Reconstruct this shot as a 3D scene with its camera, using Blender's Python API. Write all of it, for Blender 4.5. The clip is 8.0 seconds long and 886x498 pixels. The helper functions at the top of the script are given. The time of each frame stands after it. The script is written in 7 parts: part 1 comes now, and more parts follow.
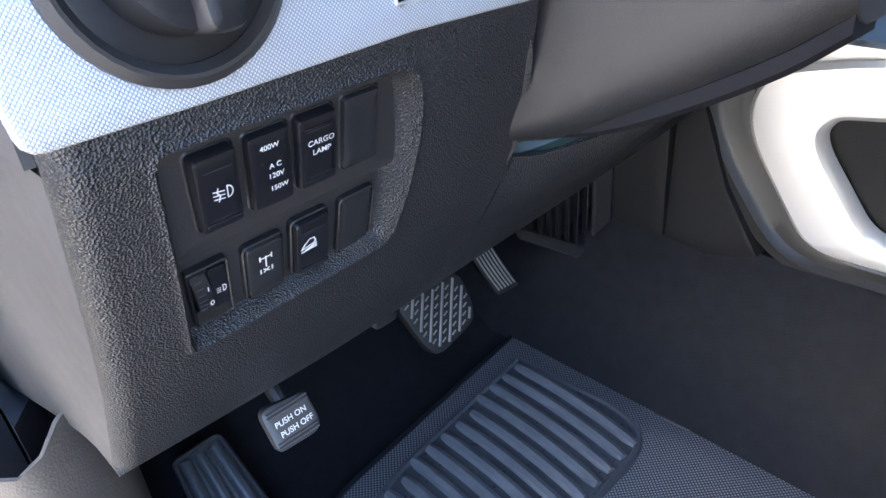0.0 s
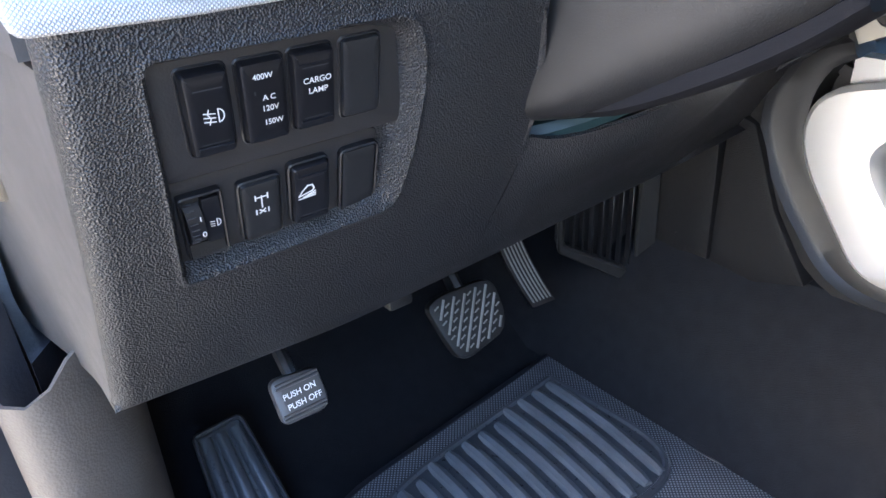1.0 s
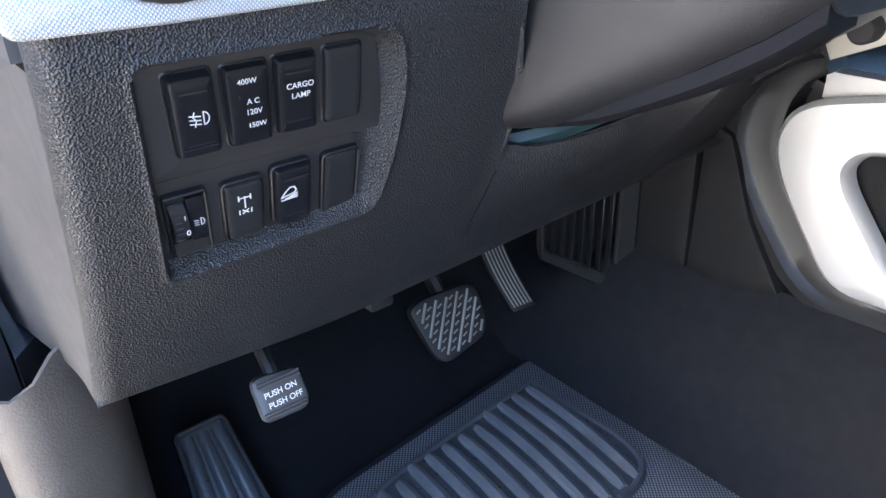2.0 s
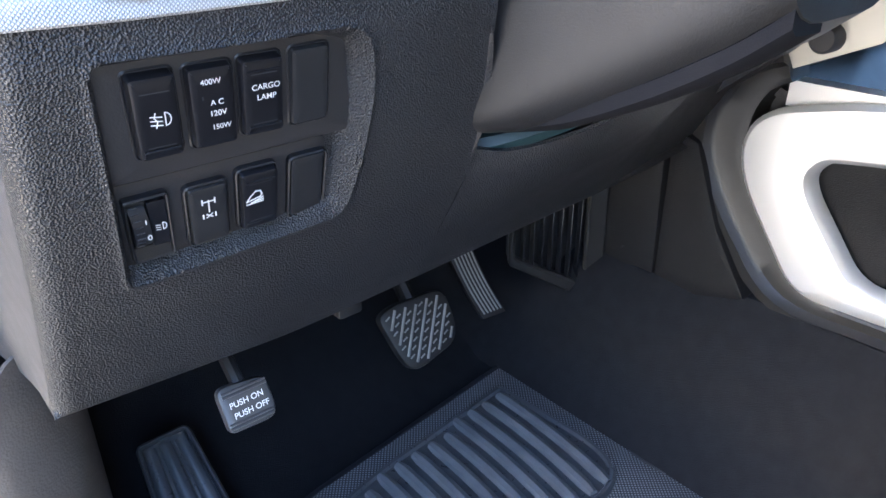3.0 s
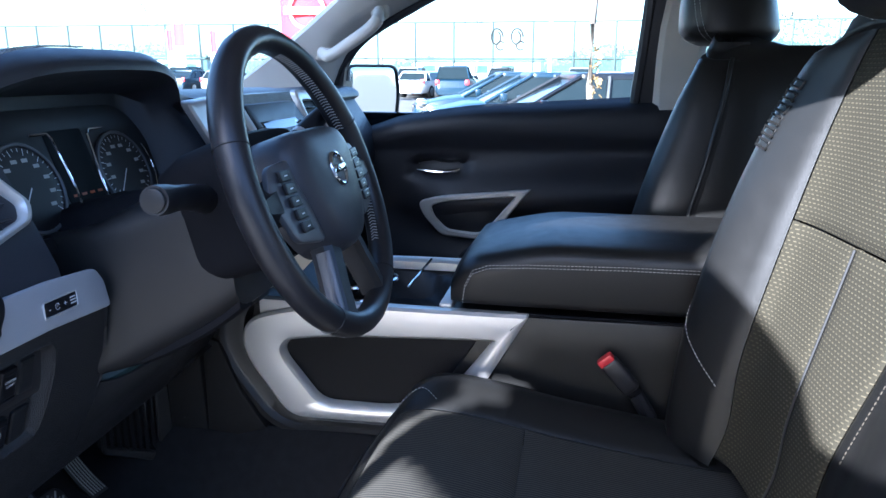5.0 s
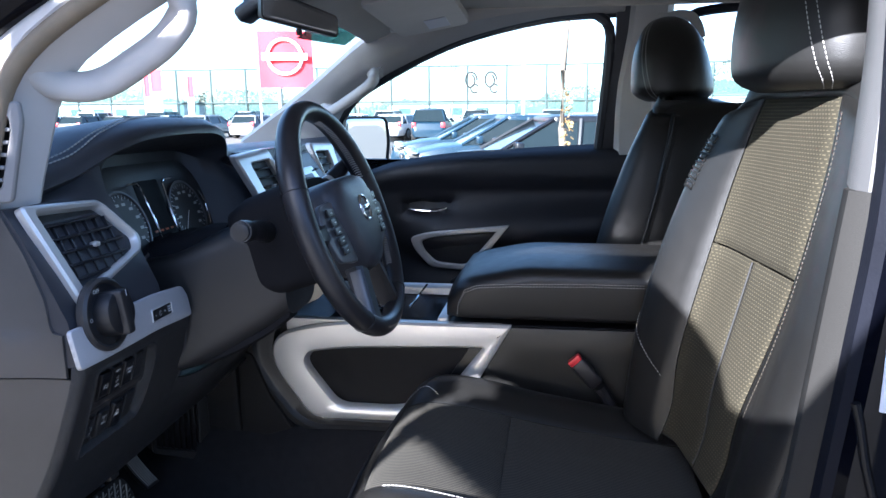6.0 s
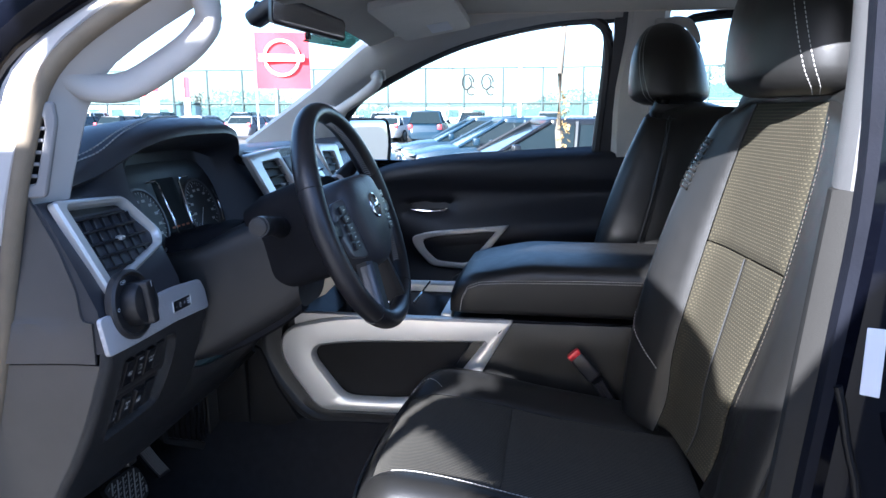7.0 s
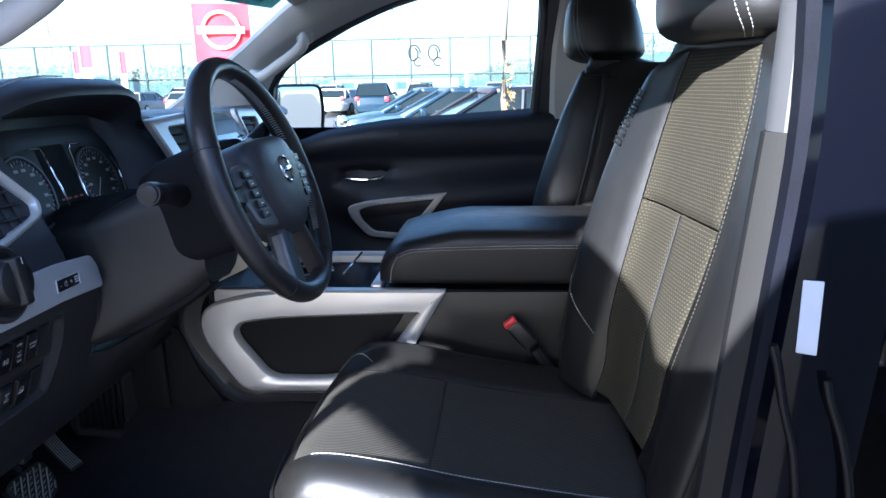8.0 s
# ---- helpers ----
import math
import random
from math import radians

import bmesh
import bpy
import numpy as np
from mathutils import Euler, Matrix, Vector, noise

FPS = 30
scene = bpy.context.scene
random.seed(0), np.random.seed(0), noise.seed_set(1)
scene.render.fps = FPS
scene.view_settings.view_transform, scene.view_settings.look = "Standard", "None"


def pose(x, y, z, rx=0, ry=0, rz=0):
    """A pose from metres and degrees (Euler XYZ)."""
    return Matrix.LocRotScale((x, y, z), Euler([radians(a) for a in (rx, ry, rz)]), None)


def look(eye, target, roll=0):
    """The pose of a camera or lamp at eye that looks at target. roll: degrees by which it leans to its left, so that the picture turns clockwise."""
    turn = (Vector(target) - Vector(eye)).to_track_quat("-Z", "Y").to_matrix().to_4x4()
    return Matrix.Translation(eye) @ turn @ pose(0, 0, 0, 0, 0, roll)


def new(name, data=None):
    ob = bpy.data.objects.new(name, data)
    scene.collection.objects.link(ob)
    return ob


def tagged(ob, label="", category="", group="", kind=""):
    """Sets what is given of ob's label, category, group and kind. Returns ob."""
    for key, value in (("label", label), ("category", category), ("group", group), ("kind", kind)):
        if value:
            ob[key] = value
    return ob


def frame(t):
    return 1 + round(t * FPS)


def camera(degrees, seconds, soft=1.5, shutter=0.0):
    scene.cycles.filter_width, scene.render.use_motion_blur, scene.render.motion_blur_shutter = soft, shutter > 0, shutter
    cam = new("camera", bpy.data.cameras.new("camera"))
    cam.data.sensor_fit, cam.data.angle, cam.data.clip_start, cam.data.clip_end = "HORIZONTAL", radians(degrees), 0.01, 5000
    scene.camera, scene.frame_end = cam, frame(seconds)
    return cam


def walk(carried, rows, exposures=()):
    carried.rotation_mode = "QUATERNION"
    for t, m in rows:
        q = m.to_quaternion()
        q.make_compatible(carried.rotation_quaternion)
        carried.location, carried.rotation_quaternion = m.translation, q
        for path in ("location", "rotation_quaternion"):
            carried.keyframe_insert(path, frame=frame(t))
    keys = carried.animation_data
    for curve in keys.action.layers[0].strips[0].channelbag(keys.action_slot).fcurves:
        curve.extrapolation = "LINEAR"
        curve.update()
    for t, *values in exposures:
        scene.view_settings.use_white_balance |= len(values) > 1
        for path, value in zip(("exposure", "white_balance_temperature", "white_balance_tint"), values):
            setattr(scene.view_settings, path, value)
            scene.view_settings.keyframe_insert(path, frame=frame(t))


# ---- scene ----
cam = camera(63.4, 8.0)
PATH = [
    (0, (0.045, -0.865, 1.282), (-1.198, 0.292, 0.226), -4.5),
    (0.5, (0.057, -0.849, 1.255), (-1.314, 0.244, 0.295), -2.6),
    (1, (0.084, -0.852, 1.244), (-1.326, 0.204, 0.296), -3.0),
    (1.5, (0.098, -0.856, 1.249), (-1.304, 0.219, 0.311), -2.1),
    (3, (0.094, -0.853, 1.244), (-1.253, 0.308, 0.329), -0.5),
    (3.5, (0.116, -0.87, 1.255), (-1.061, 0.507, 0.408), 0.5),
    (4, (0.184, -0.942, 1.301), (-0.648, 0.722, 0.568), 0.9),
    (4.5, (0.282, -1.072, 1.366), (-0.246, 0.76, 0.763), 0.4),
    (5, (0.327, -1.249, 1.452), (-0.041, 0.657, 0.97), 0.2),
    (5.2, (0.332, -1.319, 1.471), (-0.007, 0.602, 1.028), -0.1),
    (6.3, (0.338, -1.536, 1.482), (0.032, 0.407, 1.116), -0.2),
    (6.5, (0.33, -1.546, 1.481), (0.027, 0.397, 1.117), -0.0),
    (7, (0.329, -1.556, 1.482), (0.03, 0.387, 1.115), 0.0),
    (7.5, (0.339, -1.541, 1.48), (0.066, 0.403, 1.095), -0.5),
    (8, (0.365, -1.478, 1.455), (0.198, 0.465, 1.013), -1.0),
]
# seconds, stops, kelvin, tint
EXPOSURES = [(0, 4.88, 5650, 14), (3.0, 4.97, 5600, 14), (3.5, 4.97, 5550, 14), (4.0, 4.55, 5050, 10), (4.6, 3.9, 4750, 10), (5.2, 2.9, 5000, 15), (6.3, 2.9, 5200, 15), (8.0, 2.75, 5050, 14)]
walk(cam, [(t, look(eye, target, roll)) for t, eye, target, roll in PATH], EXPOSURES)
# ---- world, sun ----
SUN_AZ, SUN_EL = 66.0, 26.2          # degrees to the driver's side of straight ahead, and up
sun_dir = Vector((-math.cos(radians(SUN_AZ)) * math.cos(radians(SUN_EL)),
                  -math.sin(radians(SUN_AZ)) * math.cos(radians(SUN_EL)), math.sin(radians(SUN_EL))))
world = bpy.data.worlds.new("world")
scene.world = world
world.use_nodes = True
wt = world.node_tree
sky = wt.nodes.new("ShaderNodeTexSky")
sky.sky_type = "NISHITA"
sky.sun_disc = False
sky.sun_elevation = radians(SUN_EL)
sky.sun_rotation = math.atan2(sun_dir.x, sun_dir.y)
sky.dust_density = 1.2
wt.links.new(sky.outputs[0], wt.nodes["Background"].inputs[0])
wt.nodes["Background"].inputs[1].default_value = 0.078
lamp = bpy.data.lights.new("sun", "SUN")
lamp.energy, lamp.angle, lamp.color = 5.0, radians(0.5), (1.0, 0.90, 0.76)
sun = new("sun", lamp)
sun.matrix_world = look(sun_dir * 30, (0, 0, 0))


# ---- materials ----
def mat(name, color, rough=0.5, metal=0.0, grain=None, bump=0.0, var=0.15, var_scale=6.0, spec=0.5, coat=0.0, sheen=0.0):
    """A surface with a base colour, cloudy variation, wear in its gloss, and a fine relief. grain: (kind, scale)."""
    m = bpy.data.materials.new(name)
    m.use_nodes = True
    nt = m.node_tree
    b = nt.nodes["Principled BSDF"]
    tc = nt.nodes.new("ShaderNodeTexCoord")
    n1 = nt.nodes.new("ShaderNodeTexNoise")
    n1.inputs["Scale"].default_value = var_scale
    n1.inputs["Detail"].default_value = 6
    nt.links.new(tc.outputs["Object"], n1.inputs["Vector"])
    ramp = nt.nodes.new("ShaderNodeMix")
    ramp.data_type = "RGBA"
    ramp.inputs[6].default_value = (*[c * (1 - var) for c in color], 1)
    ramp.inputs[7].default_value = (*[min(1, c * (1 + var)) for c in color], 1)
    nt.links.new(n1.outputs["Fac"], ramp.inputs[0])
    nt.links.new(ramp.outputs[2], b.inputs["Base Color"])
    mr = nt.nodes.new("ShaderNodeMapRange")
    mr.inputs["To Min"].default_value = max(0.02, rough - 0.08)
    mr.inputs["To Max"].default_value = min(1, rough + 0.08)
    n2 = nt.nodes.new("ShaderNodeTexNoise")
    n2.inputs["Scale"].default_value = var_scale * 7
    n2.inputs["Detail"].default_value = 4
    nt.links.new(tc.outputs["Object"], n2.inputs["Vector"])
    nt.links.new(n2.outputs["Fac"], mr.inputs["Value"])
    nt.links.new(mr.outputs[0], b.inputs["Roughness"])
    b.inputs["Metallic"].default_value = metal
    b.inputs["Specular IOR Level"].default_value = spec
    b.inputs["Coat Weight"].default_value = coat
    b.inputs["Coat Roughness"].default_value = 0.05
    b.inputs["Sheen Weight"].default_value = sheen
    if grain:
        kind, scale = grain
        t = nt.nodes.new("ShaderNodeTexVoronoi" if kind == "cells" else "ShaderNodeTexNoise")
        t.inputs["Scale"].default_value = scale
        if kind == "noise":
            t.inputs["Detail"].default_value = 5
        nt.links.new(tc.outputs["Object"], t.inputs["Vector"])
        bp = nt.nodes.new("ShaderNodeBump")
        bp.inputs["Strength"].default_value = bump
        bp.inputs["Distance"].default_value = 0.001
        nt.links.new(t.outputs[0], bp.inputs["Height"])
        nt.links.new(bp.outputs[0], b.inputs["Normal"])
    return m


def net(name, color, cover):
    """Netting too fine to see its cords: it covers a share of what lies behind."""
    m = glass(name, (1, 1, 1), cover)
    nt = m.node_tree
    df = nt.nodes.new("ShaderNodeBsdfDiffuse")
    df.inputs[0].default_value = (*color, 1)
    nt.links.new(df.outputs[0], nt.nodes["Mix Shader"].inputs[2])
    return m


def mapped(m, expr):
    """The object coordinates of a material as separate x, y, z, put together anew: expr gives the node outputs."""
    nt = m.node_tree
    tc = nt.nodes.new("ShaderNodeTexCoord")
    sep = nt.nodes.new("ShaderNodeSeparateXYZ")
    com = nt.nodes.new("ShaderNodeCombineXYZ")
    nt.links.new(tc.outputs["Object"], sep.inputs[0])
    for slot, axis in zip((0, 1), expr):
        nt.links.new(sep.outputs["XYZ".index(axis)], com.inputs[slot])
    return com.outputs[0]


def brick_fabric(name, dark, light, expr, width, height, gap):
    """A knitted fabric of short light dashes in staggered rows on a dark ground."""
    m = mat(name, dark, 0.9, spec=0.2)
    nt = m.node_tree
    b = nt.nodes["Principled BSDF"]
    br = nt.nodes.new("ShaderNodeTexBrick")
    br.inputs["Scale"].default_value = 1.0
    br.inputs["Brick Width"].default_value = width
    br.inputs["Row Height"].default_value = height
    br.inputs["Mortar Size"].default_value = gap
    br.inputs["Mortar Smooth"].default_value = 0.3
    br.inputs["Color1"].default_value = (*light, 1)
    br.inputs["Color2"].default_value = (*[c * 0.8 for c in light], 1)
    br.inputs["Mortar"].default_value = (*dark, 1)
    nt.links.new(mapped(m, expr), br.inputs["Vector"])
    nt.links.new(br.outputs["Color"], b.inputs["Base Color"])
    bp = nt.nodes.new("ShaderNodeBump")
    bp.inputs["Strength"].default_value = 0.6
    bp.inputs["Distance"].default_value = 0.001
    bp.invert = True
    nt.links.new(br.outputs["Fac"], bp.inputs["Height"])
    nt.links.new(bp.outputs[0], b.inputs["Normal"])
    return m


def ribbed(name, dark, light, direction, scale, rough=0.8, metal=0.0, second=None):
    """Fine parallel ribs along one axis; with second, a hatch of two rib directions."""
    m = mat(name, dark, rough, metal, spec=0.25)
    nt = m.node_tree
    b = nt.nodes["Principled BSDF"]
    tc = nt.nodes.new("ShaderNodeTexCoord")
    outs = []
    for turn in (direction, second):
        if turn is None:
            continue
        mp = nt.nodes.new("ShaderNodeMapping")
        mp.inputs["Rotation"].default_value = [radians(a) for a in turn]
        nt.links.new(tc.outputs["Object"], mp.inputs["Vector"])
        w = nt.nodes.new("ShaderNodeTexWave")
        w.bands_direction = "Y"
        w.inputs["Scale"].default_value = scale
        w.inputs["Distortion"].default_value = 0.15
        nt.links.new(mp.outputs[0], w.inputs["Vector"])
        outs.append(w.outputs["Fac"])
    fac = outs[0]
    if len(outs) > 1:
        mul = nt.nodes.new("ShaderNodeMath")
        mul.operation = "MINIMUM"
        nt.links.new(outs[0], mul.inputs[0])
        nt.links.new(outs[1], mul.inputs[1])
        fac = mul.outputs[0]
    mix = nt.nodes.new("ShaderNodeMix")
    mix.data_type = "RGBA"
    mix.inputs[6].default_value = (*dark, 1)
    mix.inputs[7].default_value = (*light, 1)
    nt.links.new(fac, mix.inputs[0])
    nt.links.new(mix.outputs[2], b.inputs["Base Color"])
    bp = nt.nodes.new("ShaderNodeBump")
    bp.inputs["Strength"].default_value = 0.5
    bp.inputs["Distance"].default_value = 0.0006
    nt.links.new(fac, bp.inputs["Height"])
    nt.links.new(bp.outputs[0], b.inputs["Normal"])
    return m


def glass(name, tint, gloss=0.07, rough=0.0):
    m = bpy.data.materials.new(name)
    m.use_nodes = True
    nt = m.node_tree
    nt.nodes.remove(nt.nodes["Principled BSDF"])
    tr = nt.nodes.new("ShaderNodeBsdfTransparent")
    tr.inputs[0].default_value = (*tint, 1)
    gl = nt.nodes.new("ShaderNodeBsdfGlossy")
    gl.inputs["Roughness"].default_value = rough
    mx = nt.nodes.new("ShaderNodeMixShader")
    mx.inputs[0].default_value = gloss
    nt.links.new(tr.outputs[0], mx.inputs[1])
    nt.links.new(gl.outputs[0], mx.inputs[2])
    nt.links.new(mx.outputs[0], nt.nodes["Material Output"].inputs[0])
    return m


M = {}
M["dash"] = mat("grained black plastic", (0.024, 0.0235, 0.0245), 0.33, grain=("cells", 900), bump=0.85, var=0.15, spec=0.6)
M["dash_soft"] = mat("soft black dash skin", (0.042, 0.043, 0.050), 0.40, grain=("cells", 900), bump=0.2, spec=0.4)
M["teal"] = mat("dark teal rubber lining", (0.012, 0.030, 0.034), 0.4)
M["matte"] = mat("matt black moulded plastic", (0.011, 0.011, 0.013), 0.75, grain=("noise", 900), bump=0.2, spec=0.12)
M["column"] = mat("fine grey plastic", (0.016, 0.0152, 0.0148), 0.46, grain=("noise", 900), bump=0.2)
M["pocket"] = mat("dark grained pocket plastic", (0.012, 0.0115, 0.012), 0.6, grain=("cells", 760), bump=0.4, spec=0.18)
M["plain_black"] = mat("plain black plastic", (0.013, 0.013, 0.015), 0.40, grain=("noise", 1500), bump=0.08)
M["switch"] = mat("satin black switch plastic", (0.009, 0.009, 0.011), 0.34, var=0.1, var_scale=10)
M["blank"] = mat("matt black blank plastic", (0.020, 0.020, 0.021), 0.42, var=0.2, var_scale=30)
M["leather"] = mat("black leatherette", (0.0105, 0.0102, 0.0096), 0.39, grain=("cells", 900), bump=0.16, var=0.25, spec=0.40)
M["rim"] = mat("worn black wheel leather", (0.020, 0.019, 0.021), 0.33, grain=("cells", 900), bump=0.10, var=0.3, var_scale=14)
M["thread"] = mat("pale grey thread", (0.46, 0.45, 0.43), 0.7)
M["fabric"] = brick_fabric("knit fabric with pale dashes", (0.031, 0.0275, 0.018), (0.086, 0.074, 0.047), "YZ", 0.0074, 0.0050, 0.0020)
M["rib"] = ribbed("fine ribbed fabric", (0.014, 0.014, 0.0155), (0.078, 0.072, 0.056), (0, 0, 0), 66, 0.8)
M["silver"] = mat("satin silver paint", (0.68, 0.66, 0.63), 0.36, metal=0.5, var=0.06)
M["weave"] = ribbed("silver hatched foil", (0.42, 0.42, 0.44), (0.93, 0.93, 0.94), (45, 0, 0), 250, 0.40, 0.35, (-45, 0, 0))
# silver trim; the gold of the sun on it is put into the colour
M["stack_trim"] = mat("satin silver trim with sunlit gold in its colour", (0.42, 0.39, 0.32), 0.34, metal=0.4, var=0.1)
M["chrome"] = mat("polished chrome", (0.75, 0.75, 0.76), 0.12, metal=1.0, var=0.05)
M["carpet"] = mat("black carpet", (0.0145, 0.0145, 0.0165), 0.95, grain=("noise", 900), bump=0.9, var=0.35, var_scale=60, spec=0.12)
M["mat"] = ribbed("looped mat pile", (0.034, 0.034, 0.037), (0.33, 0.333, 0.345), (0, 0, 40), 95, 0.9, second=(0, 0, -50))
M["rubber"] = mat("dusty black rubber", (0.072, 0.075, 0.081), 0.30, grain=("noise", 500), bump=0.25, var=0.45, var_scale=25, spec=0.7)
M["pad"] = mat("worn pedal rubber with painted highlights", (0.23, 0.23, 0.22), 0.42, var=0.4, var_scale=40)
M["pedal_groove"] = mat("dark pedal rubber", (0.012, 0.012, 0.012), 0.6)
M["pad_grey"] = mat("polished grey pedal rubber", (0.055, 0.055, 0.058), 0.36, var=0.25, var_scale=40)
M["steel"] = mat("dark painted steel", (0.03, 0.03, 0.032), 0.4, metal=0.5)
M["seal"] = mat("black rubber seal", (0.016, 0.017, 0.022), 0.42, grain=("noise", 400), bump=0.25, var=0.4, var_scale=20)
M["trim_pale"] = mat("pale grey pillar plastic", (0.58, 0.55, 0.52), 0.55, grain=("noise", 800), bump=0.2)
M["trim_cover"] = mat("dull pale grey plastic", (0.24, 0.23, 0.225), 0.6, grain=("noise", 800), bump=0.2)
# darker copy of the pale pillar plastic, with shade put into the colour
M["trim_shade"] = mat("upper pillar plastic with shade in its grey", (0.075, 0.074, 0.073), 0.6, grain=("noise", 800), bump=0.2)
M["trim_grey"] = mat("warm grey pillar plastic", (0.50, 0.475, 0.44), 0.5, grain=("noise", 800), bump=0.25)
M["kick"] = mat("scuffed brown-grey kick panel plastic", (0.125, 0.102, 0.082), 0.5, grain=("cells", 500), bump=0.25, var=0.4, var_scale=14)
M["cap"] = mat("smooth dark end cap plastic", (0.078, 0.072, 0.068), 0.46, grain=("noise", 900), bump=0.2, var=0.25, var_scale=12, spec=0.5)
# the sun's golden tint is put into this colour; the far seal is black
M["welt"] = mat("brown cloth door welt with sunlight in its colour", (0.21, 0.165, 0.11), 0.8, grain=("noise", 700), bump=0.5, var=0.25, var_scale=30)
M["pod"] = mat("satin grey switch pod plastic", (0.11, 0.11, 0.115), 0.35, metal=0.3)
M["bay"] = mat("smooth dark grey bay plastic", (0.036, 0.033, 0.032), 0.40, grain=("noise", 900), bump=0.12)
M["thread_dark"] = mat("brown thread", (0.05, 0.042, 0.03), 0.7)
# paler copy of the pad rubber; highlights on the ribs are in its colour
M["dusty"] = mat("dusty worn rubber ribs with painted highlights", (0.135, 0.139, 0.145), 0.32, grain=("noise", 500), bump=0.25, var=0.5, var_scale=30, spec=0.6)
# shade on the unlit seal is put into this near-black base
M["seal_grey"] = mat("scuffed blue-grey rubber seal with painted shade", (0.0065, 0.0072, 0.011), 0.55, grain=("noise", 300), bump=0.25, var=0.5, var_scale=16, spec=0.08)
M["sill"] = mat("scuffed dark grey sill plastic", (0.085, 0.080, 0.076), 0.45, grain=("cells", 500), bump=0.3, var=0.35, var_scale=18)
M["headliner"] = mat("grey woven headliner", (0.62, 0.575, 0.50), 0.95, grain=("noise", 1200), bump=0.4)
M["paint"] = mat("black car paint", (0.002, 0.0023, 0.0045), 0.08, coat=0.2, var=0.1, spec=0.10)
M["gloss_black"] = mat("glossy black rubber", (0.006, 0.006, 0.007), 0.20, coat=0.08, spec=0.2)
M["white"] = mat("white print", (0.80, 0.80, 0.79), 0.5)
M["pale"] = mat("pale sticker paper", (0.62, 0.63, 0.68), 0.6)
M["red"] = mat("red plastic", (0.55, 0.03, 0.035), 0.4)
M["lcd"] = mat("dark matt cluster display", (0.012, 0.014, 0.016), 0.6, spec=0.12)
M["amber"] = mat("amber print", (0.45, 0.10, 0.03), 0.5)
M["screen"] = mat("glossy dark display", (0.02, 0.025, 0.03), 0.08, coat=1.0)
M["gauge"] = mat("dark gauge face", (0.010, 0.010, 0.012), 0.45)
M["door_skin"] = mat("black door skin", (0.014, 0.014, 0.018), 0.45, grain=("cells", 600), bump=0.35)
M["glass"] = glass("clear car glass", (0.95, 0.98, 0.97), 0.015)
M["net"] = net("pale green netting", (0.12, 0.22, 0.21), 0.22)
M["shade"] = glass("green shade band", (0.16, 0.24, 0.22))
M["dark_glass"] = mat("dark car glass", (0.012, 0.018, 0.021), 0.08, spec=0.2)
M["dim_mirror"] = mat("dimmed mirror glass", (0.30, 0.30, 0.31), 0.12, metal=0.7, var=0.02)
# shade on the lower pillar is put into this dark copy
M["trim_dark"] = mat("pillar plastic darkened for shade", (0.026, 0.025, 0.023), 0.7, grain=("noise", 800), bump=0.25, spec=0.08)
M["shade_cloth"] = mat("pale grey shade sheet", (0.55, 0.56, 0.58), 0.8, grain=("noise", 600), bump=0.3)
M["mirror"] = mat("mirror glass", (0.85, 0.87, 0.88), 0.03, metal=1.0, var=0.02)
M["asphalt"] = mat("asphalt", (0.115, 0.107, 0.093), 0.9, grain=("noise", 60), bump=0.5, var=0.3, var_scale=0.6)
M["grass"] = mat("dry winter grass", (0.11, 0.105, 0.045), 0.95, var=0.4, var_scale=0.3)
M["bark"] = mat("bare bark", (0.16, 0.13, 0.10), 0.9, var=0.3)
M["twig"] = mat("winter twigs", (0.030, 0.030, 0.020), 0.95, var=0.35, var_scale=0.4)
M["dry_leaf"] = mat("dry golden leaves", (0.30, 0.19, 0.075), 0.8, var=0.3, var_scale=20)
M["banner"] = mat("red banner cloth", (0.70, 0.035, 0.05), 0.7, var=0.12, var_scale=2)
M["post"] = mat("dark weathered post", (0.06, 0.085, 0.085), 0.5, metal=0.3)
M["pole"] = mat("white painted pole", (0.55, 0.55, 0.55), 0.5)
M["roof_far"] = mat("pale metal cladding", (0.45, 0.47, 0.48), 0.6)
M["tyre"] = mat("tyre rubber", (0.02, 0.02, 0.02), 0.85)
M["wheel"] = mat("alloy wheel", (0.45, 0.45, 0.46), 0.3, metal=0.8)
for key, col in (("car_black", (0.006, 0.007, 0.010)), ("car_blue", (0.010, 0.026, 0.045)), ("car_white", (0.75, 0.75, 0.74)),
                 ("car_grey", (0.17, 0.18, 0.19)), ("car_red", (0.30, 0.03, 0.03))):
    M[key] = mat(key.replace("car_", "") + " vehicle paint", col, 0.3, coat=0.12, var=0.08, spec=0.3)


# ---- building tools ----
def finish(name, me, material, parent=None, label="", sharp=38.0):
    for p in me.polygons:
        p.use_smooth = True
    me.set_sharp_from_angle(angle=radians(sharp))
    me.materials.append(material)
    ob = new(name, me)
    if parent is not None:
        ob.parent = parent
    if label:
        ob["label"] = label
    return ob


def part(name, bm, material, parent=None, label="", sharp=38.0):
    me = bpy.data.meshes.new(name)
    bmesh.ops.recalc_face_normals(bm, faces=bm.faces)
    bm.to_mesh(me)
    bm.free()
    return finish(name, me, material, parent, label, sharp)


def thing(name, label, category, group="", kind=""):
    return tagged(new(name), label, category, group, kind)


def solo(name, bm, material, label, category, kind="", group=""):
    return tagged(part(name, bm, material), label, category, group, kind)


def interp(x, xs, ys):
    return float(np.interp(x, xs, ys))


def smooth(x, a, b):
    t = min(1.0, max(0.0, (x - a) / (b - a)))
    return t * t * (3 - 2 * t)


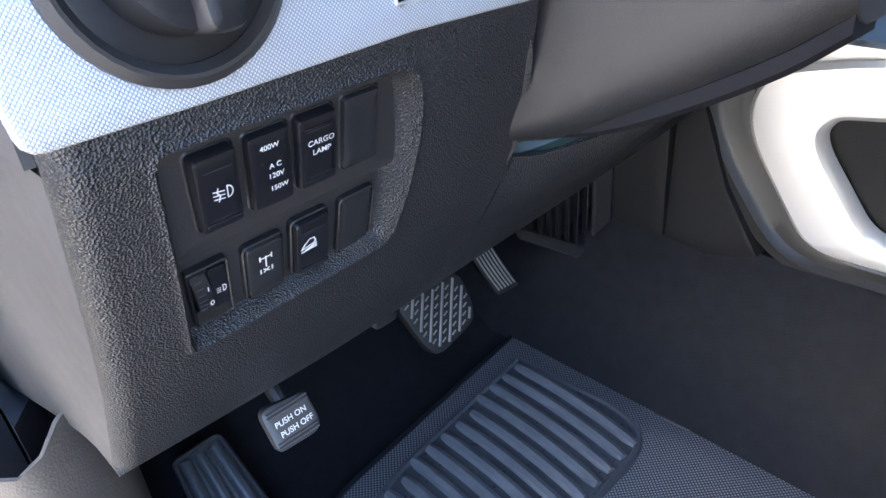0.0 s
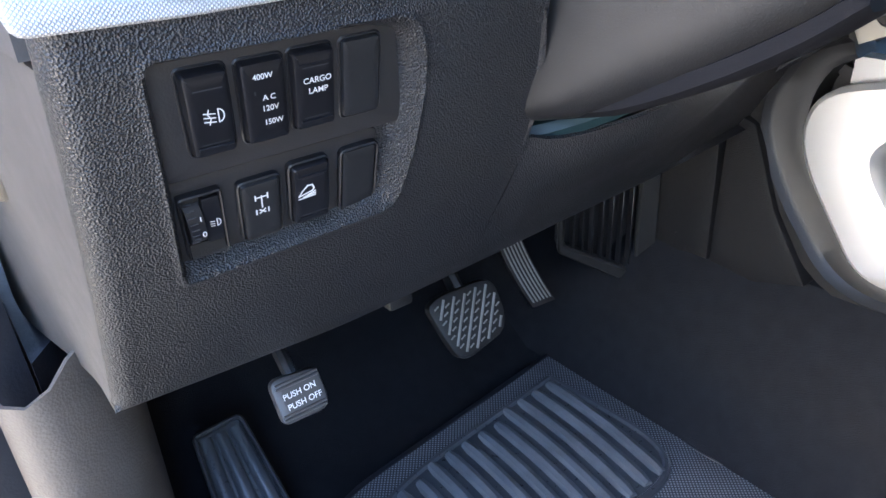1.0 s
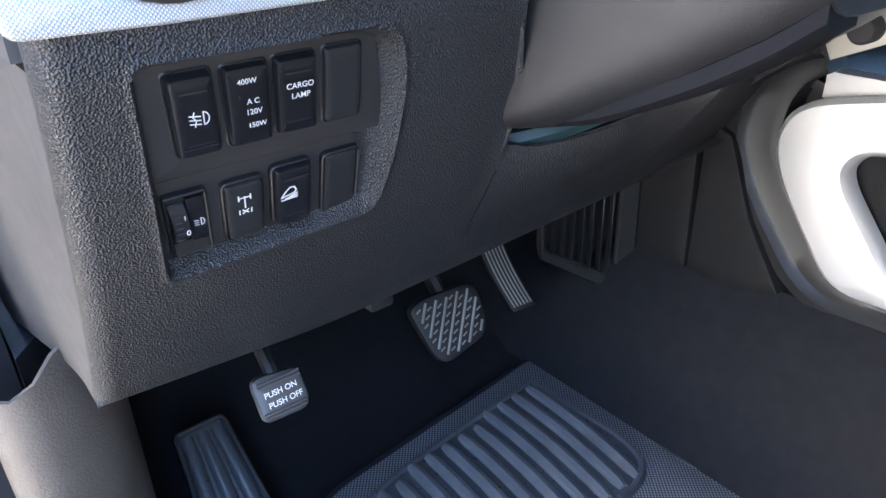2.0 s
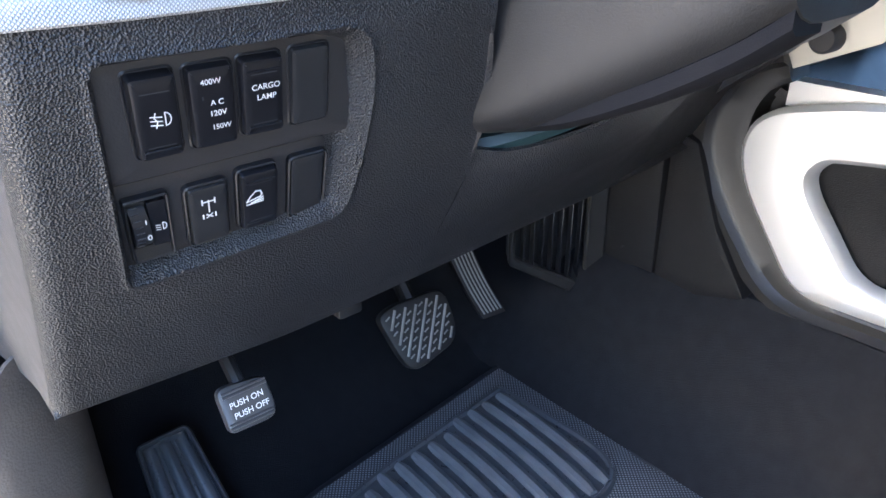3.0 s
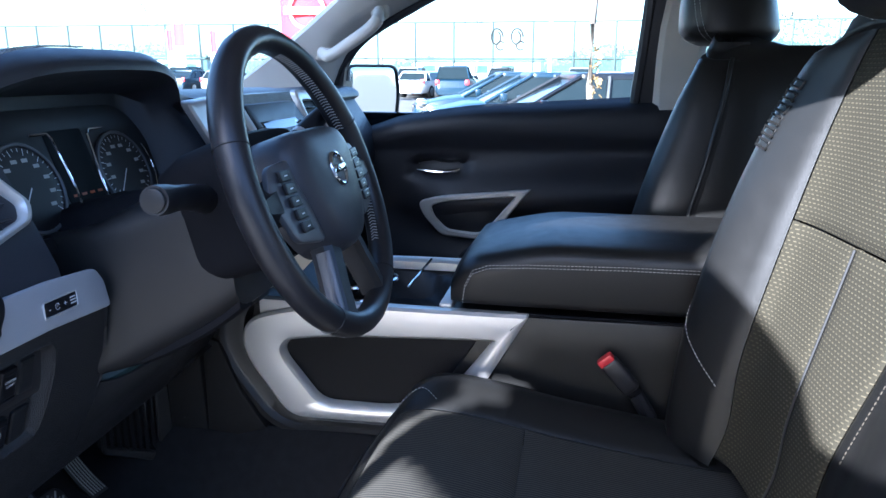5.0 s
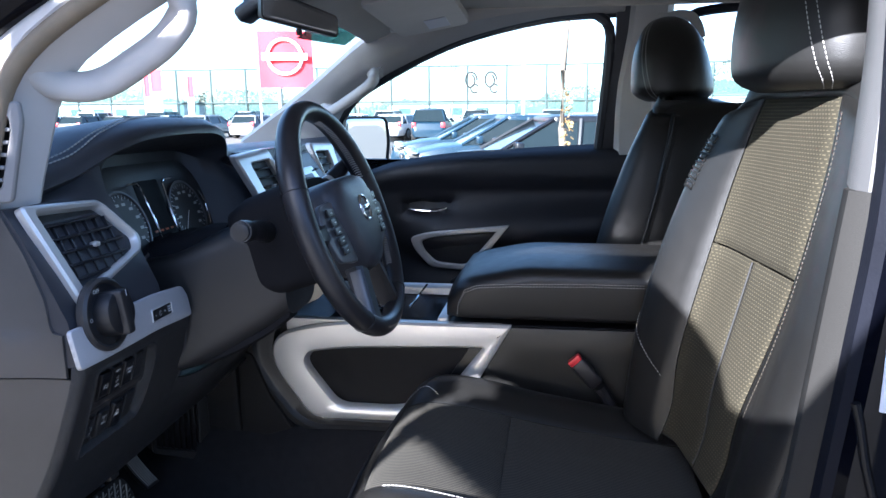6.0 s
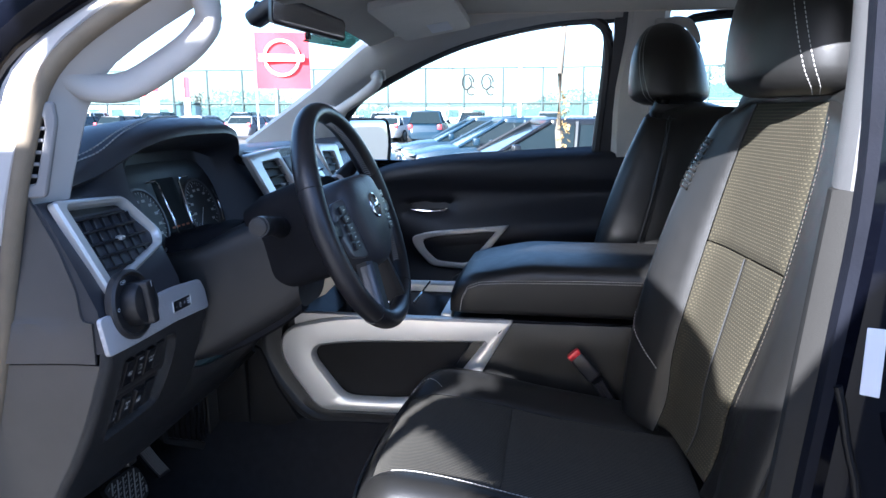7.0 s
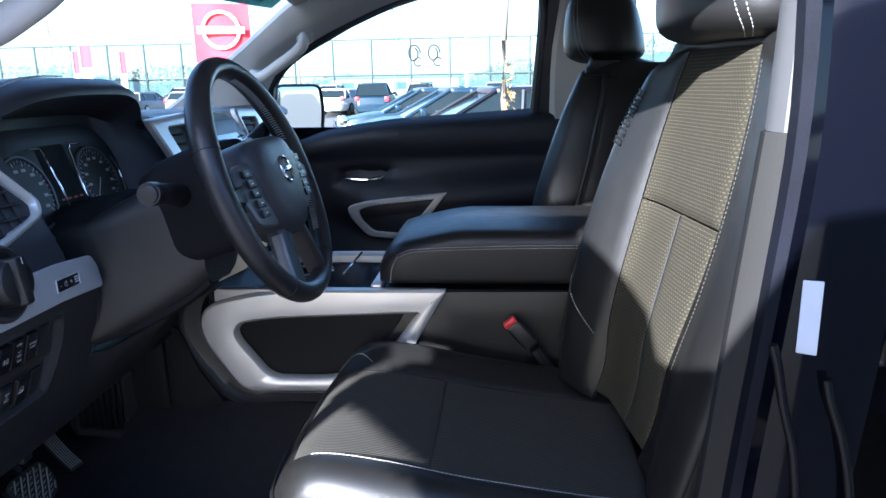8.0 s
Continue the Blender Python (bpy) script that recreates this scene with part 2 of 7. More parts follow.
def spline(x, xs, ys):
    """A smooth curve through the given knots."""
    if x <= xs[0]:
        return ys[0]
    if x >= xs[-1]:
        return ys[-1]
    i = max(k for k in range(len(xs) - 1) if xs[k] <= x)
    slope = [0.0] * len(xs)
    for k in range(len(xs)):
        a, b = max(0, k - 1), min(len(xs) - 1, k + 1)
        slope[k] = (ys[b] - ys[a]) / (xs[b] - xs[a])
    h = xs[i + 1] - xs[i]
    t = (x - xs[i]) / h
    return ((2 * t**3 - 3 * t**2 + 1) * ys[i] + (t**3 - 2 * t**2 + t) * h * slope[i]
            + (-2 * t**3 + 3 * t**2) * ys[i + 1] + (t**3 - t**2) * h * slope[i + 1])


def loft(rings, closed=True, cap=True, bm=None, loop=False):
    """A skin over rings of the same number of points."""
    bm = bm or bmesh.new()
    vs = [[bm.verts.new(p) for p in r] for r in rings]
    n = len(vs[0])
    pairs = list(zip(vs, vs[1:])) + ([(vs[-1], vs[0])] if loop else [])
    for a, b in pairs:
        for i in range(n if closed else n - 1):
            j = (i + 1) % n
            bm.faces.new((a[i], a[j], b[j], b[i]))
    if cap and closed and not loop:
        bm.faces.new(vs[0])
        bm.faces.new(vs[-1][::-1])
    return bm


def tube(path, r, n=10, loop=False, bm=None, squash=1.0, up=(0, 0, 1)):
    """A round bar along a path. r: one radius or one for each point."""
    pts = [Vector(p) for p in path]
    rings = []
    for i, p in enumerate(pts):
        a = pts[i - 1] if i or loop else p
        b = pts[(i + 1) % len(pts)] if i < len(pts) - 1 or loop else p
        t = (b - a).normalized()
        side = t.cross(Vector(up))
        if side.length < 1e-3:
            side = t.cross(Vector((1, 0, 0)))
        side.normalize()
        over = side.cross(t).normalized()
        rad = r[i] if isinstance(r, (list, tuple)) else r
        rings.append([p + side * math.cos(k * 2 * math.pi / n) * rad + over * math.sin(k * 2 * math.pi / n) * rad * squash for k in range(n)])
    return loft(rings, bm=bm, loop=loop)


def curve_pts(knots, n):
    """n points on a smooth line through knots."""
    ks = [Vector(k) for k in knots]
    d = [0.0]
    for a, b in zip(ks, ks[1:]):
        d.append(d[-1] + (b - a).length)
    return [Vector([spline(d[-1] * i / (n - 1), d, [k[c] for k in ks]) for c in range(3)]) for i in range(n)]


def rbox(c, s, bevel=0.004, seg=2, m=None, bm=None):
    """A box with rounded edges at c of size s, turned by m about its middle."""
    b2 = bmesh.new()
    bmesh.ops.create_cube(b2, size=1)
    for v in b2.verts:
        v.co = Vector((v.co.x * s[0], v.co.y * s[1], v.co.z * s[2]))
    if bevel:
        bmesh.ops.bevel(b2, geom=b2.edges[:], offset=bevel, segments=seg, affect="EDGES", profile=0.5)
    for v in b2.verts:
        v.co = (m @ v.co if m else v.co) + Vector(c)
    if bm is None:
        return b2
    join(bm, b2)
    return bm


def join(bm, other):
    me = bpy.data.meshes.new("join")
    other.to_mesh(me)
    other.free()
    bm.from_mesh(me)
    bpy.data.meshes.remove(me)
    return bm


def round_poly(pts, radius, seg=5):
    """A polygon with rounded corners: seg + 1 points for each corner."""
    out = []
    n = len(pts)
    for i, p in enumerate(pts):
        r = radius[i] if isinstance(radius, (list, tuple)) else radius
        p, a, b = Vector(p), Vector(pts[i - 1]), Vector(pts[(i + 1) % n])
        ra = min(r, (a - p).length * 0.48)
        rb = min(r, (b - p).length * 0.48)
        s, e = p + (a - p).normalized() * ra, p + (b - p).normalized() * rb
        for k in range(seg + 1):
            t = k / seg
            out.append(s * (1 - t) ** 2 + p * 2 * t * (1 - t) + e * t * t)
    return out


def shrink(pts, d):
    """A polygon drawn in by d."""
    area = sum(a[0] * b[1] - b[0] * a[1] for a, b in zip(pts, list(pts[1:]) + [pts[0]]))
    sgn = 1 if area > 0 else -1
    out = []
    n = len(pts)
    for i, p in enumerate(pts):
        t = (Vector(pts[(i + 1) % n]) - Vector(pts[i - 1]))
        if t.length < 1e-9:
            out.append(Vector(p))
            continue
        t.normalize()
        out.append(Vector(p) + Vector((-t.y, t.x)) * d * sgn)
    return out


def plate(outline, depth, place, bevel=0.002, bm=None):
    """A plate of an outline in the plane (u, v), its front at depth, with a rounded front edge. place(u, v, w) gives the world's point."""
    rings = [[place(p[0], p[1], 0) for p in outline], [place(p[0], p[1], depth - bevel) for p in outline],
             [place(p[0], p[1], depth - bevel * 0.3) for p in shrink(outline, bevel * 0.3)],
             [place(p[0], p[1], depth) for p in shrink(outline, bevel)]]
    flat = shrink(outline, bevel)
    mid = sum((Vector((p[0], p[1])) for p in flat), Vector((0, 0))) / len(flat)
    for s in (0.7, 0.4, 0.1):
        rings.append([place(*(mid + (Vector((p[0], p[1])) - mid) * s), depth) for p in flat])
    return loft(rings, bm=bm)


def ring_plate(outer, inner, depth, place, bevel=0.002, inner_drop=0.0, crown=0.0, bm=None):
    """A flat frame between two outlines with as many points, with rounded front edges; its inner wall may lean."""
    mid = [(Vector(a) + Vector(b)) / 2 for a, b in zip(outer, inner)]
    rings = [[place(p[0], p[1], 0) for p in outer], [place(p[0], p[1], depth - bevel) for p in outer],
             [place(p[0], p[1], depth) for p in shrink(outer, bevel)],
             [place(p[0], p[1], depth + crown) for p in mid],
             [place(p[0], p[1], depth) for p in shrink(inner, -bevel)],
             [place(p[0], p[1], depth - bevel) for p in inner],
             [place(p[0], p[1], -inner_drop) for p in shrink(inner, inner_drop * 0.5)],
             [place(p[0], p[1], -inner_drop - 0.001) for p in mid]]
    return loft(rings, bm=bm, loop=True)


def surface(f, us, vs, thick=0.004):
    """A sheet f(u, v) over a grid, with thickness to its back."""
    bm = bmesh.new()
    P = [[Vector(f(u, v)) for v in vs] for u in us]
    nu, nv = len(us), len(vs)

    def normal(i, j):
        a = P[min(i + 1, nu - 1)][j] - P[max(i - 1, 0)][j]
        b = P[i][min(j + 1, nv - 1)] - P[i][max(j - 1, 0)]
        n = a.cross(b)
        return n.normalized() if n.length > 1e-12 else Vector((0, 0, 1))

    top = [[bm.verts.new(P[i][j]) for j in range(nv)] for i in range(nu)]
    low = [[bm.verts.new(P[i][j] - normal(i, j) * thick) for j in range(nv)] for i in range(nu)]
    for i in range(nu - 1):
        for j in range(nv - 1):
            bm.faces.new((top[i][j], top[i + 1][j], top[i + 1][j + 1], top[i][j + 1]))
            bm.faces.new((low[i][j], low[i][j + 1], low[i + 1][j + 1], low[i + 1][j]))
    for i in range(nu - 1):
        for j in (0, nv - 1):
            bm.faces.new((top[i][j], low[i][j], low[i + 1][j], top[i + 1][j]))
    for j in range(nv - 1):
        for i in (0, nu - 1):
            bm.faces.new((top[i][j], top[i][j + 1], low[i][j + 1], low[i][j]))
    return bm


def frange(a, b, n):
    return [a + (b - a) * i / (n - 1) for i in range(n)]


def pillow(f, u0, u1, v0, v1, nu, nv, dip=0.006, soft=0.22, thick=0.02, puff=0.0, side=1.0):
    """An upholstered patch of the surface f(u, v): its edges draw in to the seams, its middle swells."""
    e = 1e-3

    def g(s, t):
        u, v = u0 + (u1 - u0) * s, v0 + (v1 - v0) * t
        p = Vector(f(u, v))
        n = (Vector(f(u + e, v)) - Vector(f(u - e, v))).cross(Vector(f(u, v + e)) - Vector(f(u, v - e)))
        n = n.normalized() if n.length > 1e-12 else Vector((0, 0, 1))
        edge = min(s, 1 - s, t, 1 - t) * 2
        h = -dip * (1 - smooth(edge, 0, soft)) + puff * math.sin(math.pi * s) * math.sin(math.pi * t)
        return p + n * h * side

    ease = lambda n: [0.5 - 0.5 * math.cos(math.pi * i / (n - 1)) * (0.35 + 0.65 * abs(math.cos(math.pi * i / (n - 1)))) for i in range(n)]
    return surface(g, ease(nu), ease(nv), thick * side)


def stitches(points, length=0.0042, gap=0.0022, r=0.0006, lift=None, bm=None):
    """A row of thread dashes along a line."""
    bm = bm or bmesh.new()
    pts = [Vector(p) for p in points]
    d = [0.0]
    for a, b in zip(pts, pts[1:]):
        d.append(d[-1] + (b - a).length)

    def at(s):
        return Vector([float(np.interp(s, d, [p[c] for p in pts])) for c in range(3)])

    s = 0.0
    while s + length < d[-1]:
        tube([at(s), at(s + length * 0.5), at(s + length)], [r * 0.6, r, r * 0.6], n=5, bm=bm)
        s += length + gap
    return bm


def lettering(text, size, place, spacing=1.0):
    """Words in the built-in font as a thin mesh; place(u, v) gives the world's point, u along the line."""
    cu = bpy.data.curves.new("words", "FONT")
    cu.body, cu.size, cu.align_x, cu.align_y = text, size, "CENTER", "CENTER"
    cu.space_character = spacing
    cu.offset = size * 0.012
    ob = bpy.data.objects.new("words", cu)
    scene.collection.objects.link(ob)
    me = bpy.data.meshes.new_from_object(ob.evaluated_get(bpy.context.evaluated_depsgraph_get()))
    bpy.data.objects.remove(ob)
    bm = bmesh.new()
    bm.from_mesh(me)
    bpy.data.meshes.remove(me)
    for v in bm.verts:
        v.co = place(v.co.x, v.co.y)
    return bm


def stroke(lines, width, place):
    """Symbols drawn as flat strokes: each line a list of (u, v)."""
    bm = bmesh.new()
    for line in lines:
        for a, b in zip(line, line[1:]):
            a, b = Vector(a), Vector(b)
            t = (b - a).normalized() * width / 2
            n = Vector((-t.y, t.x))
            bm.faces.new([bm.verts.new(place(*p)) for p in (a - t + n, a - t - n, b + t - n, b + t + n)])
    return bm


def arc(cx, cy, r, a0, a1, n=10, sy=1.0):
    return [(cx + r * math.cos(radians(a0 + (a1 - a0) * i / n)), cy + r * sy * math.sin(radians(a0 + (a1 - a0) * i / n))) for i in range(n + 1)]


# ---- the cab's shell ----
def floor_z(x, y):
    z = 0.645 + 0.85 * max(0.0, -0.50 - x) * 1.0
    z += 0.20 * smooth(y, -0.30, -0.17) * (1 - smooth(y, 0.17, 0.30))
    z += 0.10 * smooth(-y, 0.76, 0.80)
    return z


solo("floor", surface(lambda u, v: (u, v, floor_z(u, v)), frange(-0.95, 1.5, 60), frange(-0.80, 0.80, 60), 0.01), M["carpet"],
     "black carpet on the cab floor, rising to the toe board", "floor", "structure")
solo("wall_front", surface(lambda u, v: (-0.93 + 0.05 * v, u, 0.6 + 0.75 * v), frange(-0.84, 0.84, 8), frange(0, 1, 6), 0.02), M["carpet"],
     "black lined bulkhead behind the pedals", "bulkhead", "structure")

# kick panel and door sill on the driver's side
KICK = curve_pts([(-0.95, -0.772, 0), (-0.70, -0.765, 0), (-0.55, -0.766, 0), (-0.46, -0.775, 0), (-0.415, -0.788, 0), (-0.388, -0.806, 0), (-0.373, -0.828, 0), (-0.368, -0.848, 0), (-0.376, -0.861, 0), (-0.395, -0.866, 0)], 44)
tagged(part("wall_left", surface(lambda u, v: KICK[u] + Vector((0.03 * (1 - smooth(v, 0.0, 0.3)) + 0.02 * v, 0.0, 0.60 + (0.385 - 0.022 * smooth(-KICK[u].y, 0.815, 0.850)) * v)),
                                 range(44), frange(0, 1, 12), 0.003), M["kick"], sharp=75), "scuffed grey kick panel beside the pedals", "kick panel", "", "structure")
solo("hinge_pillar_left", loft([[(x, y, z) for x, y in ((-0.405, -0.842), (-0.400, -0.858), (-0.405, -0.93), (-0.66, -0.93), (-0.66, -0.842))] for z in frange(0.5, 1.36, 8)]), M["seal"], "dark grey front body pillar with the door hinges", "body pillar", "structure")
# added filler hides the sunlit sill that showed past the kick panel
solo("kick_panel_filler_left", loft([[(x, y, z) for x, y in ((-0.392, -0.840), (-0.412, -0.824), (-0.455, -0.806), (-0.66, -0.796), (-0.66, -0.840))] for z in frange(0.5, 0.965, 6)]), M["seal"], "dark filler block added behind the kick panel", "body pillar", "structure")
sill_sec = [(-0.775, 0.62), (-0.775, 0.70), (-0.785, 0.725), (-0.83, 0.735), (-0.87, 0.725), (-0.88, 0.69), (-0.95, 0.66), (-0.97, 0.62), (-0.97, 0.45), (-0.78, 0.45)]
solo("sill_left", loft([[(x, y, z) for y, z in sill_sec] for x in frange(-0.75, 1.6, 12)]), M["sill"],
     "scuffed dark grey plastic door sill", "door sill", "structure")
solo("sill_right", loft([[(x, -y, z) for y, z in sill_sec] for x in frange(-0.75, 1.6, 12)]), M["sill"],
     "dark grey plastic door sill", "door sill", "structure")

# roof
def roof_z(x, y):
    return 1.80 - 0.020 * (abs(y) / 0.66) ** 3 - 0.09 * smooth(-x, -0.05, 0.25) ** 1.5


solo("ceiling", surface(lambda u, v: (u, v, roof_z(u, v)), frange(-0.24, 2.2, 40), frange(-0.68, 0.68, 24), -0.05), M["headliner"],
     "grey woven headliner under the roof", "headliner", "structure")

# the door openings' edge lines: (x, z)
EDGE = [(-0.345, 1.10), (-0.318, 1.20), (-0.289, 1.33), (-0.268, 1.43), (-0.240, 1.525), (-0.175, 1.583), (-0.02, 1.665), (0.15, 1.72), (0.35, 1.755), (0.52, 1.765)]


EDGE_R = [(-0.46, 1.10), (-0.44, 1.20), (-0.41, 1.33), (-0.385, 1.42), (-0.33, 1.51), (-0.235, 1.580), (-0.10, 1.645), (0.06, 1.705), (0.30, 1.755), (0.52, 1.768)]


def pillar_y(z, side):
    return side * (0.79 - 0.16 * max(0.0, z - 1.38))


for side, word in ((-1, "left"), (1, "right")):
    # front pillar trim: sections along the edge line, from the seal to the windscreen
    line = curve_pts([(x, 0, z) for x, z in (EDGE if side < 0 else EDGE_R)[2:]], 26)
    screen_edge = curve_pts([(-0.66, 0, 1.395), (-0.45, 0, 1.537), (-0.18, 0, 1.735), (-0.02, 0, 1.765), (0.2, 0, 1.785), (0.52, 0, 1.795)], 26)
    rings = []
    for i, (p, q) in enumerate(zip(line, screen_edge)):
        y0, y1 = pillar_y(p.z, side), side * (0.675 - 0.02 * i / 25)
        t = (line[min(i + 1, 25)] - line[max(i - 1, 0)]).normalized()
        n = Vector((-t.z, 0, t.x))
        into = -side
        mid = (p + q) / 2
        crest = 1.0 if side < 0 else 0.0
        rings.append([p + n * 0.015 + Vector((0, y0 + side * 0.035, 0)), p + Vector((0, y0 + side * 0.02, 0)), p + n * (0.004 - 0.014 * crest) + Vector((0, y0 + into * 0.010, 0)),
                      p + n * (0.02 - 0.036 * crest) + Vector((0, y0 + into * 0.035, 0)), p + n * (0.03 - 0.034 * crest) + Vector((0, y0 + into * 0.055, 0)), mid + Vector((0, (y0 + y1) / 2 + into * 0.03, 0)), q + Vector((0, y1, 0)),
                      q + n * 0.02 + Vector((0, y1 + side * 0.03, 0)), mid + n * 0.03 + Vector((0, y0 + side * 0.04, 0))])
    solo("pillar_a_" + word, loft(rings), M["trim_pale"] if side < 0 else M["trim_grey"], "pale grey plastic windscreen pillar trim", "pillar", "structure")
    # rubber seal round the door opening; the near one has sunlight in its colour
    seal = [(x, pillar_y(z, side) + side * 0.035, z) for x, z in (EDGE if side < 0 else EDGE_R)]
    solo("door_seal_" + word, tube(curve_pts(seal, 60), 0.0105, 12), M["welt"] if side < 0 else M["seal"], "rubber seal on the door opening, painted sunlit gold" if side < 0 else "black rubber seal on the door opening", "door seal", "structure")
    # outer painted pillar
    outer = [(x - (0.076 if side < 0 else 0.09), pillar_y(z, side) + side * (0.034 if side < 0 else 0.042), z + 0.020) for x, z in (EDGE if side < 0 else EDGE_R)]
    solo("body_pillar_" + word, tube(curve_pts(outer, 40), 0.034, 10), M["paint"], "glossy black painted windscreen pillar", "body pillar", "structure")

# windscreen
def screen_pt(u, v):
    y = u * (0.72 - 0.10 * v)
    return Vector((-0.86 + 0.66 * v - 0.10 * (1 - u * u) + 0.06 * u * u * (1 - v), y, 1.36 + 0.40 * v))


ws = solo("windscreen", surface(screen_pt, frange(-1, 1, 20), frange(0, 1, 8), 0.004), M["glass"], "large clear sloping windscreen", "windscreen", "structure")
ws.visible_shadow = False
band = solo("shade_band", surface(lambda u, v: screen_pt(u, v) + Vector((0.012, 0, -0.012)), frange(0.62, 0.98, 8), frange(0.83, 1.0, 4), 0.002), M["shade"], "dark green shade band along the top of the windscreen", "shade band", "structure")

# rear cab wall with window, and centre pillars
for side, word in ((-1, "left"), (1, "right")):
    if side > 0:
        rings = []
        for z in frange(0.66, 1.79, 16):
            x0 = 0.52 - 0.02 * smooth(z, 1.2, 1.4) + 0.03 * smooth(z, 1.5, 1.78)
            y0 = pillar_y(max(z, 1.3), 1) + 0.02
            w = 0.13 + 0.05 * (1 - smooth(z, 1.2, 1.35))
            rings.append([(x0, y0 + 0.04, z), (x0, y0 - 0.005, z), (x0 + 0.02, y0 - 0.03, z), (x0 + w - 0.02, y0 - 0.03, z), (x0 + w, y0 - 0.005, z), (x0 + w, y0 + 0.04, z)])
        solo("pillar_b_right", loft(rings), M["trim_grey"], "warm grey plastic centre pillar trim", "pillar", "structure")


def rear_wall(u, v):
    return (2.15 + 0.05 * v, -0.85 + 1.7 * u, 0.6 + 1.2 * v)


bm = bmesh.new()
for (u0, u1, v0, v1) in ((0, 1, 0, 0.58), (0, 0.14, 0.58, 1), (0.86, 1, 0.58, 1), (0.14, 0.86, 0.93, 1)):
    join(bm, surface(lambda u, v: rear_wall(u0 + (u1 - u0) * u, v0 + (v1 - v0) * v), frange(0, 1, 4), frange(0, 1, 4), 0.03))
solo("wall_rear", bm, M["trim_grey"], "grey cab back wall round the rear window", "cab wall", "structure")


# ---- dashboard ----
dash = thing("dashboard", "black truck dashboard with silver trim and round-cornered air vents", "dashboard")
KZ = [0.950, 0.98, 1.075, 1.18, 1.205]
KX = [-0.308, -0.286, -0.2315, -0.1905, -0.186]


def knee_x(z):
    return spline(z, KZ, KX)


def knee_at(y, z, w):
    """A point w above the knee panel's face."""
    s = (knee_x(z + 0.004) - knee_x(z - 0.004)) / 0.008
    n = Vector((1, 0, -s)).normalized()
    return Vector((knee_x(z), y, z)) + n * w


RECESS = round_poly([(-0.7795, 1.1845), (-0.656, 1.1845), (-0.6455, 1.163), (-0.643, 1.120), (-0.648, 1.072), (-0.7715, 1.0685)], [0.006, 0.012, 0.02, 0.03, 0.012, 0.006], 6)


def inside(p, poly):
    """How far p lies inside the polygon; negative outside."""
    best, odd = 9.0, False
    for a, b in zip(poly, poly[1:] + poly[:1]):
        d = b - a
        t = max(0.0, min(1.0, (p - a).dot(d) / max(d.length_squared, 1e-12)))
        best = min(best, (p - a - d * t).length)
        if (a.y > p.y) != (b.y > p.y) and p.x < a.x + (p.y - a.y) / (b.y - a.y) * d.x:
            odd = not odd
    return best if odd else -best


def zb(y):
    return spline(y, [-0.812, -0.72, -0.65, -0.55, -0.444, -0.38, -0.30, -0.16], [0.976, 0.965, 0.958, 0.963, 0.972, 0.976, 0.981, 1.000])


def zt(y):
    return 1.203 if y < -0.5505 else spline(y, [-0.548, -0.53, -0.51, -0.48, -0.45, -0.40, -0.30, -0.20], [1.090, 1.085, 1.088, 1.100, 1.117, 1.112, 1.088, 1.079])


def knee(y, v):
    if v < 0:
        z = zb(y)
        p = knee_at(y, z, 0)
        k = -v
        return p + Vector((-0.010 * min(k, 1) - 0.07 * max(0, k - 1), 0, -0.006 * math.sin(min(k, 1) * math.pi / 2) + 0.004 * max(0, k - 1)))
    z = zb(y) + (zt(y) - zb(y)) * v
    y += 0.069 * (1.1845 - z) * smooth(y, -0.805, -0.785) * (1 - smooth(y, -0.76, -0.70)) * smooth(z, 1.03, 1.0685)
    w = 0.0
    if -0.79 < y < -0.636 and 1.05 < z < 1.20:
        d = inside(Vector((y, z)), RECESS)
        right = smooth(y, -0.69, -0.658)
        w = -0.0105 * smooth(d, 0.0, 0.0040 + 0.010 * right)
        if d < 0:
            w = 0.0012 * (1 - smooth(-d, 0, 0.004))
    q = max(0.0, 1 - (y + 0.812) / 0.011)
    edge = math.sqrt(max(0.0, 1 - q * q))
    bul = 0.045 * smooth(y, -0.56, -0.46) * (1 - smooth(y, -0.40, -0.28)) * smooth(z, 0.99, 1.12) - 0.012 * smooth(y, -0.36, -0.2)
    p = knee_at(y, z, w)
    return p + Vector((-0.012 * (1 - edge) + bul, -0.020 * smooth(z, 1.09, 1.20) * smooth(y, -0.60, -0.5515), 0))


ys = [-0.812 + 0.011 * (1 - math.cos(a)) for a in frange(0, math.pi / 2, 9)] + frange(-0.799, -0.79, 4) + frange(-0.789, -0.634, 130) + frange(-0.626, -0.552, 10) + [-0.5508, -0.5502] + frange(-0.546, -0.160, 40)
vs = [-2.0, -1.0, -0.66, -0.33] + frange(0, 0.36, 24) + frange(0.37, 0.955, 130) + frange(0.962, 1, 6)
part("knee_panel", surface(knee, ys, vs, 0.003), M["dash"], dash, "grained black lower panel with a recessed switch bay", sharp=60)

# end cap beside the door opening
def cap(u, v):
    z = 0.975 + 0.212 * v
    return Vector((knee_x(min(z, 1.205)) - 0.012 - 0.20 * u, -0.812 - 0.020 * smooth(u, 0.05, 0.9), z - 0.012 * u * (1 - v)))


def cap_upper(u, v):
    z = 1.190 + 0.198 * v
    xr = interp(z, [1.19, 1.240, 1.243, 1.278, 1.331, 1.388], [-0.203, -0.203, -0.217, -0.220, -0.239, -0.270])
    return Vector((xr - 0.17 * u, -0.8155 - 0.018 * smooth(u, 0.05, 0.9), z))


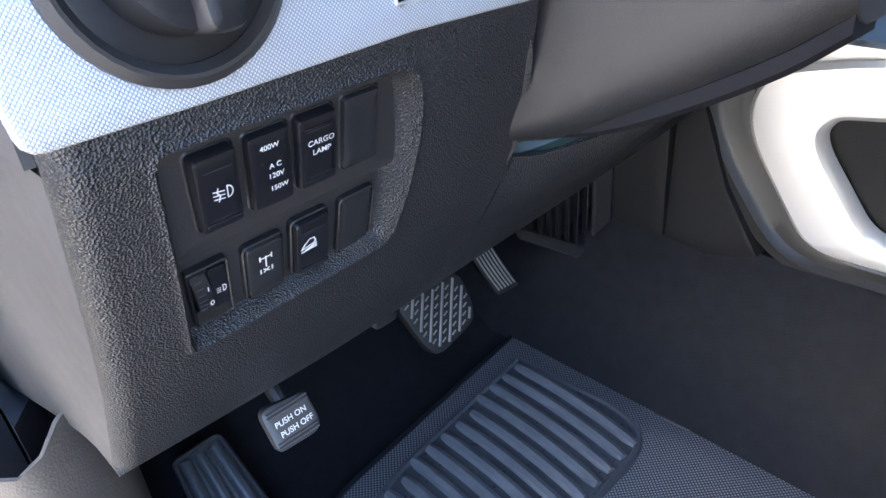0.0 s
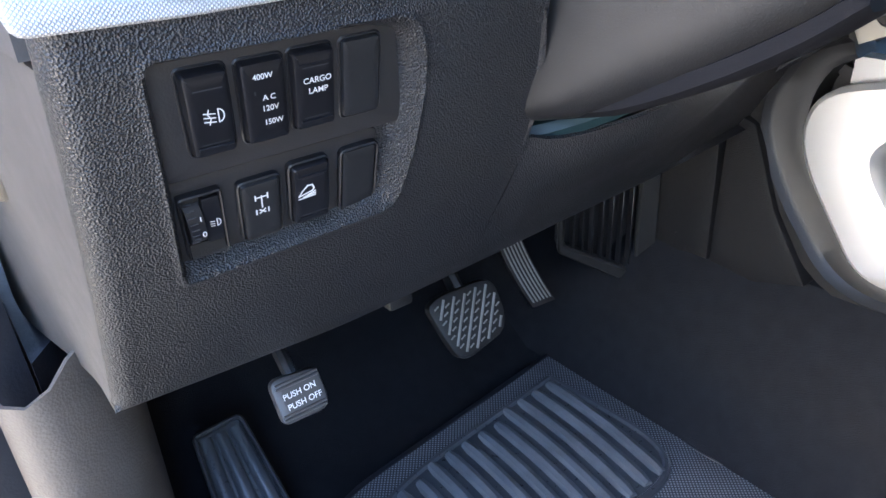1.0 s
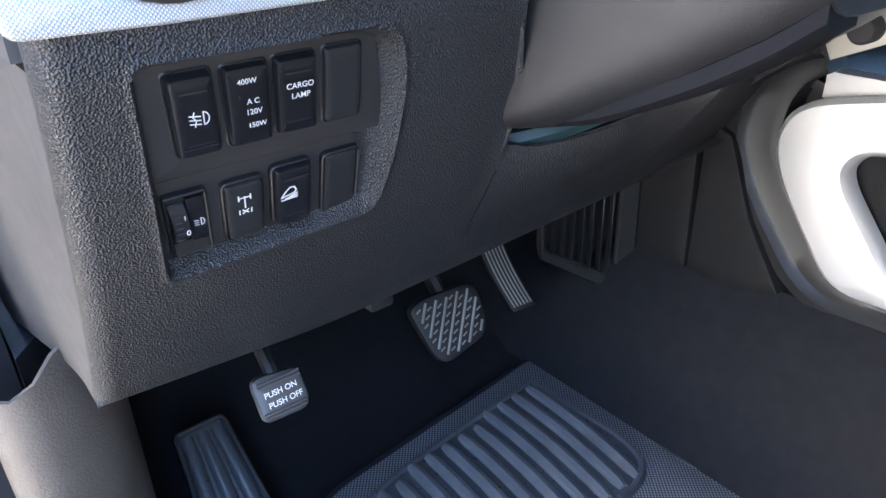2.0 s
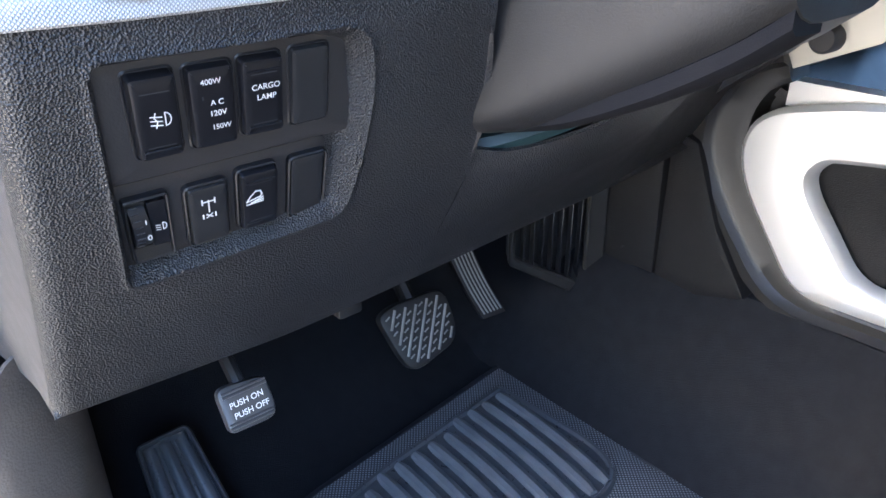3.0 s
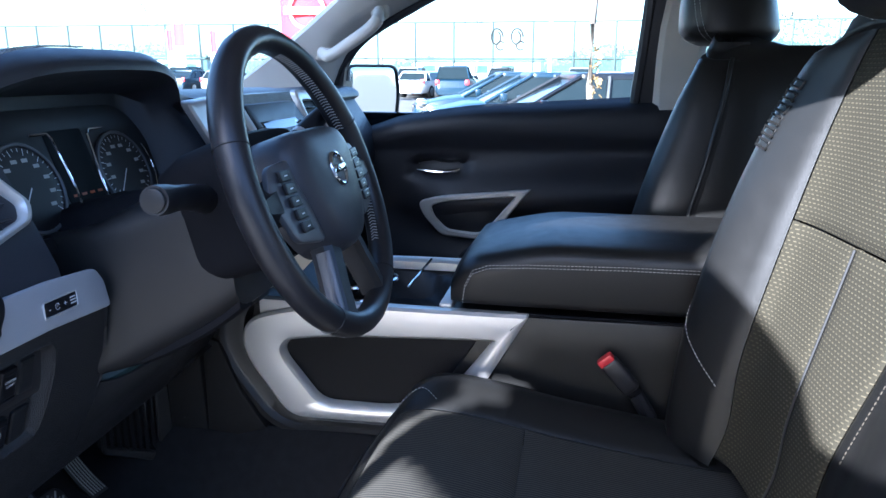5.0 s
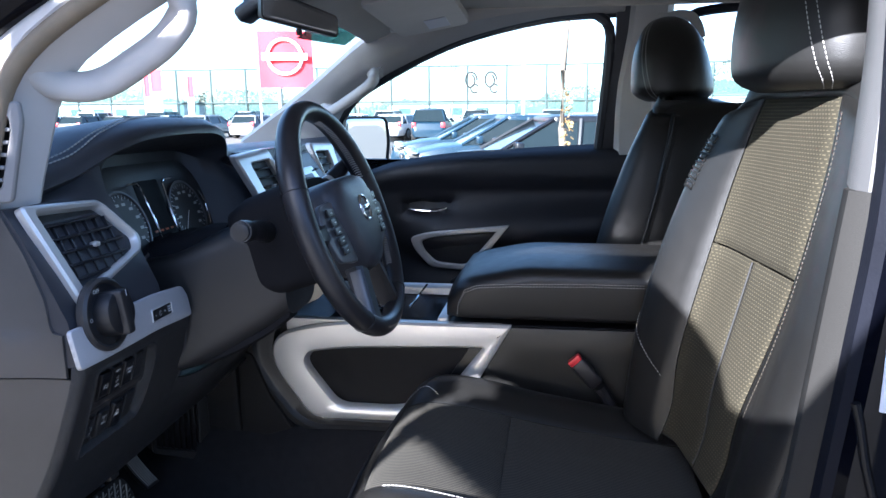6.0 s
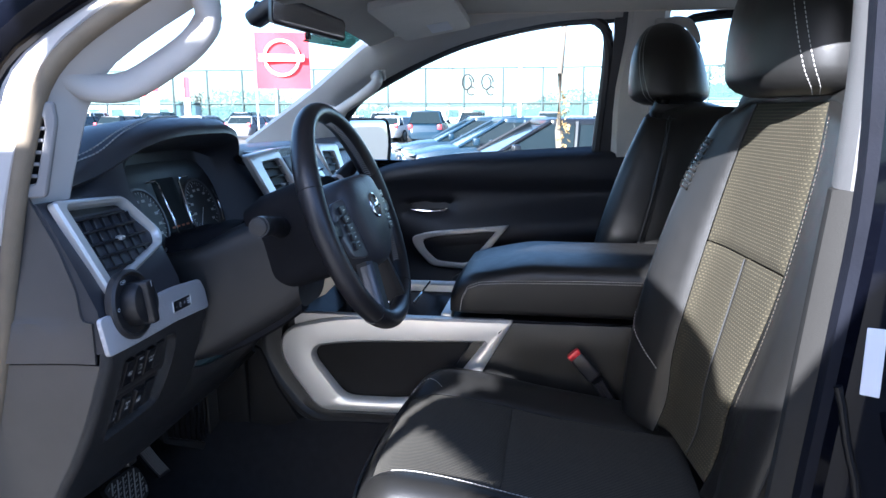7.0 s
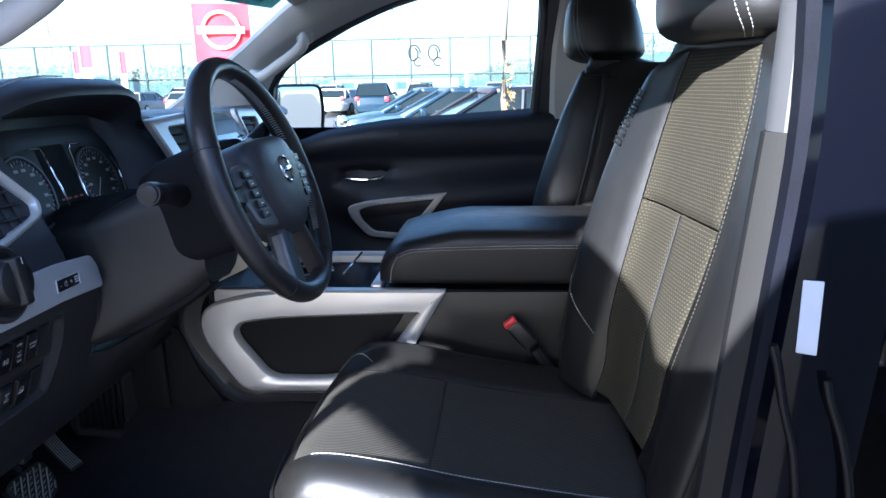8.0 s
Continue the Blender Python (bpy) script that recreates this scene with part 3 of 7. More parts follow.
part("end_cap", surface(cap, frange(0, 1, 12), frange(0, 1, 20), -0.004), M["cap"], dash, "smooth dark grey end cap beside the door opening")
part("upper_end_cap", surface(cap_upper, frange(0, 1, 12), frange(0, 0.252, 4) + [0.265] + frange(0.30, 1, 14), -0.004), M["cap"], dash, "smooth dark grey upper end cap")

# main body: a row of side profiles
Y = [-0.812, -0.74, -0.67, -0.625, -0.60, -0.56, -0.50, -0.45, -0.40, -0.34, -0.295, -0.265, -0.24, -0.15, 0.0, 0.15, 0.26, 0.34, 0.5, 0.7, 0.812]
HOOD = [0.0, 0.05, 0.30, 0.62, 0.76, 0.90, 0.98, 1.0, 1.0, 0.96, 0.80, 0.55, 0.28, 0.10, 0.05, 0.03, 0, 0, 0, 0, 0]
CLUS = [0.0, 0.0, 0.0, 0.0, 0.55, 1.0, 1.0, 1.0, 1.0, 1.0, 0.95, 0.35, 0.0, 0, 0, 0, 0, 0, 0, 0, 0]


def dash_profile(y):
    h, c = spline(y, Y, HOOD), interp(y, Y, CLUS)
    s = smooth(y, 0.24, 0.40)          # passenger side sits a little lower and further forward
    lip_x = -0.285 + 0.045 * h - 0.04 * s
    lip_z = 1.398 + 0.066 * h - 0.005 * s
    face = [(-0.262, 1.380), (-0.244, 1.35), (-0.218, 1.30), (-0.197, 1.255), (-0.187, 1.205)]
    clus = [(-0.345, 1.420), (-0.338, 1.375), (-0.312, 1.290), (-0.285, 1.248), (-0.23, 1.210)]
    pas = [(-0.33, 1.36), (-0.31, 1.33), (-0.28, 1.28), (-0.27, 1.20), (-0.30, 1.10)]
    pts = [(-0.84, 1.33), (-0.80, 1.36), (-0.62, 1.395 + 0.02 * h), (-0.45, 1.405 + 0.055 * h), (lip_x - 0.07, lip_z + 0.018 - 0.004 * h), (lip_x - 0.02, lip_z + 0.012), (lip_x, lip_z),
           (lip_x + 0.002, lip_z - 0.012), (lip_x - 0.012 - 0.01 * c, lip_z - 0.022)]
    for f, k, q in zip(face, clus, pas):
        x, z = f[0] + (k[0] - f[0]) * c, f[1] + (k[1] - f[1]) * c
        pts.append((x + (q[0] - x) * s, z + (q[1] - z) * s))
    low = pts[-1]
    pts += [(low[0] - 0.04, low[1] - 0.01), (-0.5, 1.15 - 0.1 * s), (-0.84, 1.15)]
    return pts


dy = sorted(set(frange(-0.812, -0.68, 10) + frange(-0.67, -0.20, 64) + frange(-0.19, 0.812, 40)))
part("dash_pad", loft([[(x, y, z) for x, z in dash_profile(y)] for y in dy]), M["dash_soft"], dash, "soft black padded dash top with an arched gauge hood", sharp=50)
bm = bmesh.new()
for off in (0.0, 0.007):
    line = []
    for y in frange(-0.80, -0.40, 60):
        pr = dash_profile(y)
        q = (spline(y, [-0.80, -0.686, -0.642, -0.596, -0.566, -0.467, -0.40], [-0.305, -0.284, -0.272, -0.266, -0.266, -0.284, -0.300]) - off * 1.3 - 0.006,)
        zz = float(np.interp(q[0], [pr[2][0], pr[3][0], pr[4][0], pr[5][0], pr[6][0]], [pr[2][1], pr[3][1], pr[4][1], pr[5][1], pr[6][1]]))
        line.append((q[0], y, zz + 0.0022))
    stitches(line, 0.005, 0.0015, 0.0013, bm=bm)
part("stitching", bm, M["thread"], dash, "twin pale thread seams")


# silver trim strip with the lamp knob
def strip_at(u, v, w):
    """u across the truck, v up, w out of the sloping dash face."""
    return Vector((-0.1865 - (v - 1.20) * 0.14, u, v)) + Vector((0.985, 0, 0.17)) * w


strip = round_poly([(-0.818, 1.2), (-0.76, 1.199), (-0.66, 1.2), (-0.571, 1.196), (-0.573, 1.226), (-0.583, 1.242), (-0.65, 1.247), (-0.69, 1.247), (-0.80, 1.247), (-0.822, 1.247)], 0.006, 3)
trim = part("trim_strip", plate(strip, 0.006, strip_at, 0.0025), M["weave"], dash, "silver hatched trim strip")
def knob_at(u, v, w):
    return strip_at(u - 0.013, v + 0.006, w)


knob_c = (-0.745, 1.243)
ring = lambda r, n=40: [Vector((knob_c[0] + r * math.cos(2 * math.pi * i / n), knob_c[1] + r * math.sin(2 * math.pi * i / n))) for i in range(n)]
part("lamp_knob_bezel", ring_plate(ring(0.0435), ring(0.036), 0.012, knob_at, 0.003), M["bay"], dash, "black ring round the lamp knob")
part("lamp_knob_base", plate(ring(0.0362), 0.009, knob_at, 0.001), M["plain_black"], dash)
kn = part("lamp_knob", loft([[knob_at(p.x, p.y, w) for p in ring(r)] for r, w in ((0.027, 0.009), (0.0265, 0.022), (0.0255, 0.028), (0.022, 0.030))]), M["plain_black"], dash, "black round headlamp knob")
grip = round_poly([(-0.752, 1.216), (-0.738, 1.216), (-0.736, 1.270), (-0.754, 1.270)], 0.005, 4)
part("grip", plate(grip, 0.038, knob_at, 0.004), M["plain_black"], kn)
part("mark", stroke([[(-0.745, 1.262), (-0.745, 1.268)]], 0.0015, lambda u, v: knob_at(u, v, 0.0386)), M["white"], kn)
part("printing", lettering("OFF", 0.0065, lambda u, v: knob_at(-0.757 + u, 1.2725 + v, 0.0093)), M["white"], kn)
part("printing", stroke([arc(-0.7755, 1.243, 0.002, 0, 360, 8)], 0.0008, lambda u, v: knob_at(u, v, 0.0093)), M["white"], kn)
btn = round_poly([(-0.670, 1.2115), (-0.621, 1.2115), (-0.619, 1.229), (-0.668, 1.229)], 0.003, 4)
part("button_frame", ring_plate(btn, shrink(btn, 0.0016), 0.0075, strip_at, 0.0006), M["silver"], dash)
bp_ = part("dimmer_control", plate(shrink(btn, 0.0016), 0.0068, strip_at, 0.0008), M["switch"], dash, "small black row of dimmer buttons")
for cx, sym in ((-0.661, "-"), (-0.639, "+")):
    part("legend", lettering(sym, 0.008, lambda u, v: strip_at(cx + u, 1.220 + v, 0.0072)), M["white"], bp_)
part("legend", stroke([arc(-0.650, 1.220, 0.003, 20, 330, 10), [(-0.6505, 1.220), (-0.648, 1.223)]], 0.0006, lambda u, v: strip_at(u, v, 0.0072)), M["white"], bp_)
part("legend", stroke([[(-0.631, 1.2175), (-0.624, 1.2175)], [(-0.631, 1.2205), (-0.624, 1.2205)], [(-0.631, 1.2235), (-0.624, 1.2235)]], 0.0014, lambda u, v: strip_at(u, v, 0.0072)), M["white"], bp_)


# ---- switches in the bay ----
def bay_at(u, v, w):
    """On the bay's floor; its rows are sheared to fit the camera's view."""
    return knee_at(u - 0.11 * (v - 1.13), v, w - 0.0105)


def switch(y, z, hy, hz, depth, material, label, ends=True, tilt=0.0, collar=True):
    """A rocker key in its collar, standing on the bay's floor."""
    o = round_poly([(y - hy, z - hz), (y + hy, z - hz), (y + hy, z + hz), (y - hy, z + hz)], 0.0022, 4)
    lift = lambda v, d: d * (1 + tilt * (v - z) / hz)
    ob = part("switch", plate(o, depth, lambda u, v, w: bay_at(u, v, lift(v, w)), 0.0020), material, dash, label)
    if collar:
        big = shrink(o, -0.0016)
        part("collar", ring_plate(big, shrink(o, -0.0003), 0.0045, bay_at, 0.0006), M["plain_black"], ob)
    if ends:
        for s in (-1, 1):
            part("grip_line", stroke([[(y - hy * 0.60, z + s * hz * 0.66), (y + hy * 0.62, z + s * hz * 0.66)]], 0.0005, lambda u, v: bay_at(u, v, lift(v, depth) + 0.0002)), M["pad_grey"], ob)
            part("grip_ridge", tube([bay_at(y - hy * 0.8, z + s * hz * 0.74, lift(z, depth)), bay_at(y + hy * 0.8, z + s * hz * 0.74, lift(z, depth))], 0.0007, 5), material, ob)
    return ob, (lambda u, v: bay_at(y + u, z + v + 0.0015, lift(z + v, depth) + 0.00035))


bay = plate(round_poly([(-0.7760, 1.1245), (-0.649, 1.1245), (-0.657, 1.1805), (-0.7735, 1.1805)], [0.002, 0.004, 0.004, 0.004], 4), 0.0038, bay_at, 0.001)
part("switch_plate", bay, M["bay"], dash, "dark grey plate behind the upper switches")
low = plate(round_poly([(-0.7785, 1.0725), (-0.664, 1.0745), (-0.664, 1.1225), (-0.7765, 1.1225)], [0.004, 0.004, 0.004, 0.002], 4), 0.0010, bay_at, 0.0004)
part("switch_plate", low, M["bay"], dash, "dark grey plate behind the lower switches")
s1, p1 = switch(-0.7508, 1.1560, 0.0097, 0.0196, 0.0088, M["switch"], "black fog lamp rocker switch", tilt=0.10)
part("legend", stroke([arc(0.0020, 0.0, 0.0024, -90, 90, 8, 1.3) + [(0.0020, 0.0031), (0.0020, -0.0031)], [(-0.0042, 0.0020), (0.0005, 0.0012)], [(-0.0042, 0.0), (0.0005, -0.0008)],
                       [(-0.0042, -0.0020), (0.0005, -0.0028)], [(-0.0020, 0.0034), (-0.0026, 0.0012), (-0.0014, -0.0008), (-0.0022, -0.0036)]], 0.00055, lambda u, v: p1(u + 0.0010, v - 0.0012)), M["white"], s1)
s2, p2 = switch(-0.7256, 1.1555, 0.0101, 0.0193, 0.0078, M["switch"], "black socket power switch with wattage print", ends=False)
for text, dx, dz, size in (("400W", -0.0006, 0.0116, 0.0036), ("A C", 0.0014, 0.0016, 0.0037), ("120V", 0.0014, -0.0036, 0.0038), ("150W", 0.0024, -0.0104, 0.0036)):
    part("legend", lettering(text, size, lambda u, v: p2(u + dx, v + dz)), M["white"], s2)
part("lamp_dot", stroke([[(-0.0048, 0.0040), (-0.0048, 0.0050)]], 0.0008, p2), M["pad_grey"], s2)
s3, p3 = switch(-0.7018, 1.1562, 0.0100, 0.0190, 0.0085, M["switch"], "black cargo lamp rocker switch", tilt=0.06)
for text, dx, dz in (("CARGO", 0.0008, 0.0046), ("LAMP", 0.0010, -0.0006)):
    part("legend", lettering(text, 0.0040, lambda u, v: p3(u + dx, v + dz)), M["white"], s3)
switch(-0.6762, 1.1560, 0.0100, 0.0195, 0.0066, M["blank"], "plain black blank cover", ends=False)
switch(-0.6758, 1.0950, 0.0102, 0.0195, 0.0045, M["blank"], "plain black blank cover", ends=False)
s6, p6 = switch(-0.7323, 1.0950, 0.0100, 0.0178, 0.0060, M["blank"], "black axle lock switch in a raised frame", ends=False)
part("legend", stroke([[(0, 0.0055), (0, -0.0015)], [(-0.0028, 0.0050), (0.0028, 0.0050)], [(-0.0032, 0.0036), (-0.0032, 0.0064)], [(0.0032, 0.0036), (0.0032, 0.0064)],
                       [(-0.0032, -0.0052), (-0.0032, -0.0028)], [(0.0032, -0.0052), (0.0032, -0.0028)], [(-0.0014, -0.0050), (0.0014, -0.0030)], [(-0.0014, -0.0030), (0.0014, -0.0050)]], 0.0008, lambda u, v: p6(u - 0.0006, v + 0.0034)), M["white"], s6)
s7, p7 = switch(-0.7056, 1.0972, 0.0100, 0.0180, 0.0078, M["switch"], "glossy black hill descent switch")
part("legend", stroke([[(-0.0045, -0.0020), (-0.0025, 0.0010), (0.0005, 0.0038), (0.0030, 0.0035), (0.0040, 0.0012), (0.0030, -0.0002), (-0.0045, -0.0020)], [(-0.0045, -0.0038), (0.0045, -0.0034)], [(-0.002, -0.0030), (0.0045, -0.0022)],
                       [(0.000, -0.0024), (0.0045, -0.0008)]], 0.0008, lambda u, v: p7(u - 0.0036, v + 0.0022)), M["white"], s7)
# headlamp level wheel in its frame
LC = (-0.7614, 1.0960)
fr = round_poly([(LC[0] - 0.0105, LC[1] - 0.0200), (LC[0] + 0.0105, LC[1] - 0.0200), (LC[0] + 0.0105, LC[1] + 0.0195), (LC[0] - 0.0105, LC[1] + 0.0195)], 0.002, 4)
lev = part("level_control", ring_plate(fr, shrink(fr, 0.0014), 0.0050, bay_at, 0.0006), M["plain_black"], dash, "headlamp level control with a ribbed thumb wheel")
part("well", plate(shrink(fr, 0.0014), 0.0012, bay_at, 0.0003), M["pedal_groove"], lev)
part("shelf", loft([[bay_at(LC[0] + d, LC[1] + z, w) for z, w in ((-0.0185, 0.0010), (-0.0185, 0.0045), (-0.0125, 0.0020), (-0.0125, 0.0010))] for d in (-0.0088, 0.0088)]), M["column"], lev)
rings = []
for k in range(15):
    a = radians(-80 + 160 * k / 14)
    rings.append([bay_at(LC[0] + d, LC[1] + 0.0010 + 0.0135 * math.sin(a), -0.0035 + 0.0115 * math.cos(a) * s) for d, s in ((-0.0085, 0.3), (-0.0085, 1), (-0.0008, 1), (-0.0008, 0.3))])
part("thumb_wheel", loft(rings), M["plain_black"], lev)
for k in range(10):
    a = radians(-62 + 124 * k / 9)
    part("rib", tube([bay_at(LC[0] - 0.0078, LC[1] + 0.0010 + 0.0135 * math.sin(a), -0.0034 + 0.0116 * math.cos(a)), bay_at(LC[0] - 0.0040, LC[1] + 0.0010 + 0.0135 * math.sin(a), -0.0034 + 0.0116 * math.cos(a))], 0.00035, 4), M["pad_grey"], lev)
part("window", plate(round_poly([(LC[0] + 0.0002, LC[1] - 0.0115), (LC[0] + 0.0088, LC[1] - 0.0115), (LC[0] + 0.0088, LC[1] + 0.0160), (LC[0] + 0.0002, LC[1] + 0.0160)], 0.001, 3), 0.0045, bay_at, 0.0005), M["switch"], lev)
part("legend", lettering("0", 0.0046, lambda u, v: bay_at(LC[0] - 0.0022 + u, LC[1] - 0.0010 + v, 0.0085)), M["white"], lev)
part("legend", lettering("1", 0.0042, lambda u, v: bay_at(LC[0] - 0.0024 + u, LC[1] + 0.0075 + v, 0.0072)), M["white"], lev)
part("legend", stroke([arc(0.0058, 0.0005, 0.0017, -90, 90, 6, 1.3), [(0.0058, -0.0017), (0.0058, 0.0027)], [(0.0026, 0.0018), (0.0044, 0.0014)], [(0.0026, 0.0004), (0.0044, 0.0)], [(0.0026, -0.0010), (0.0044, -0.0014)]], 0.0005,
                      lambda u, v: bay_at(LC[0] + u, LC[1] + v, 0.0048)), M["white"], lev)


# ---- left air vent ----
def vent_at(u, v, w):
    """On the sloping dash face."""
    return Vector((-0.258 + (1.38 - v) * 0.46, u, v)) + Vector((0.908, 0, 0.418)) * w


vo = [(-0.803, 1.379), (-0.668, 1.372), (-0.622, 1.318), (-0.632, 1.300), (-0.785, 1.263)]
vi = [(-0.784, 1.370), (-0.673, 1.365), (-0.634, 1.319), (-0.641, 1.305), (-0.770, 1.277)]
vent = part("air_vent", ring_plate(round_poly(vo, [0.008, 0.012, 0.01, 0.01, 0.008], 5), round_poly(vi, [0.005, 0.008, 0.006, 0.006, 0.005], 5), 0.012, vent_at, 0.003, inner_drop=0.004), M["silver"], dash, "silver framed air vent with black slats")
part("vent_back", plate(round_poly(vi, 0.005, 5), 0.001, lambda u, v, w: vent_at(u, v, w - 0.002), 0.0005), M["pedal_groove"], vent)
for i in range(5):
    z = 1.292 + 0.0155 * i
    right = interp(z, [1.28, 1.307, 1.318, 1.361], [-0.70, -0.650, -0.645, -0.676]) - 0.004
    left = interp(z, [1.282, 1.366], [-0.767, -0.782]) + 0.004
    part("slat", rbox((vent_at((left + right) / 2, z, 0.003)), (0.010, right - left, 0.0026), 0.001, 1), M["plain_black"], vent)
for i in range(6):
    y = -0.762 + 0.019 * i
    part("fin", rbox(vent_at(y, 1.3225, 0.001), (0.008, 0.0018, 0.066), 0.0006, 1, Matrix.Rotation(radians(-24), 3, "Y")), M["plain_black"], vent)
part("slider", rbox(vent_at(-0.712, 1.3225, 0.0075), (0.010, 0.010, 0.006), 0.002, 2), M["silver"], vent)

# ---- gauge cluster ----
gp = lambda u, v, w: Vector((-0.312 + 0.35 * (1.375 - v), u, v)) + Vector((0.944, 0, 0.33)) * w
clus = part("instrument_panel", plate(round_poly([(-0.600, 1.262), (-0.300, 1.262), (-0.292, 1.36), (-0.33, 1.405), (-0.56, 1.405), (-0.606, 1.36)], 0.03, 5), 0.004, gp, 0.001), M["gauge"], dash, "dark gauge cluster with two round dials")
for gy, s in ((-0.546, -1), (-0.370, 1)):
    circ = lambda r, n=36: [Vector((gy + r * math.cos(2 * math.pi * i / n), 1.318 + r * math.sin(2 * math.pi * i / n))) for i in range(n)]
    dial = part("dial", plate(circ(0.050), 0.007, gp, 0.0008), M["gauge"], clus)
    part("dial_ring", ring_plate(circ(0.0515), circ(0.0475), 0.009, gp, 0.0008), M["pod"], dial, "satin grey dial ring")
    # chrome bracket on the inner side, thin arc on the outer side
    bracket = [(gy - s * 0.022, 1.3735), (gy - s * 0.050, 1.3735), (gy - s * 0.0555, 1.368), (gy - s * 0.0585, 1.345), (gy - s * 0.062, 1.310), (gy - s * 0.061, 1.285), (gy - s * 0.050, 1.266)]
    part("chrome_bracket", tube([gp(a, b, 0.013) for a, b in bracket], 0.0017, 6), M["chrome"], dial, "bright chrome bracket")
    part("outer_arc", tube([gp(*q, 0.010) for q in arc(gy, 1.318, 0.058, 90 - s * 60, 90 - s * 120, 12)], 0.0009, 5), M["chrome"], dial)
    part("ticks", stroke([[(gy + r0 * math.cos(radians(a)), 1.318 + r0 * math.sin(radians(a))), (gy + 0.045 * math.cos(radians(a)), 1.318 + 0.045 * math.sin(radians(a)))]
                          for k in range(28) for a in [-40 + 260 * k / 27] for r0 in [0.038 if k % 3 == 0 else 0.042]], 0.0008, lambda u, v: gp(u, v, 0.0074)), M["white"], dial)
    part("numerals", stroke([[(gy + 0.032 * math.cos(radians(a)) - 0.0025, 1.318 + 0.032 * math.sin(radians(a))), (gy + 0.032 * math.cos(radians(a)) + 0.0025, 1.318 + 0.032 * math.sin(radians(a)))] for a in range(-40, 221, 29)], 0.0042, lambda u, v: gp(u, v, 0.0074)), M["thread"], dial)
    part("needle", stroke([[(gy, 1.318), (gy - 0.026, 1.290)]], 0.0016, lambda u, v: gp(u, v, 0.0084)), M["white"], dial)
disp = part("display", plate(round_poly([(-0.492, 1.292), (-0.424, 1.292), (-0.424, 1.378), (-0.492, 1.378)], 0.004, 3), 0.005, gp, 0.0006), M["lcd"], clus)
for k in range(4):
    part("warning_mark", stroke([[(-0.482 + 0.015 * k, 1.300), (-0.476 + 0.015 * k, 1.300)]], 0.003, lambda u, v: gp(u, v, 0.0056)), M["amber"], disp)
part("lower_bezel", loft([[gp(y, z, w) for z, w in ((1.245, 0.0), (1.245, 0.020), (1.254, 0.026), (1.262, 0.018), (1.264, 0.0))] for y in frange(-0.612, -0.300, 10)]), M["plain_black"], clus)

# ---- centre stack ----
def stack_x(z):
    return interp(z, [0.95, 1.04, 1.10, 1.16, 1.20, 1.26, 1.32, 1.41], [-0.30, -0.262, -0.19, -0.132, -0.110, -0.155, -0.212, -0.250])


stack_at = lambda u, v, w: Vector((stack_x(v) + w, u, v))
part("stack_body", loft([[(stack_x(z) - 0.012, y, z) for y in (-0.205, -0.17, 0.17, 0.205)] + [(-0.34, 0.23, z), (-0.34, -0.23, z)] for z in frange(1.03, 1.41, 14)]), M["dash"], dash, "black centre stack")
for s in (-1, 1):
    o = [(s * 0.285, 1.408), (s * 0.125, 1.415), (s * 0.105, 1.285), (s * 0.215, 1.282), (s * 0.258, 1.33)]
    i_ = [(s * 0.232, 1.390), (s * 0.140, 1.393), (s * 0.124, 1.300), (s * 0.196, 1.298), (s * 0.222, 1.345)]
    cv = part("centre_vent", ring_plate(round_poly(o, 0.012, 5), round_poly(i_, 0.006, 5), 0.014, stack_at, 0.004, inner_drop=0.0), M["silver"], dash, "silver framed centre air vent")
    part("vent_back", plate(round_poly(i_, 0.006, 5), 0.002, stack_at, 0.0005), M["pedal_groove"], cv)
    for k in range(5):
        z = 1.312 + 0.0165 * k
        part("slat", rbox((stack_x(z) + 0.008, s * 0.178, z), (0.010, 0.075, 0.0026), 0.001, 1), M["plain_black"], cv)
    part("slider", rbox((stack_x(1.345) + 0.014, s * 0.178, 1.345), (0.008, 0.010, 0.005), 0.0015, 1), M["silver"], cv)
dsp = part("display_unit", plate(round_poly([(-0.105, 1.21), (0.105, 1.21), (0.108, 1.395), (-0.108, 1.395)], 0.010, 4), 0.010, stack_at, 0.002), M["plain_black"], dash, "dark media display with button columns")
part("display", plate(round_poly([(-0.078, 1.245), (0.078, 1.245), (0.078, 1.365), (-0.078, 1.365)], 0.003, 3), 0.0115, stack_at, 0.0005), M["screen"], dsp)
for s in (-1, 1):
    for k in range(4):
        part("button", rbox((stack_x(1.26 + 0.03 * k) + 0.011, s * 0.092, 1.26 + 0.03 * k), (0.004, 0.016, 0.018), 0.001, 1), M["switch"], dsp)
    part("edge_trim", loft([[stack_at(s * (0.21 - 0.03 * t), 1.28 - 0.245 * t, w) + Vector((0, s * d, 0)) for w, d in ((-0.02, 0.014), (0.004, 0.012), (0.012, 0.0), (0.008, -0.014), (-0.02, -0.014))] for t in frange(0, 0.42, 6)]), M["silver"], dash, "silver edge trim of the centre stack")
part("side_trim", loft([[(x0, -0.168, z0), (x1, -0.172, z1), (x1 - 0.01, -0.150, z1), (x0 - 0.01, -0.150, z0)] for x0, z0, x1, z1 in ((-0.275, 1.028, -0.262, 1.066), (-0.20, 1.085, -0.205, 1.112), (-0.13, 1.118, -0.150, 1.146), (-0.085, 1.165, -0.095, 1.200))]), M["stack_trim"], dash, "satin silver trim along the lower centre stack, painted sunlit gold")
part("socket_knob", tube([(-0.172, -0.166, 1.118), (-0.172, -0.184, 1.118), (-0.172, -0.187, 1.118)], [0.0135, 0.0130, 0.0105], 18), M["bay"], dash, "small dark socket cap")
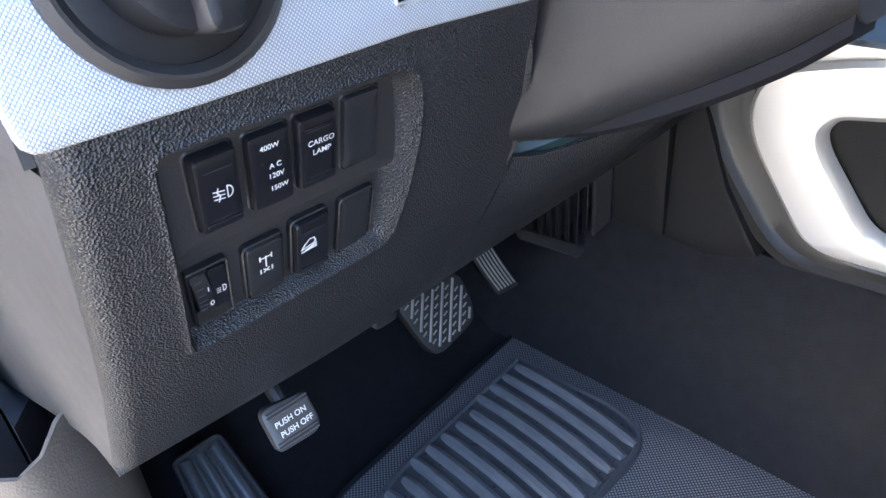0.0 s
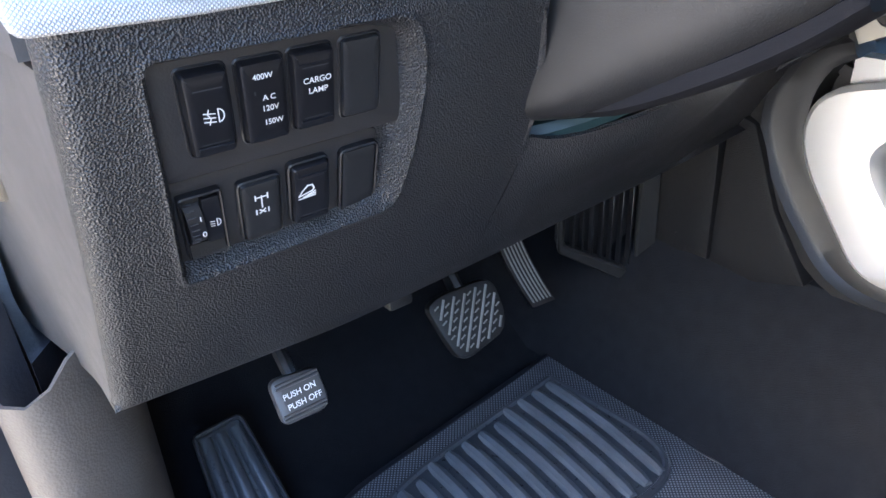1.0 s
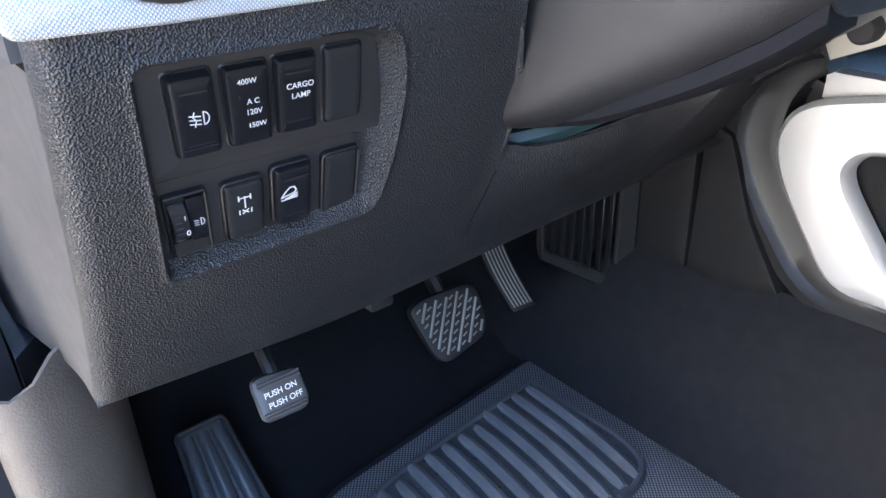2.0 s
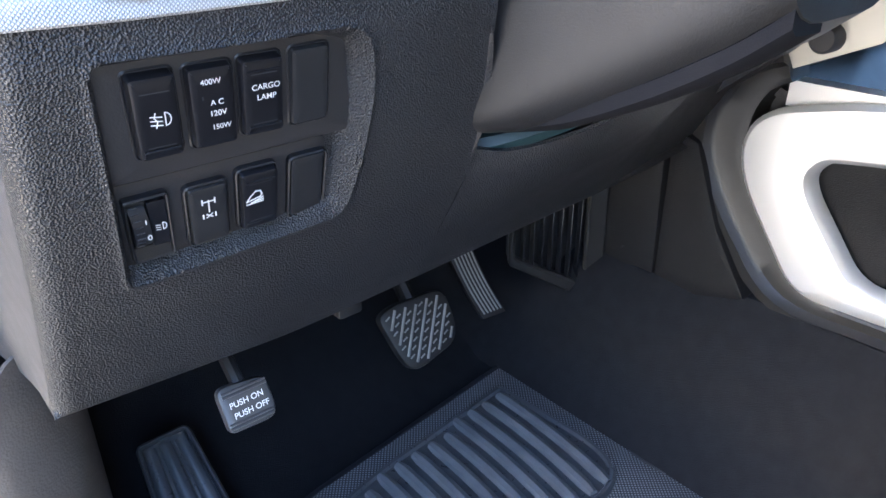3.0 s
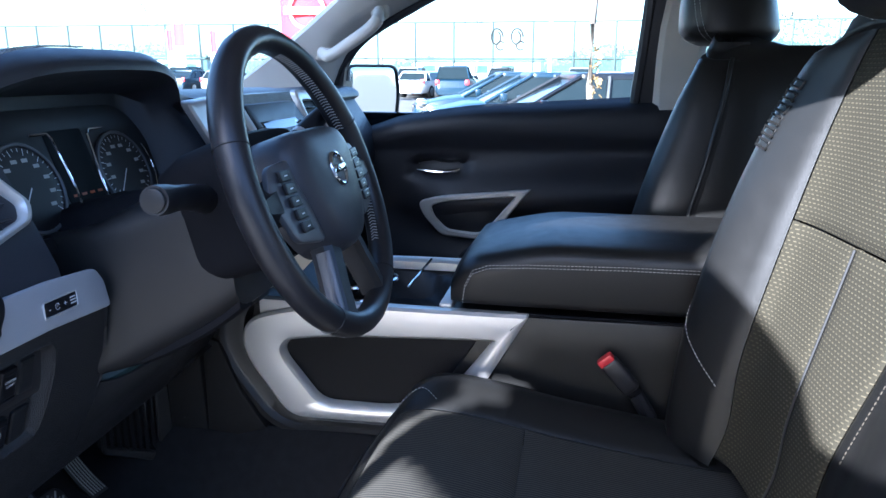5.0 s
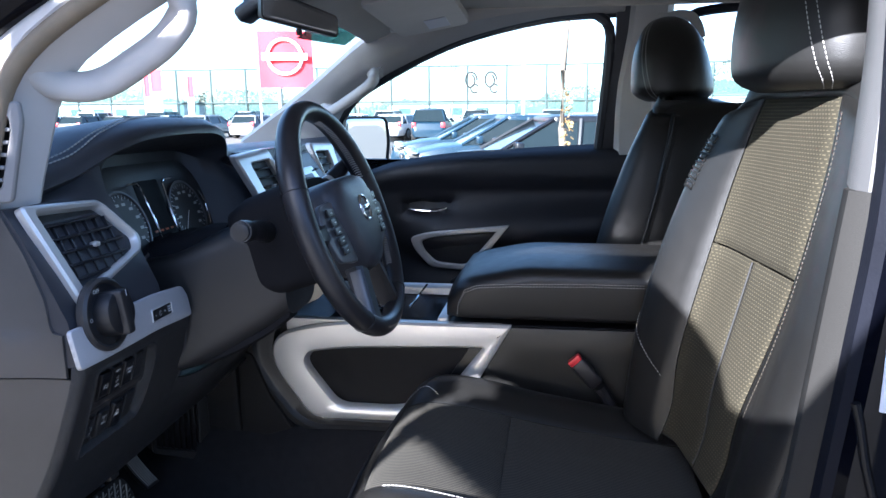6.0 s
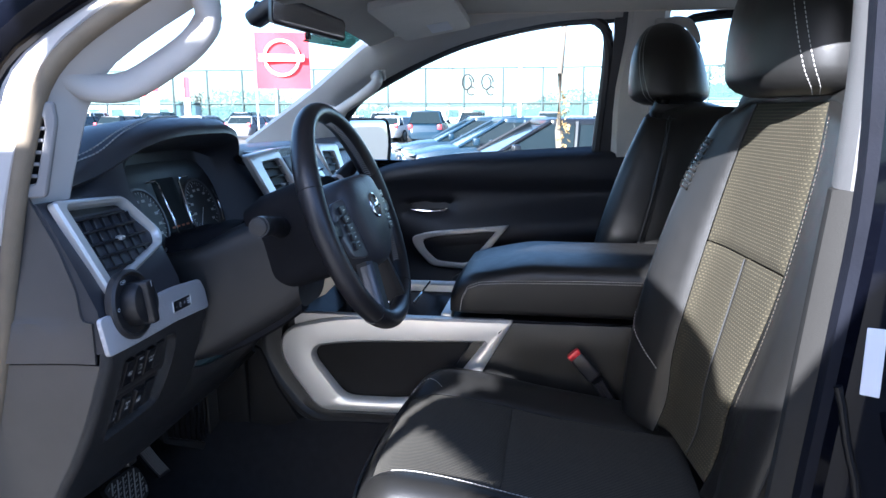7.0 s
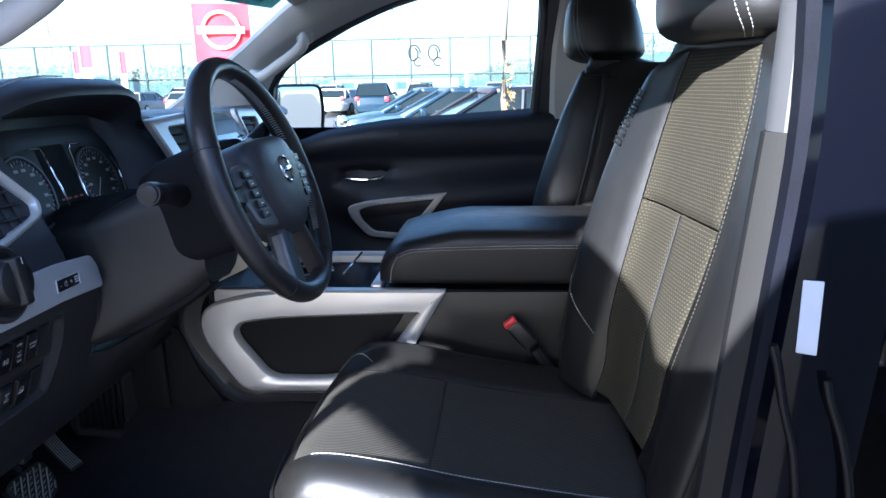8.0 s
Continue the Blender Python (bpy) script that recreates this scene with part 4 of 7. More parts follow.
for k in range(6):
    part("slot", rbox((-0.300 + 0.0065 * k, -0.170, 1.032 + 0.0045 * k), (0.0030, 0.006, 0.020), 0.0008, 1, Matrix.Rotation(radians(25), 3, "Y")), M["pedal_groove"], dash)
cl = part("climate_panel", plate(round_poly([(-0.15, 1.07), (0.15, 1.07), (0.16, 1.185), (-0.16, 1.185)], 0.01, 4), 0.008, stack_at, 0.002), M["plain_black"], dash)
for y in (-0.105, 0.105):
    part("climate_knob", loft([[stack_at(y + r * math.cos(2 * math.pi * k / 24), 1.13 + r * math.sin(2 * math.pi * k / 24), w) for k in range(24)] for r, w in ((0.028, 0.005), (0.027, 0.022), (0.024, 0.026), (0.0, 0.0262))], cap=False), M["silver"], cl)
glove = part("glove_box", plate(round_poly([(0.30, 0.99), (0.76, 0.99), (0.78, 1.16), (0.28, 1.17)], 0.02, 4), 0.012, lambda u, v, w: Vector((-0.33 + (v - 0.98) * 0.25 + w, u, v)), 0.004), M["dash"], dash, "black glove box lid")
part("passenger_lower", loft([[(x, y, z) for x, z in ((-0.30, 1.16), (-0.335, 0.98), (-0.40, 0.93), (-0.70, 0.93), (-0.70, 1.2))] for y in frange(0.20, 0.812, 8)]), M["dash"], dash)
part("under_panel", loft([[(x, y, z) for x, z in ((-0.29, 1.05), (-0.36, 1.00), (-0.50, 1.0), (-0.80, 1.05), (-0.80, 1.2), (-0.30, 1.2))] for y in frange(-0.80, 0.20, 8)]), M["plain_black"], dash)
part("slot_lining", tube([knee_at(y, zt(y) - 0.002, -0.010) + Vector((0.045 * smooth(y, -0.56, -0.46) * smooth(zt(y), 0.99, 1.12) - 0.010, -0.012, 0)) for y in frange(-0.546, -0.455, 10)], 0.0085, 8), M["teal"], dash, "dark teal lining of the open slot")
tab = part("fuse_latch", rbox((-0.318, -0.600, 0.952), (0.020, 0.022, 0.016), 0.003, 2), M["column"], dash, "small grey release tab")


# ---- steering column and wheel ----
WC = Vector((0.022, -0.458, 1.325))
TILT_W = radians(20.5)
WU, WV, WN = Vector((0, 1, 0)), Vector((-math.sin(TILT_W), 0, math.cos(TILT_W))), Vector((math.cos(TILT_W), 0, math.sin(TILT_W)))


def on_wheel(u, v, w=0.0):
    return WC + WU * u + WV * v + WN * w


def rrect(cy, cz, hy, hz, r, n=6):
    return round_poly([(cy - hy, cz - hz), (cy + hy, cz - hz), (cy + hy, cz + hz), (cy - hy, cz + hz)], r, n)


column = thing("steering_column", "grey plastic steering column cover with control stalks", "steering column")
secs = []
for x, y0, y1, z0, z1, r in ((-0.30, -0.566, -0.36, 1.085, 1.262, 0.02), (-0.215, -0.564, -0.362, 1.102, 1.280, 0.022), (-0.195, -0.561, -0.365, 1.106, 1.290, 0.03),
                             (-0.165, -0.552, -0.372, 1.116, 1.308, 0.04), (-0.12, -0.540, -0.38, 1.138, 1.330, 0.045), (-0.08, -0.533, -0.388, 1.163, 1.345, 0.045), (-0.055, -0.526, -0.394, 1.182, 1.350, 0.045)):
    secs.append([(x, p.x, p.y) for p in rrect((y0 + y1) / 2, (z0 + z1) / 2, (y1 - y0) / 2, (z1 - z0) / 2, r)])
part("lower_cover", loft(secs), M["column"], column, "smooth grey lower column cover")
secs = []
for s, hu, hv, r in ((-0.150, 0.072, 0.066, 0.03), (-0.115, 0.084, 0.076, 0.035), (-0.055, 0.086, 0.078, 0.040), (-0.035, 0.080, 0.072, 0.040), (-0.030, 0.060, 0.056, 0.03)):
    secs.append([on_wheel(p.x, p.y + 0.004, s) for p in rrect(0, 0, hu, hv, r)])
part("upper_shroud", loft(secs), M["matte"], column, "black shroud behind the wheel")
FLANGE = curve_pts([(-0.206, -0.548, 1.112), (-0.196, -0.543, 1.114), (-0.165, -0.536, 1.122), (-0.12, -0.526, 1.143), (-0.08, -0.518, 1.167), (-0.056, -0.511, 1.186)], 24)
part("cover_flange", loft([[p + Vector((0, dy, dz)) for dy, dz in ((0.0005, 0.007), (-0.0020, 0.005), (-0.001, -0.004), (0.004, -0.008), (0.030, -0.009), (0.030, 0.006))] for p in FLANGE]), M["matte"], column, "dark lower flange of the column cover")
boot = []
for i, x in enumerate(frange(-0.300, -0.150, 13)):
    hw = 0.058 - 0.010 * smooth(x, -0.24, -0.15)
    top = 1.290 + 0.20 * (x + 0.30) + 0.0022 * math.sin(i * 1.7)
    boot.append([(x, -0.468 + y, top + z) for y, z in ((-hw - 0.008, -0.040), (-hw, -0.016), (-hw * 0.8, -0.004), (-hw * 0.35, 0.0), (hw * 0.35, 0.0), (hw * 0.8, -0.004), (hw, -0.016), (hw + 0.008, -0.040))])
part("gaiter", loft(boot), M["matte"], column, "dark soft gaiter below the gauges", sharp=70)
st = part("signal_stalk", tube(curve_pts([(-0.075, -0.535, 1.315), (-0.066, -0.59, 1.326), (-0.058, -0.640, 1.333), (-0.055, -0.664, 1.336)], 12), [0.017, 0.016, 0.015, 0.0145, 0.014, 0.0135, 0.013, 0.013, 0.0135, 0.0145, 0.0148, 0.014], 18), M["plain_black"], column, "black turn signal stalk")
part("stalk_cap", tube([(-0.0550, -0.6645, 1.336), (-0.0549, -0.6665, 1.3361), (-0.0549, -0.6670, 1.3361)], [0.0118, 0.0115, 0.010], 20), M["column"], st, "grey end cap")
st2 = part("wiper_stalk", tube(curve_pts([(-0.07, -0.38, 1.33), (-0.05, -0.32, 1.365), (-0.03, -0.285, 1.395)], 10), [0.010, 0.011, 0.012, 0.013, 0.014, 0.0145, 0.0145, 0.014, 0.013, 0.011], 14), M["plain_black"], column, "black wiper stalk")
part("stalk_ring", tube(curve_pts([(-0.0515, -0.325, 1.363), (-0.0485, -0.318, 1.367)], 4), 0.0142, 14), M["silver"], st2)

wheel = thing("steering_wheel", "black leather steering wheel with silver-grey spoke trim", "steering wheel")
NR = 96
RW, RT = 0.172, 0.0165


def rim_point(a, b, extra=0.0):
    """Round the rim by a, round its section by b."""
    fat = RT * (1 + 0.10 * math.exp(-((math.degrees(a) % 360 - 150) / 25) ** 2) + 0.10 * math.exp(-((math.degrees(a) % 360 - 30) / 25) ** 2))
    rr = RW + (fat * 0.92 + extra) * math.cos(b)
    return on_wheel(rr * math.cos(a), rr * math.sin(a), (fat + extra) * math.sin(b))


bm = bmesh.new()
loft([[rim_point(2 * math.pi * i / NR, 2 * math.pi * k / 16) for k in range(16)] for i in range(NR)], loop=True, bm=bm)
part("rim", bm, M["rim"], wheel, "worn black leather rim")
for a0 in (160, 20, 235, 305):
    part("rim_seam", tube([rim_point(radians(a0), b, 0.0002) for b in frange(0, 2 * math.pi, 25)[:-1]], 0.0007, 5, loop=True), M["pedal_groove"], wheel)

for a0, a1 in ((20, 80), (100, 160), (-40, 5), (178, 225)):
    bm = bmesh.new()
    for k in range(int(abs(a1 - a0) / 1.6)):
        a = radians(a0 + 1.6 * k)
        tube([rim_point(a, math.pi - 0.28, 0.0006), rim_point(a + 0.012, math.pi, 0.0010), rim_point(a, math.pi + 0.28, 0.0006)], 0.0006, 4, bm=bm)
    part("rim_stitching", bm, M["thread"], wheel, "pale lacing on the inside of the rim")
# hub cover
hub = round_poly([(-0.074, 0.062), (0.074, 0.062), (0.098, 0.030), (0.070, -0.052), (0.030, -0.086), (-0.030, -0.086), (-0.070, -0.052), (-0.098, 0.030)], 0.03, 5)
hub_rings = [[on_wheel(p.x, p.y, -0.030) for p in hub], [on_wheel(p.x, p.y, 0.006) for p in hub]]
for sc, w in ((0.97, 0.016), (0.90, 0.024), (0.70, 0.030), (0.35, 0.033)):
    hub_rings.append([on_wheel(p.x * sc, p.y * sc, w) for p in hub])
part("airbag_cover", loft(hub_rings), M["dash_soft"], wheel, "padded black airbag cover")
em = part("emblem", tube([on_wheel(0.019 * math.cos(2 * math.pi * k / 28), 0.006 + 0.0185 * math.sin(2 * math.pi * k / 28), 0.0325) for k in range(28)], 0.0030, 8, loop=True, up=WN), M["chrome"], wheel, "plain chrome ring emblem")
part("emblem_bar", rbox(on_wheel(0, 0.006, 0.034), (0.004, 0.040, 0.0085), 0.0015, 2, Matrix.Rotation(-TILT_W, 3, "Y")), M["chrome"], em)
# spokes
for s in (-1, 1):
    sp = [[on_wheel(s * x, y, w) for y, w in ((0.022 - d, -0.018), (0.026 - d, 0.000), (0.012 - d, 0.012), (-0.022 + d, 0.012), (-0.034 + d, 0.0), (-0.030 + d, -0.018))] for x, d in ((0.050, 0.0), (0.075, 0.001), (0.105, 0.003), (0.135, 0.006), (0.160, 0.010))]
    spoke = part("spoke", loft(sp), M["plain_black"], wheel)
    pod = round_poly([(s * 0.086, 0.034), (s * 0.132, 0.032), (s * 0.146, 0.004), (s * 0.126, -0.050), (s * 0.070, -0.062)], 0.010, 4)
    podp = part("switch_pod", plate(pod, 0.006, lambda u, v, w: on_wheel(u, v, 0.010 + w - 0.10 * (abs(u) - 0.09)), 0.002), M["pod"], wheel, "satin grey switch pod")
    for k in range(5):
        part("button", plate(round_poly([(s * (0.100 - 0.002 * k), 0.012 - 0.0140 * k), (s * (0.124 - 0.002 * k), 0.013 - 0.0140 * k), (s * (0.124 - 0.002 * k), 0.0245 - 0.0140 * k), (s * (0.100 - 0.002 * k), 0.0235 - 0.0140 * k)], 0.002, 3), 0.0035, lambda u, v, w: on_wheel(u, v, 0.0155 + w), 0.0008), M["switch"], podp)
        part("legend", stroke([[(s * (0.112 - 0.002 * k) - 0.003, 0.0180 - 0.0140 * k), (s * (0.112 - 0.002 * k) + 0.003, 0.0180 - 0.0140 * k)]], 0.0014, lambda u, v: on_wheel(u, v, 0.0193)), M["white"], podp)
    # lower spoke
    lo = [[on_wheel(s * (x + dx), y, w) for dx, w in ((-0.016, -0.016), (-0.016, 0.006), (-0.008, 0.012), (0.010, 0.010), (0.016, 0.002), (0.014, -0.016))] for x, y in ((0.030, -0.050), (0.040, -0.085), (0.052, -0.120), (0.062, -0.155))]
    part("lower_spoke", loft(lo), M["silver"] if s > 2 else M["plain_black"], wheel)
    part("spoke_trim", loft([[on_wheel(s * (x + dx), y, w) for dx, w in ((0.0165, -0.010), (0.0172, 0.003), (0.0150, 0.0065), (0.013, 0.007), (0.012, -0.010))] for x, y in ((0.036, -0.075), (0.044, -0.100), (0.053, -0.125), (0.058, -0.140))]), M["pod"], wheel, "satin grey spoke trim")

# ---- pedals ----
def pedal_frame(c, normal, up=(0, 0, 1)):
    n = Vector(normal).normalized()
    side = Vector(up).cross(n).normalized()
    v = n.cross(side).normalized()
    return lambda a, b, w=0.0: Vector(c) + side * a + v * b + n * w


pb = thing("parking_brake_pedal", "small grey parking brake pedal with white print", "pedal")
pf = pedal_frame((-0.341, -0.681, 0.886), (0.80, -0.10, 0.48))
o = round_poly([(-0.0190, -0.0208), (0.0165, -0.0197), (0.0207, -0.0110), (0.0182, 0.0148), (-0.0162, 0.0166), (-0.0212, 0.0120)], [0.006, 0.008, 0.006, 0.006, 0.006, 0.006], 4)
pad = part("pad", plate(o, 0.010, lambda u, v, w: pf(u, v, w - 0.006), 0.003), M["pad_grey"], pb, "grey rubber pad")
for s in (-0.0160, -0.0130, 0.0085, 0.0115):
    part("rib", tube([pf(-0.0175, s - 0.001, 0.0042), pf(0.0175, s + 0.001, 0.0042)], 0.0011, 6), M["pad_grey"], pad)
for text, du, dv in (("PUSH ON", -0.0004, 0.0012), ("PUSH OFF", 0.0016, -0.0072)):
    part("legend", lettering(text, 0.0064, lambda u, v: pf(u + du, v + dv + 0.09 * u, 0.0046)), M["white"], pad)
part("arm", tube(curve_pts([pf(0, 0.0, -0.006), pf(-0.002, 0.03, -0.012), pf(-0.004, 0.07, -0.05), pf(-0.004, 0.10, -0.12)], 10), 0.006, 8), M["steel"], pb, "dark steel arm")

brk = thing("brake_pedal", "wide black brake pedal with a diagonal tread", "pedal")
bf = pedal_frame((-0.438, -0.428, 0.795), (0.86, -0.18, 0.47))
o = round_poly([(-0.0495, 0.0235), (-0.0350, -0.0230), (-0.0265, -0.0415), (-0.0130, -0.0450), (0.0360, -0.0275), (0.0430, -0.0060), (0.0390, 0.0265), (0.0275, 0.0370), (-0.0315, 0.0325)], 0.010, 4)
pad = part("pad", plate(o, 0.014, lambda u, v, w: bf(u, v, w - 0.010), 0.004), M["pedal_groove"], brk, "worn rubber pad with a silvery tread")
po = [Vector(p) for p in o]
for k in range(-11, 12):
    a, b = Vector((k * 0.0066 - 0.0265, -0.06)), Vector((k * 0.0066 + 0.0265, 0.06))
    run = [a + (b - a) * t for t in frange(0, 1, 41)]
    run = [p for p in run if inside(p, po) > 0.005]
    if len(run) > 3:
        if k % 2 == 0:
            part("tread_rib", tube([bf(p.x, p.y, 0.0043) for p in run], 0.0016, 5), M["pad"], pad)
        else:
            d = (b - a).normalized()
            for i in range(1, len(run) - 1, 3):
                q, q2 = run[i] + Vector((-0.0028, 0.000)), run[i] + Vector((0.0028, 0.0035))
                part("tread_dash", tube([bf(q.x, q.y, 0.0043), bf(q2.x, q2.y, 0.0043)], 0.0010, 5), M["pad"], pad)
part("arm", tube(curve_pts([bf(0, 0.01, -0.01), bf(-0.004, 0.05, -0.02), bf(-0.008, 0.13, -0.06), bf(-0.008, 0.20, -0.12)], 10), 0.008, 8, squash=1.6), M["steel"], brk, "dark steel arm")

acc = thing("accelerator_pedal", "narrow curved black accelerator pedal with ribs", "pedal")


def acc_at(u, v, w=0.0):
    """v: 0 at the top, 1 at the foot."""
    base = Vector((-0.475 + 0.036 * v + 0.014 * v * v, -0.346 + 0.008 * v + 0.0125 * v * v, 0.872 - 0.098 * v))
    return base + Vector((0.12, 0.99, 0.0)) * u + Vector((0.88, -0.10, 0.44)) * w


pad = part("pad", surface(lambda u, v: acc_at(u, v, 0.010 * (1 - (abs(u) / 0.021) ** 4) * 0.4), frange(-0.0165, 0.0165, 9), frange(0, 1, 16), -0.012), M["plain_black"], acc, "ribbed black rubber pad")
# pale rib colour stands in for highlights on the black pad
for k in range(6):
    part("rib", tube([acc_at(-0.0125 + 0.0050 * k, v, 0.0045) for v in frange(0.08, 0.95, 14)], 0.0010, 5), M["pad"], pad)
part("arm", tube([acc_at(0, 0.1, -0.01), acc_at(-0.01, -0.4, -0.03), acc_at(-0.01, -0.9, -0.08)], 0.007, 8), M["steel"], acc)

foot = thing("footrest", "ribbed black footrest on the sloping floor", "footrest")
ff = pedal_frame((-0.49, -0.706, 0.705), (0.62, -0.05, 0.78))
fo_ = round_poly([(-0.034, -0.150), (0.050, -0.150), (0.0275, 0.051), (-0.0265, 0.047)], [0.008, 0.008, 0.010, 0.006], 4)
part("frame", ring_plate(fo_, shrink(fo_, 0.0042), 0.013, ff, 0.002), M["pad_grey"], foot, "worn grey edge")
part("base", plate(shrink(fo_, 0.003), 0.003, ff, 0.001), M["rubber"], foot)
for k in range(3):
    part("rib", tube([ff(-0.018 + 0.0255 * k, -0.142, 0.004), ff(-0.0150 + 0.0160 * k, 0.040, 0.004)], [0.0105, 0.0068], 10, squash=0.8), M["rubber"], foot)

# ---- floor mat ----
matt = thing("floor_mat", "black carpet floor mat with a ribbed rubber heel pad", "floor mat")
mo = round_poly([(-0.459, -0.272), (-0.330, -0.276), (-0.262, -0.274), (-0.225, -0.284), (-0.12, -0.266), (0.16, -0.266), (0.16, -0.70), (-0.36, -0.70), (-0.425, -0.63)], [0.012, 0.05, 0.03, 0.03, 0.05, 0.03, 0.03, 0.05, 0.05], 5)
flat = lambda u, v, w=0.0: Vector((u, v, 0.647 + w))
part("carpet_face", plate(mo, 0.010, flat, 0.004), M["mat"], matt, "black looped pile")
part("binding", tube([flat(p.x, p.y, 0.006) for p in mo], 0.0055, 6, loop=True), M["seal"], matt, "black bound edge")
pd = round_poly([(-0.426, -0.310), (-0.28, -0.302), (-0.238, -0.312), (-0.215, -0.345), (-0.215, -0.50), (-0.25, -0.60), (-0.39, -0.60), (-0.407, -0.54)], [0.008, 0.03, 0.02, 0.03, 0.05, 0.03, 0.02, 0.05], 5)
hp = part("heel_pad", plate(pd, 0.0125, flat, 0.0015), M["rubber"], matt, "dusty rubber heel pad")
part("rim", tube([flat(p.x, p.y, 0.0125) for p in shrink(pd, 0.005)], 0.004, 6, loop=True), M["rubber"], hp)
for k in range(11):
    y = -0.326 - 0.0245 * k
    line = []
    for t in frange(0, 1, 16):
        x = -0.412 + 0.185 * t
        line.append((x, y - 0.016 * (t - 0.1) ** 2 * 1.4 + 0.010 * t * t * 0.2, 0))
    run = [p for p in line if inside(Vector((p[0], p[1])), pd) > 0.006]
    if len(run) > 3:
        part("rib", tube([flat(p[0], p[1], 0.0125) for p in run], [0.0055] + [0.0080] * (len(run) - 2) + [0.0055], 8, squash=0.85), M["dusty"], hp)

# ---- floor vent box beside the tunnel ----
fv = thing("floor_vent", "black slatted floor air outlet beside the tunnel", "air vent")


def fv_at(u, v, w=0.0):
    """The outlet's slanting face: u to the passenger, v up."""
    return Vector((-0.425 + 0.63 * u, -0.236 + 0.77 * u, 0.845 + v)) + Vector((0.77, -0.63, 0.05)) * w


fo = round_poly([(-0.048, -0.030), (0.073, -0.090), (0.070, 0.11), (-0.048, 0.11)], [0.006, 0.010, 0.006, 0.006], 4)
fi = round_poly([(-0.040, -0.019), (0.047, -0.057), (0.046, 0.075), (-0.040, 0.075)], 0.004, 4)
part("outlet_frame", ring_plate(fo, fi, 0.012, fv_at, 0.003), M["column"], fv)
part("outlet_back", plate(fo, 0.001, lambda u, v, w: fv_at(u, v, w - 0.02), 0.0005), M["pedal_groove"], fv)
for k in range(7):
    u = -0.030 + 0.0115 * k
    lo_ = -0.021 - 0.43 * (u + 0.040)
    part("slat", rbox(fv_at(u, (lo_ + 0.074) / 2, 0.004), (0.010, 0.0022, 0.074 - lo_), 0.0006, 1, Matrix.Rotation(radians(-20), 3, "Z")), M["plain_black"], fv)
so_v = round_poly([(-0.392, 0.975), (-0.384, 0.757), (-0.366, 0.786), (-0.350, 0.820), (-0.332, 0.832), (-0.301, 0.832), (-0.306, 0.975)], [0.004, 0.004, 0.01, 0.02, 0.015, 0.003, 0.004], 4)
part("outlet_side", plate(so_v, 0.050, lambda u, v, w: Vector((u, -0.1385 - w - 0.06 * (u + 0.34), v)), 0.003), M["pocket"], fv, "smooth dark side of the outlet")
tp_ = round_poly([(-0.2995, 1.01), (-0.2995, 0.833), (-0.245, 0.828), (-0.190, 0.846), (-0.235, 0.915), (-0.270, 1.00)], 0.003, 3)
solo("tunnel_panel", plate(tp_, 0.045, lambda u, v, w: Vector((u, -0.1450 - w, v)), 0.002), M["pocket"], "dark panel on the tunnel beside the console", "trim panel", "structure")

# ---- centre console ----
con = thing("centre_console", "black centre console with a broad silver side frame and padded armrest", "console")


def con_at(u, v, w=0.0, s=-1):
    """On the console's side: u along the truck, v up, w out."""
    return Vector((u, s * (0.158 + 0.012 * smooth(-u, 0.0, 0.25) + w), v))


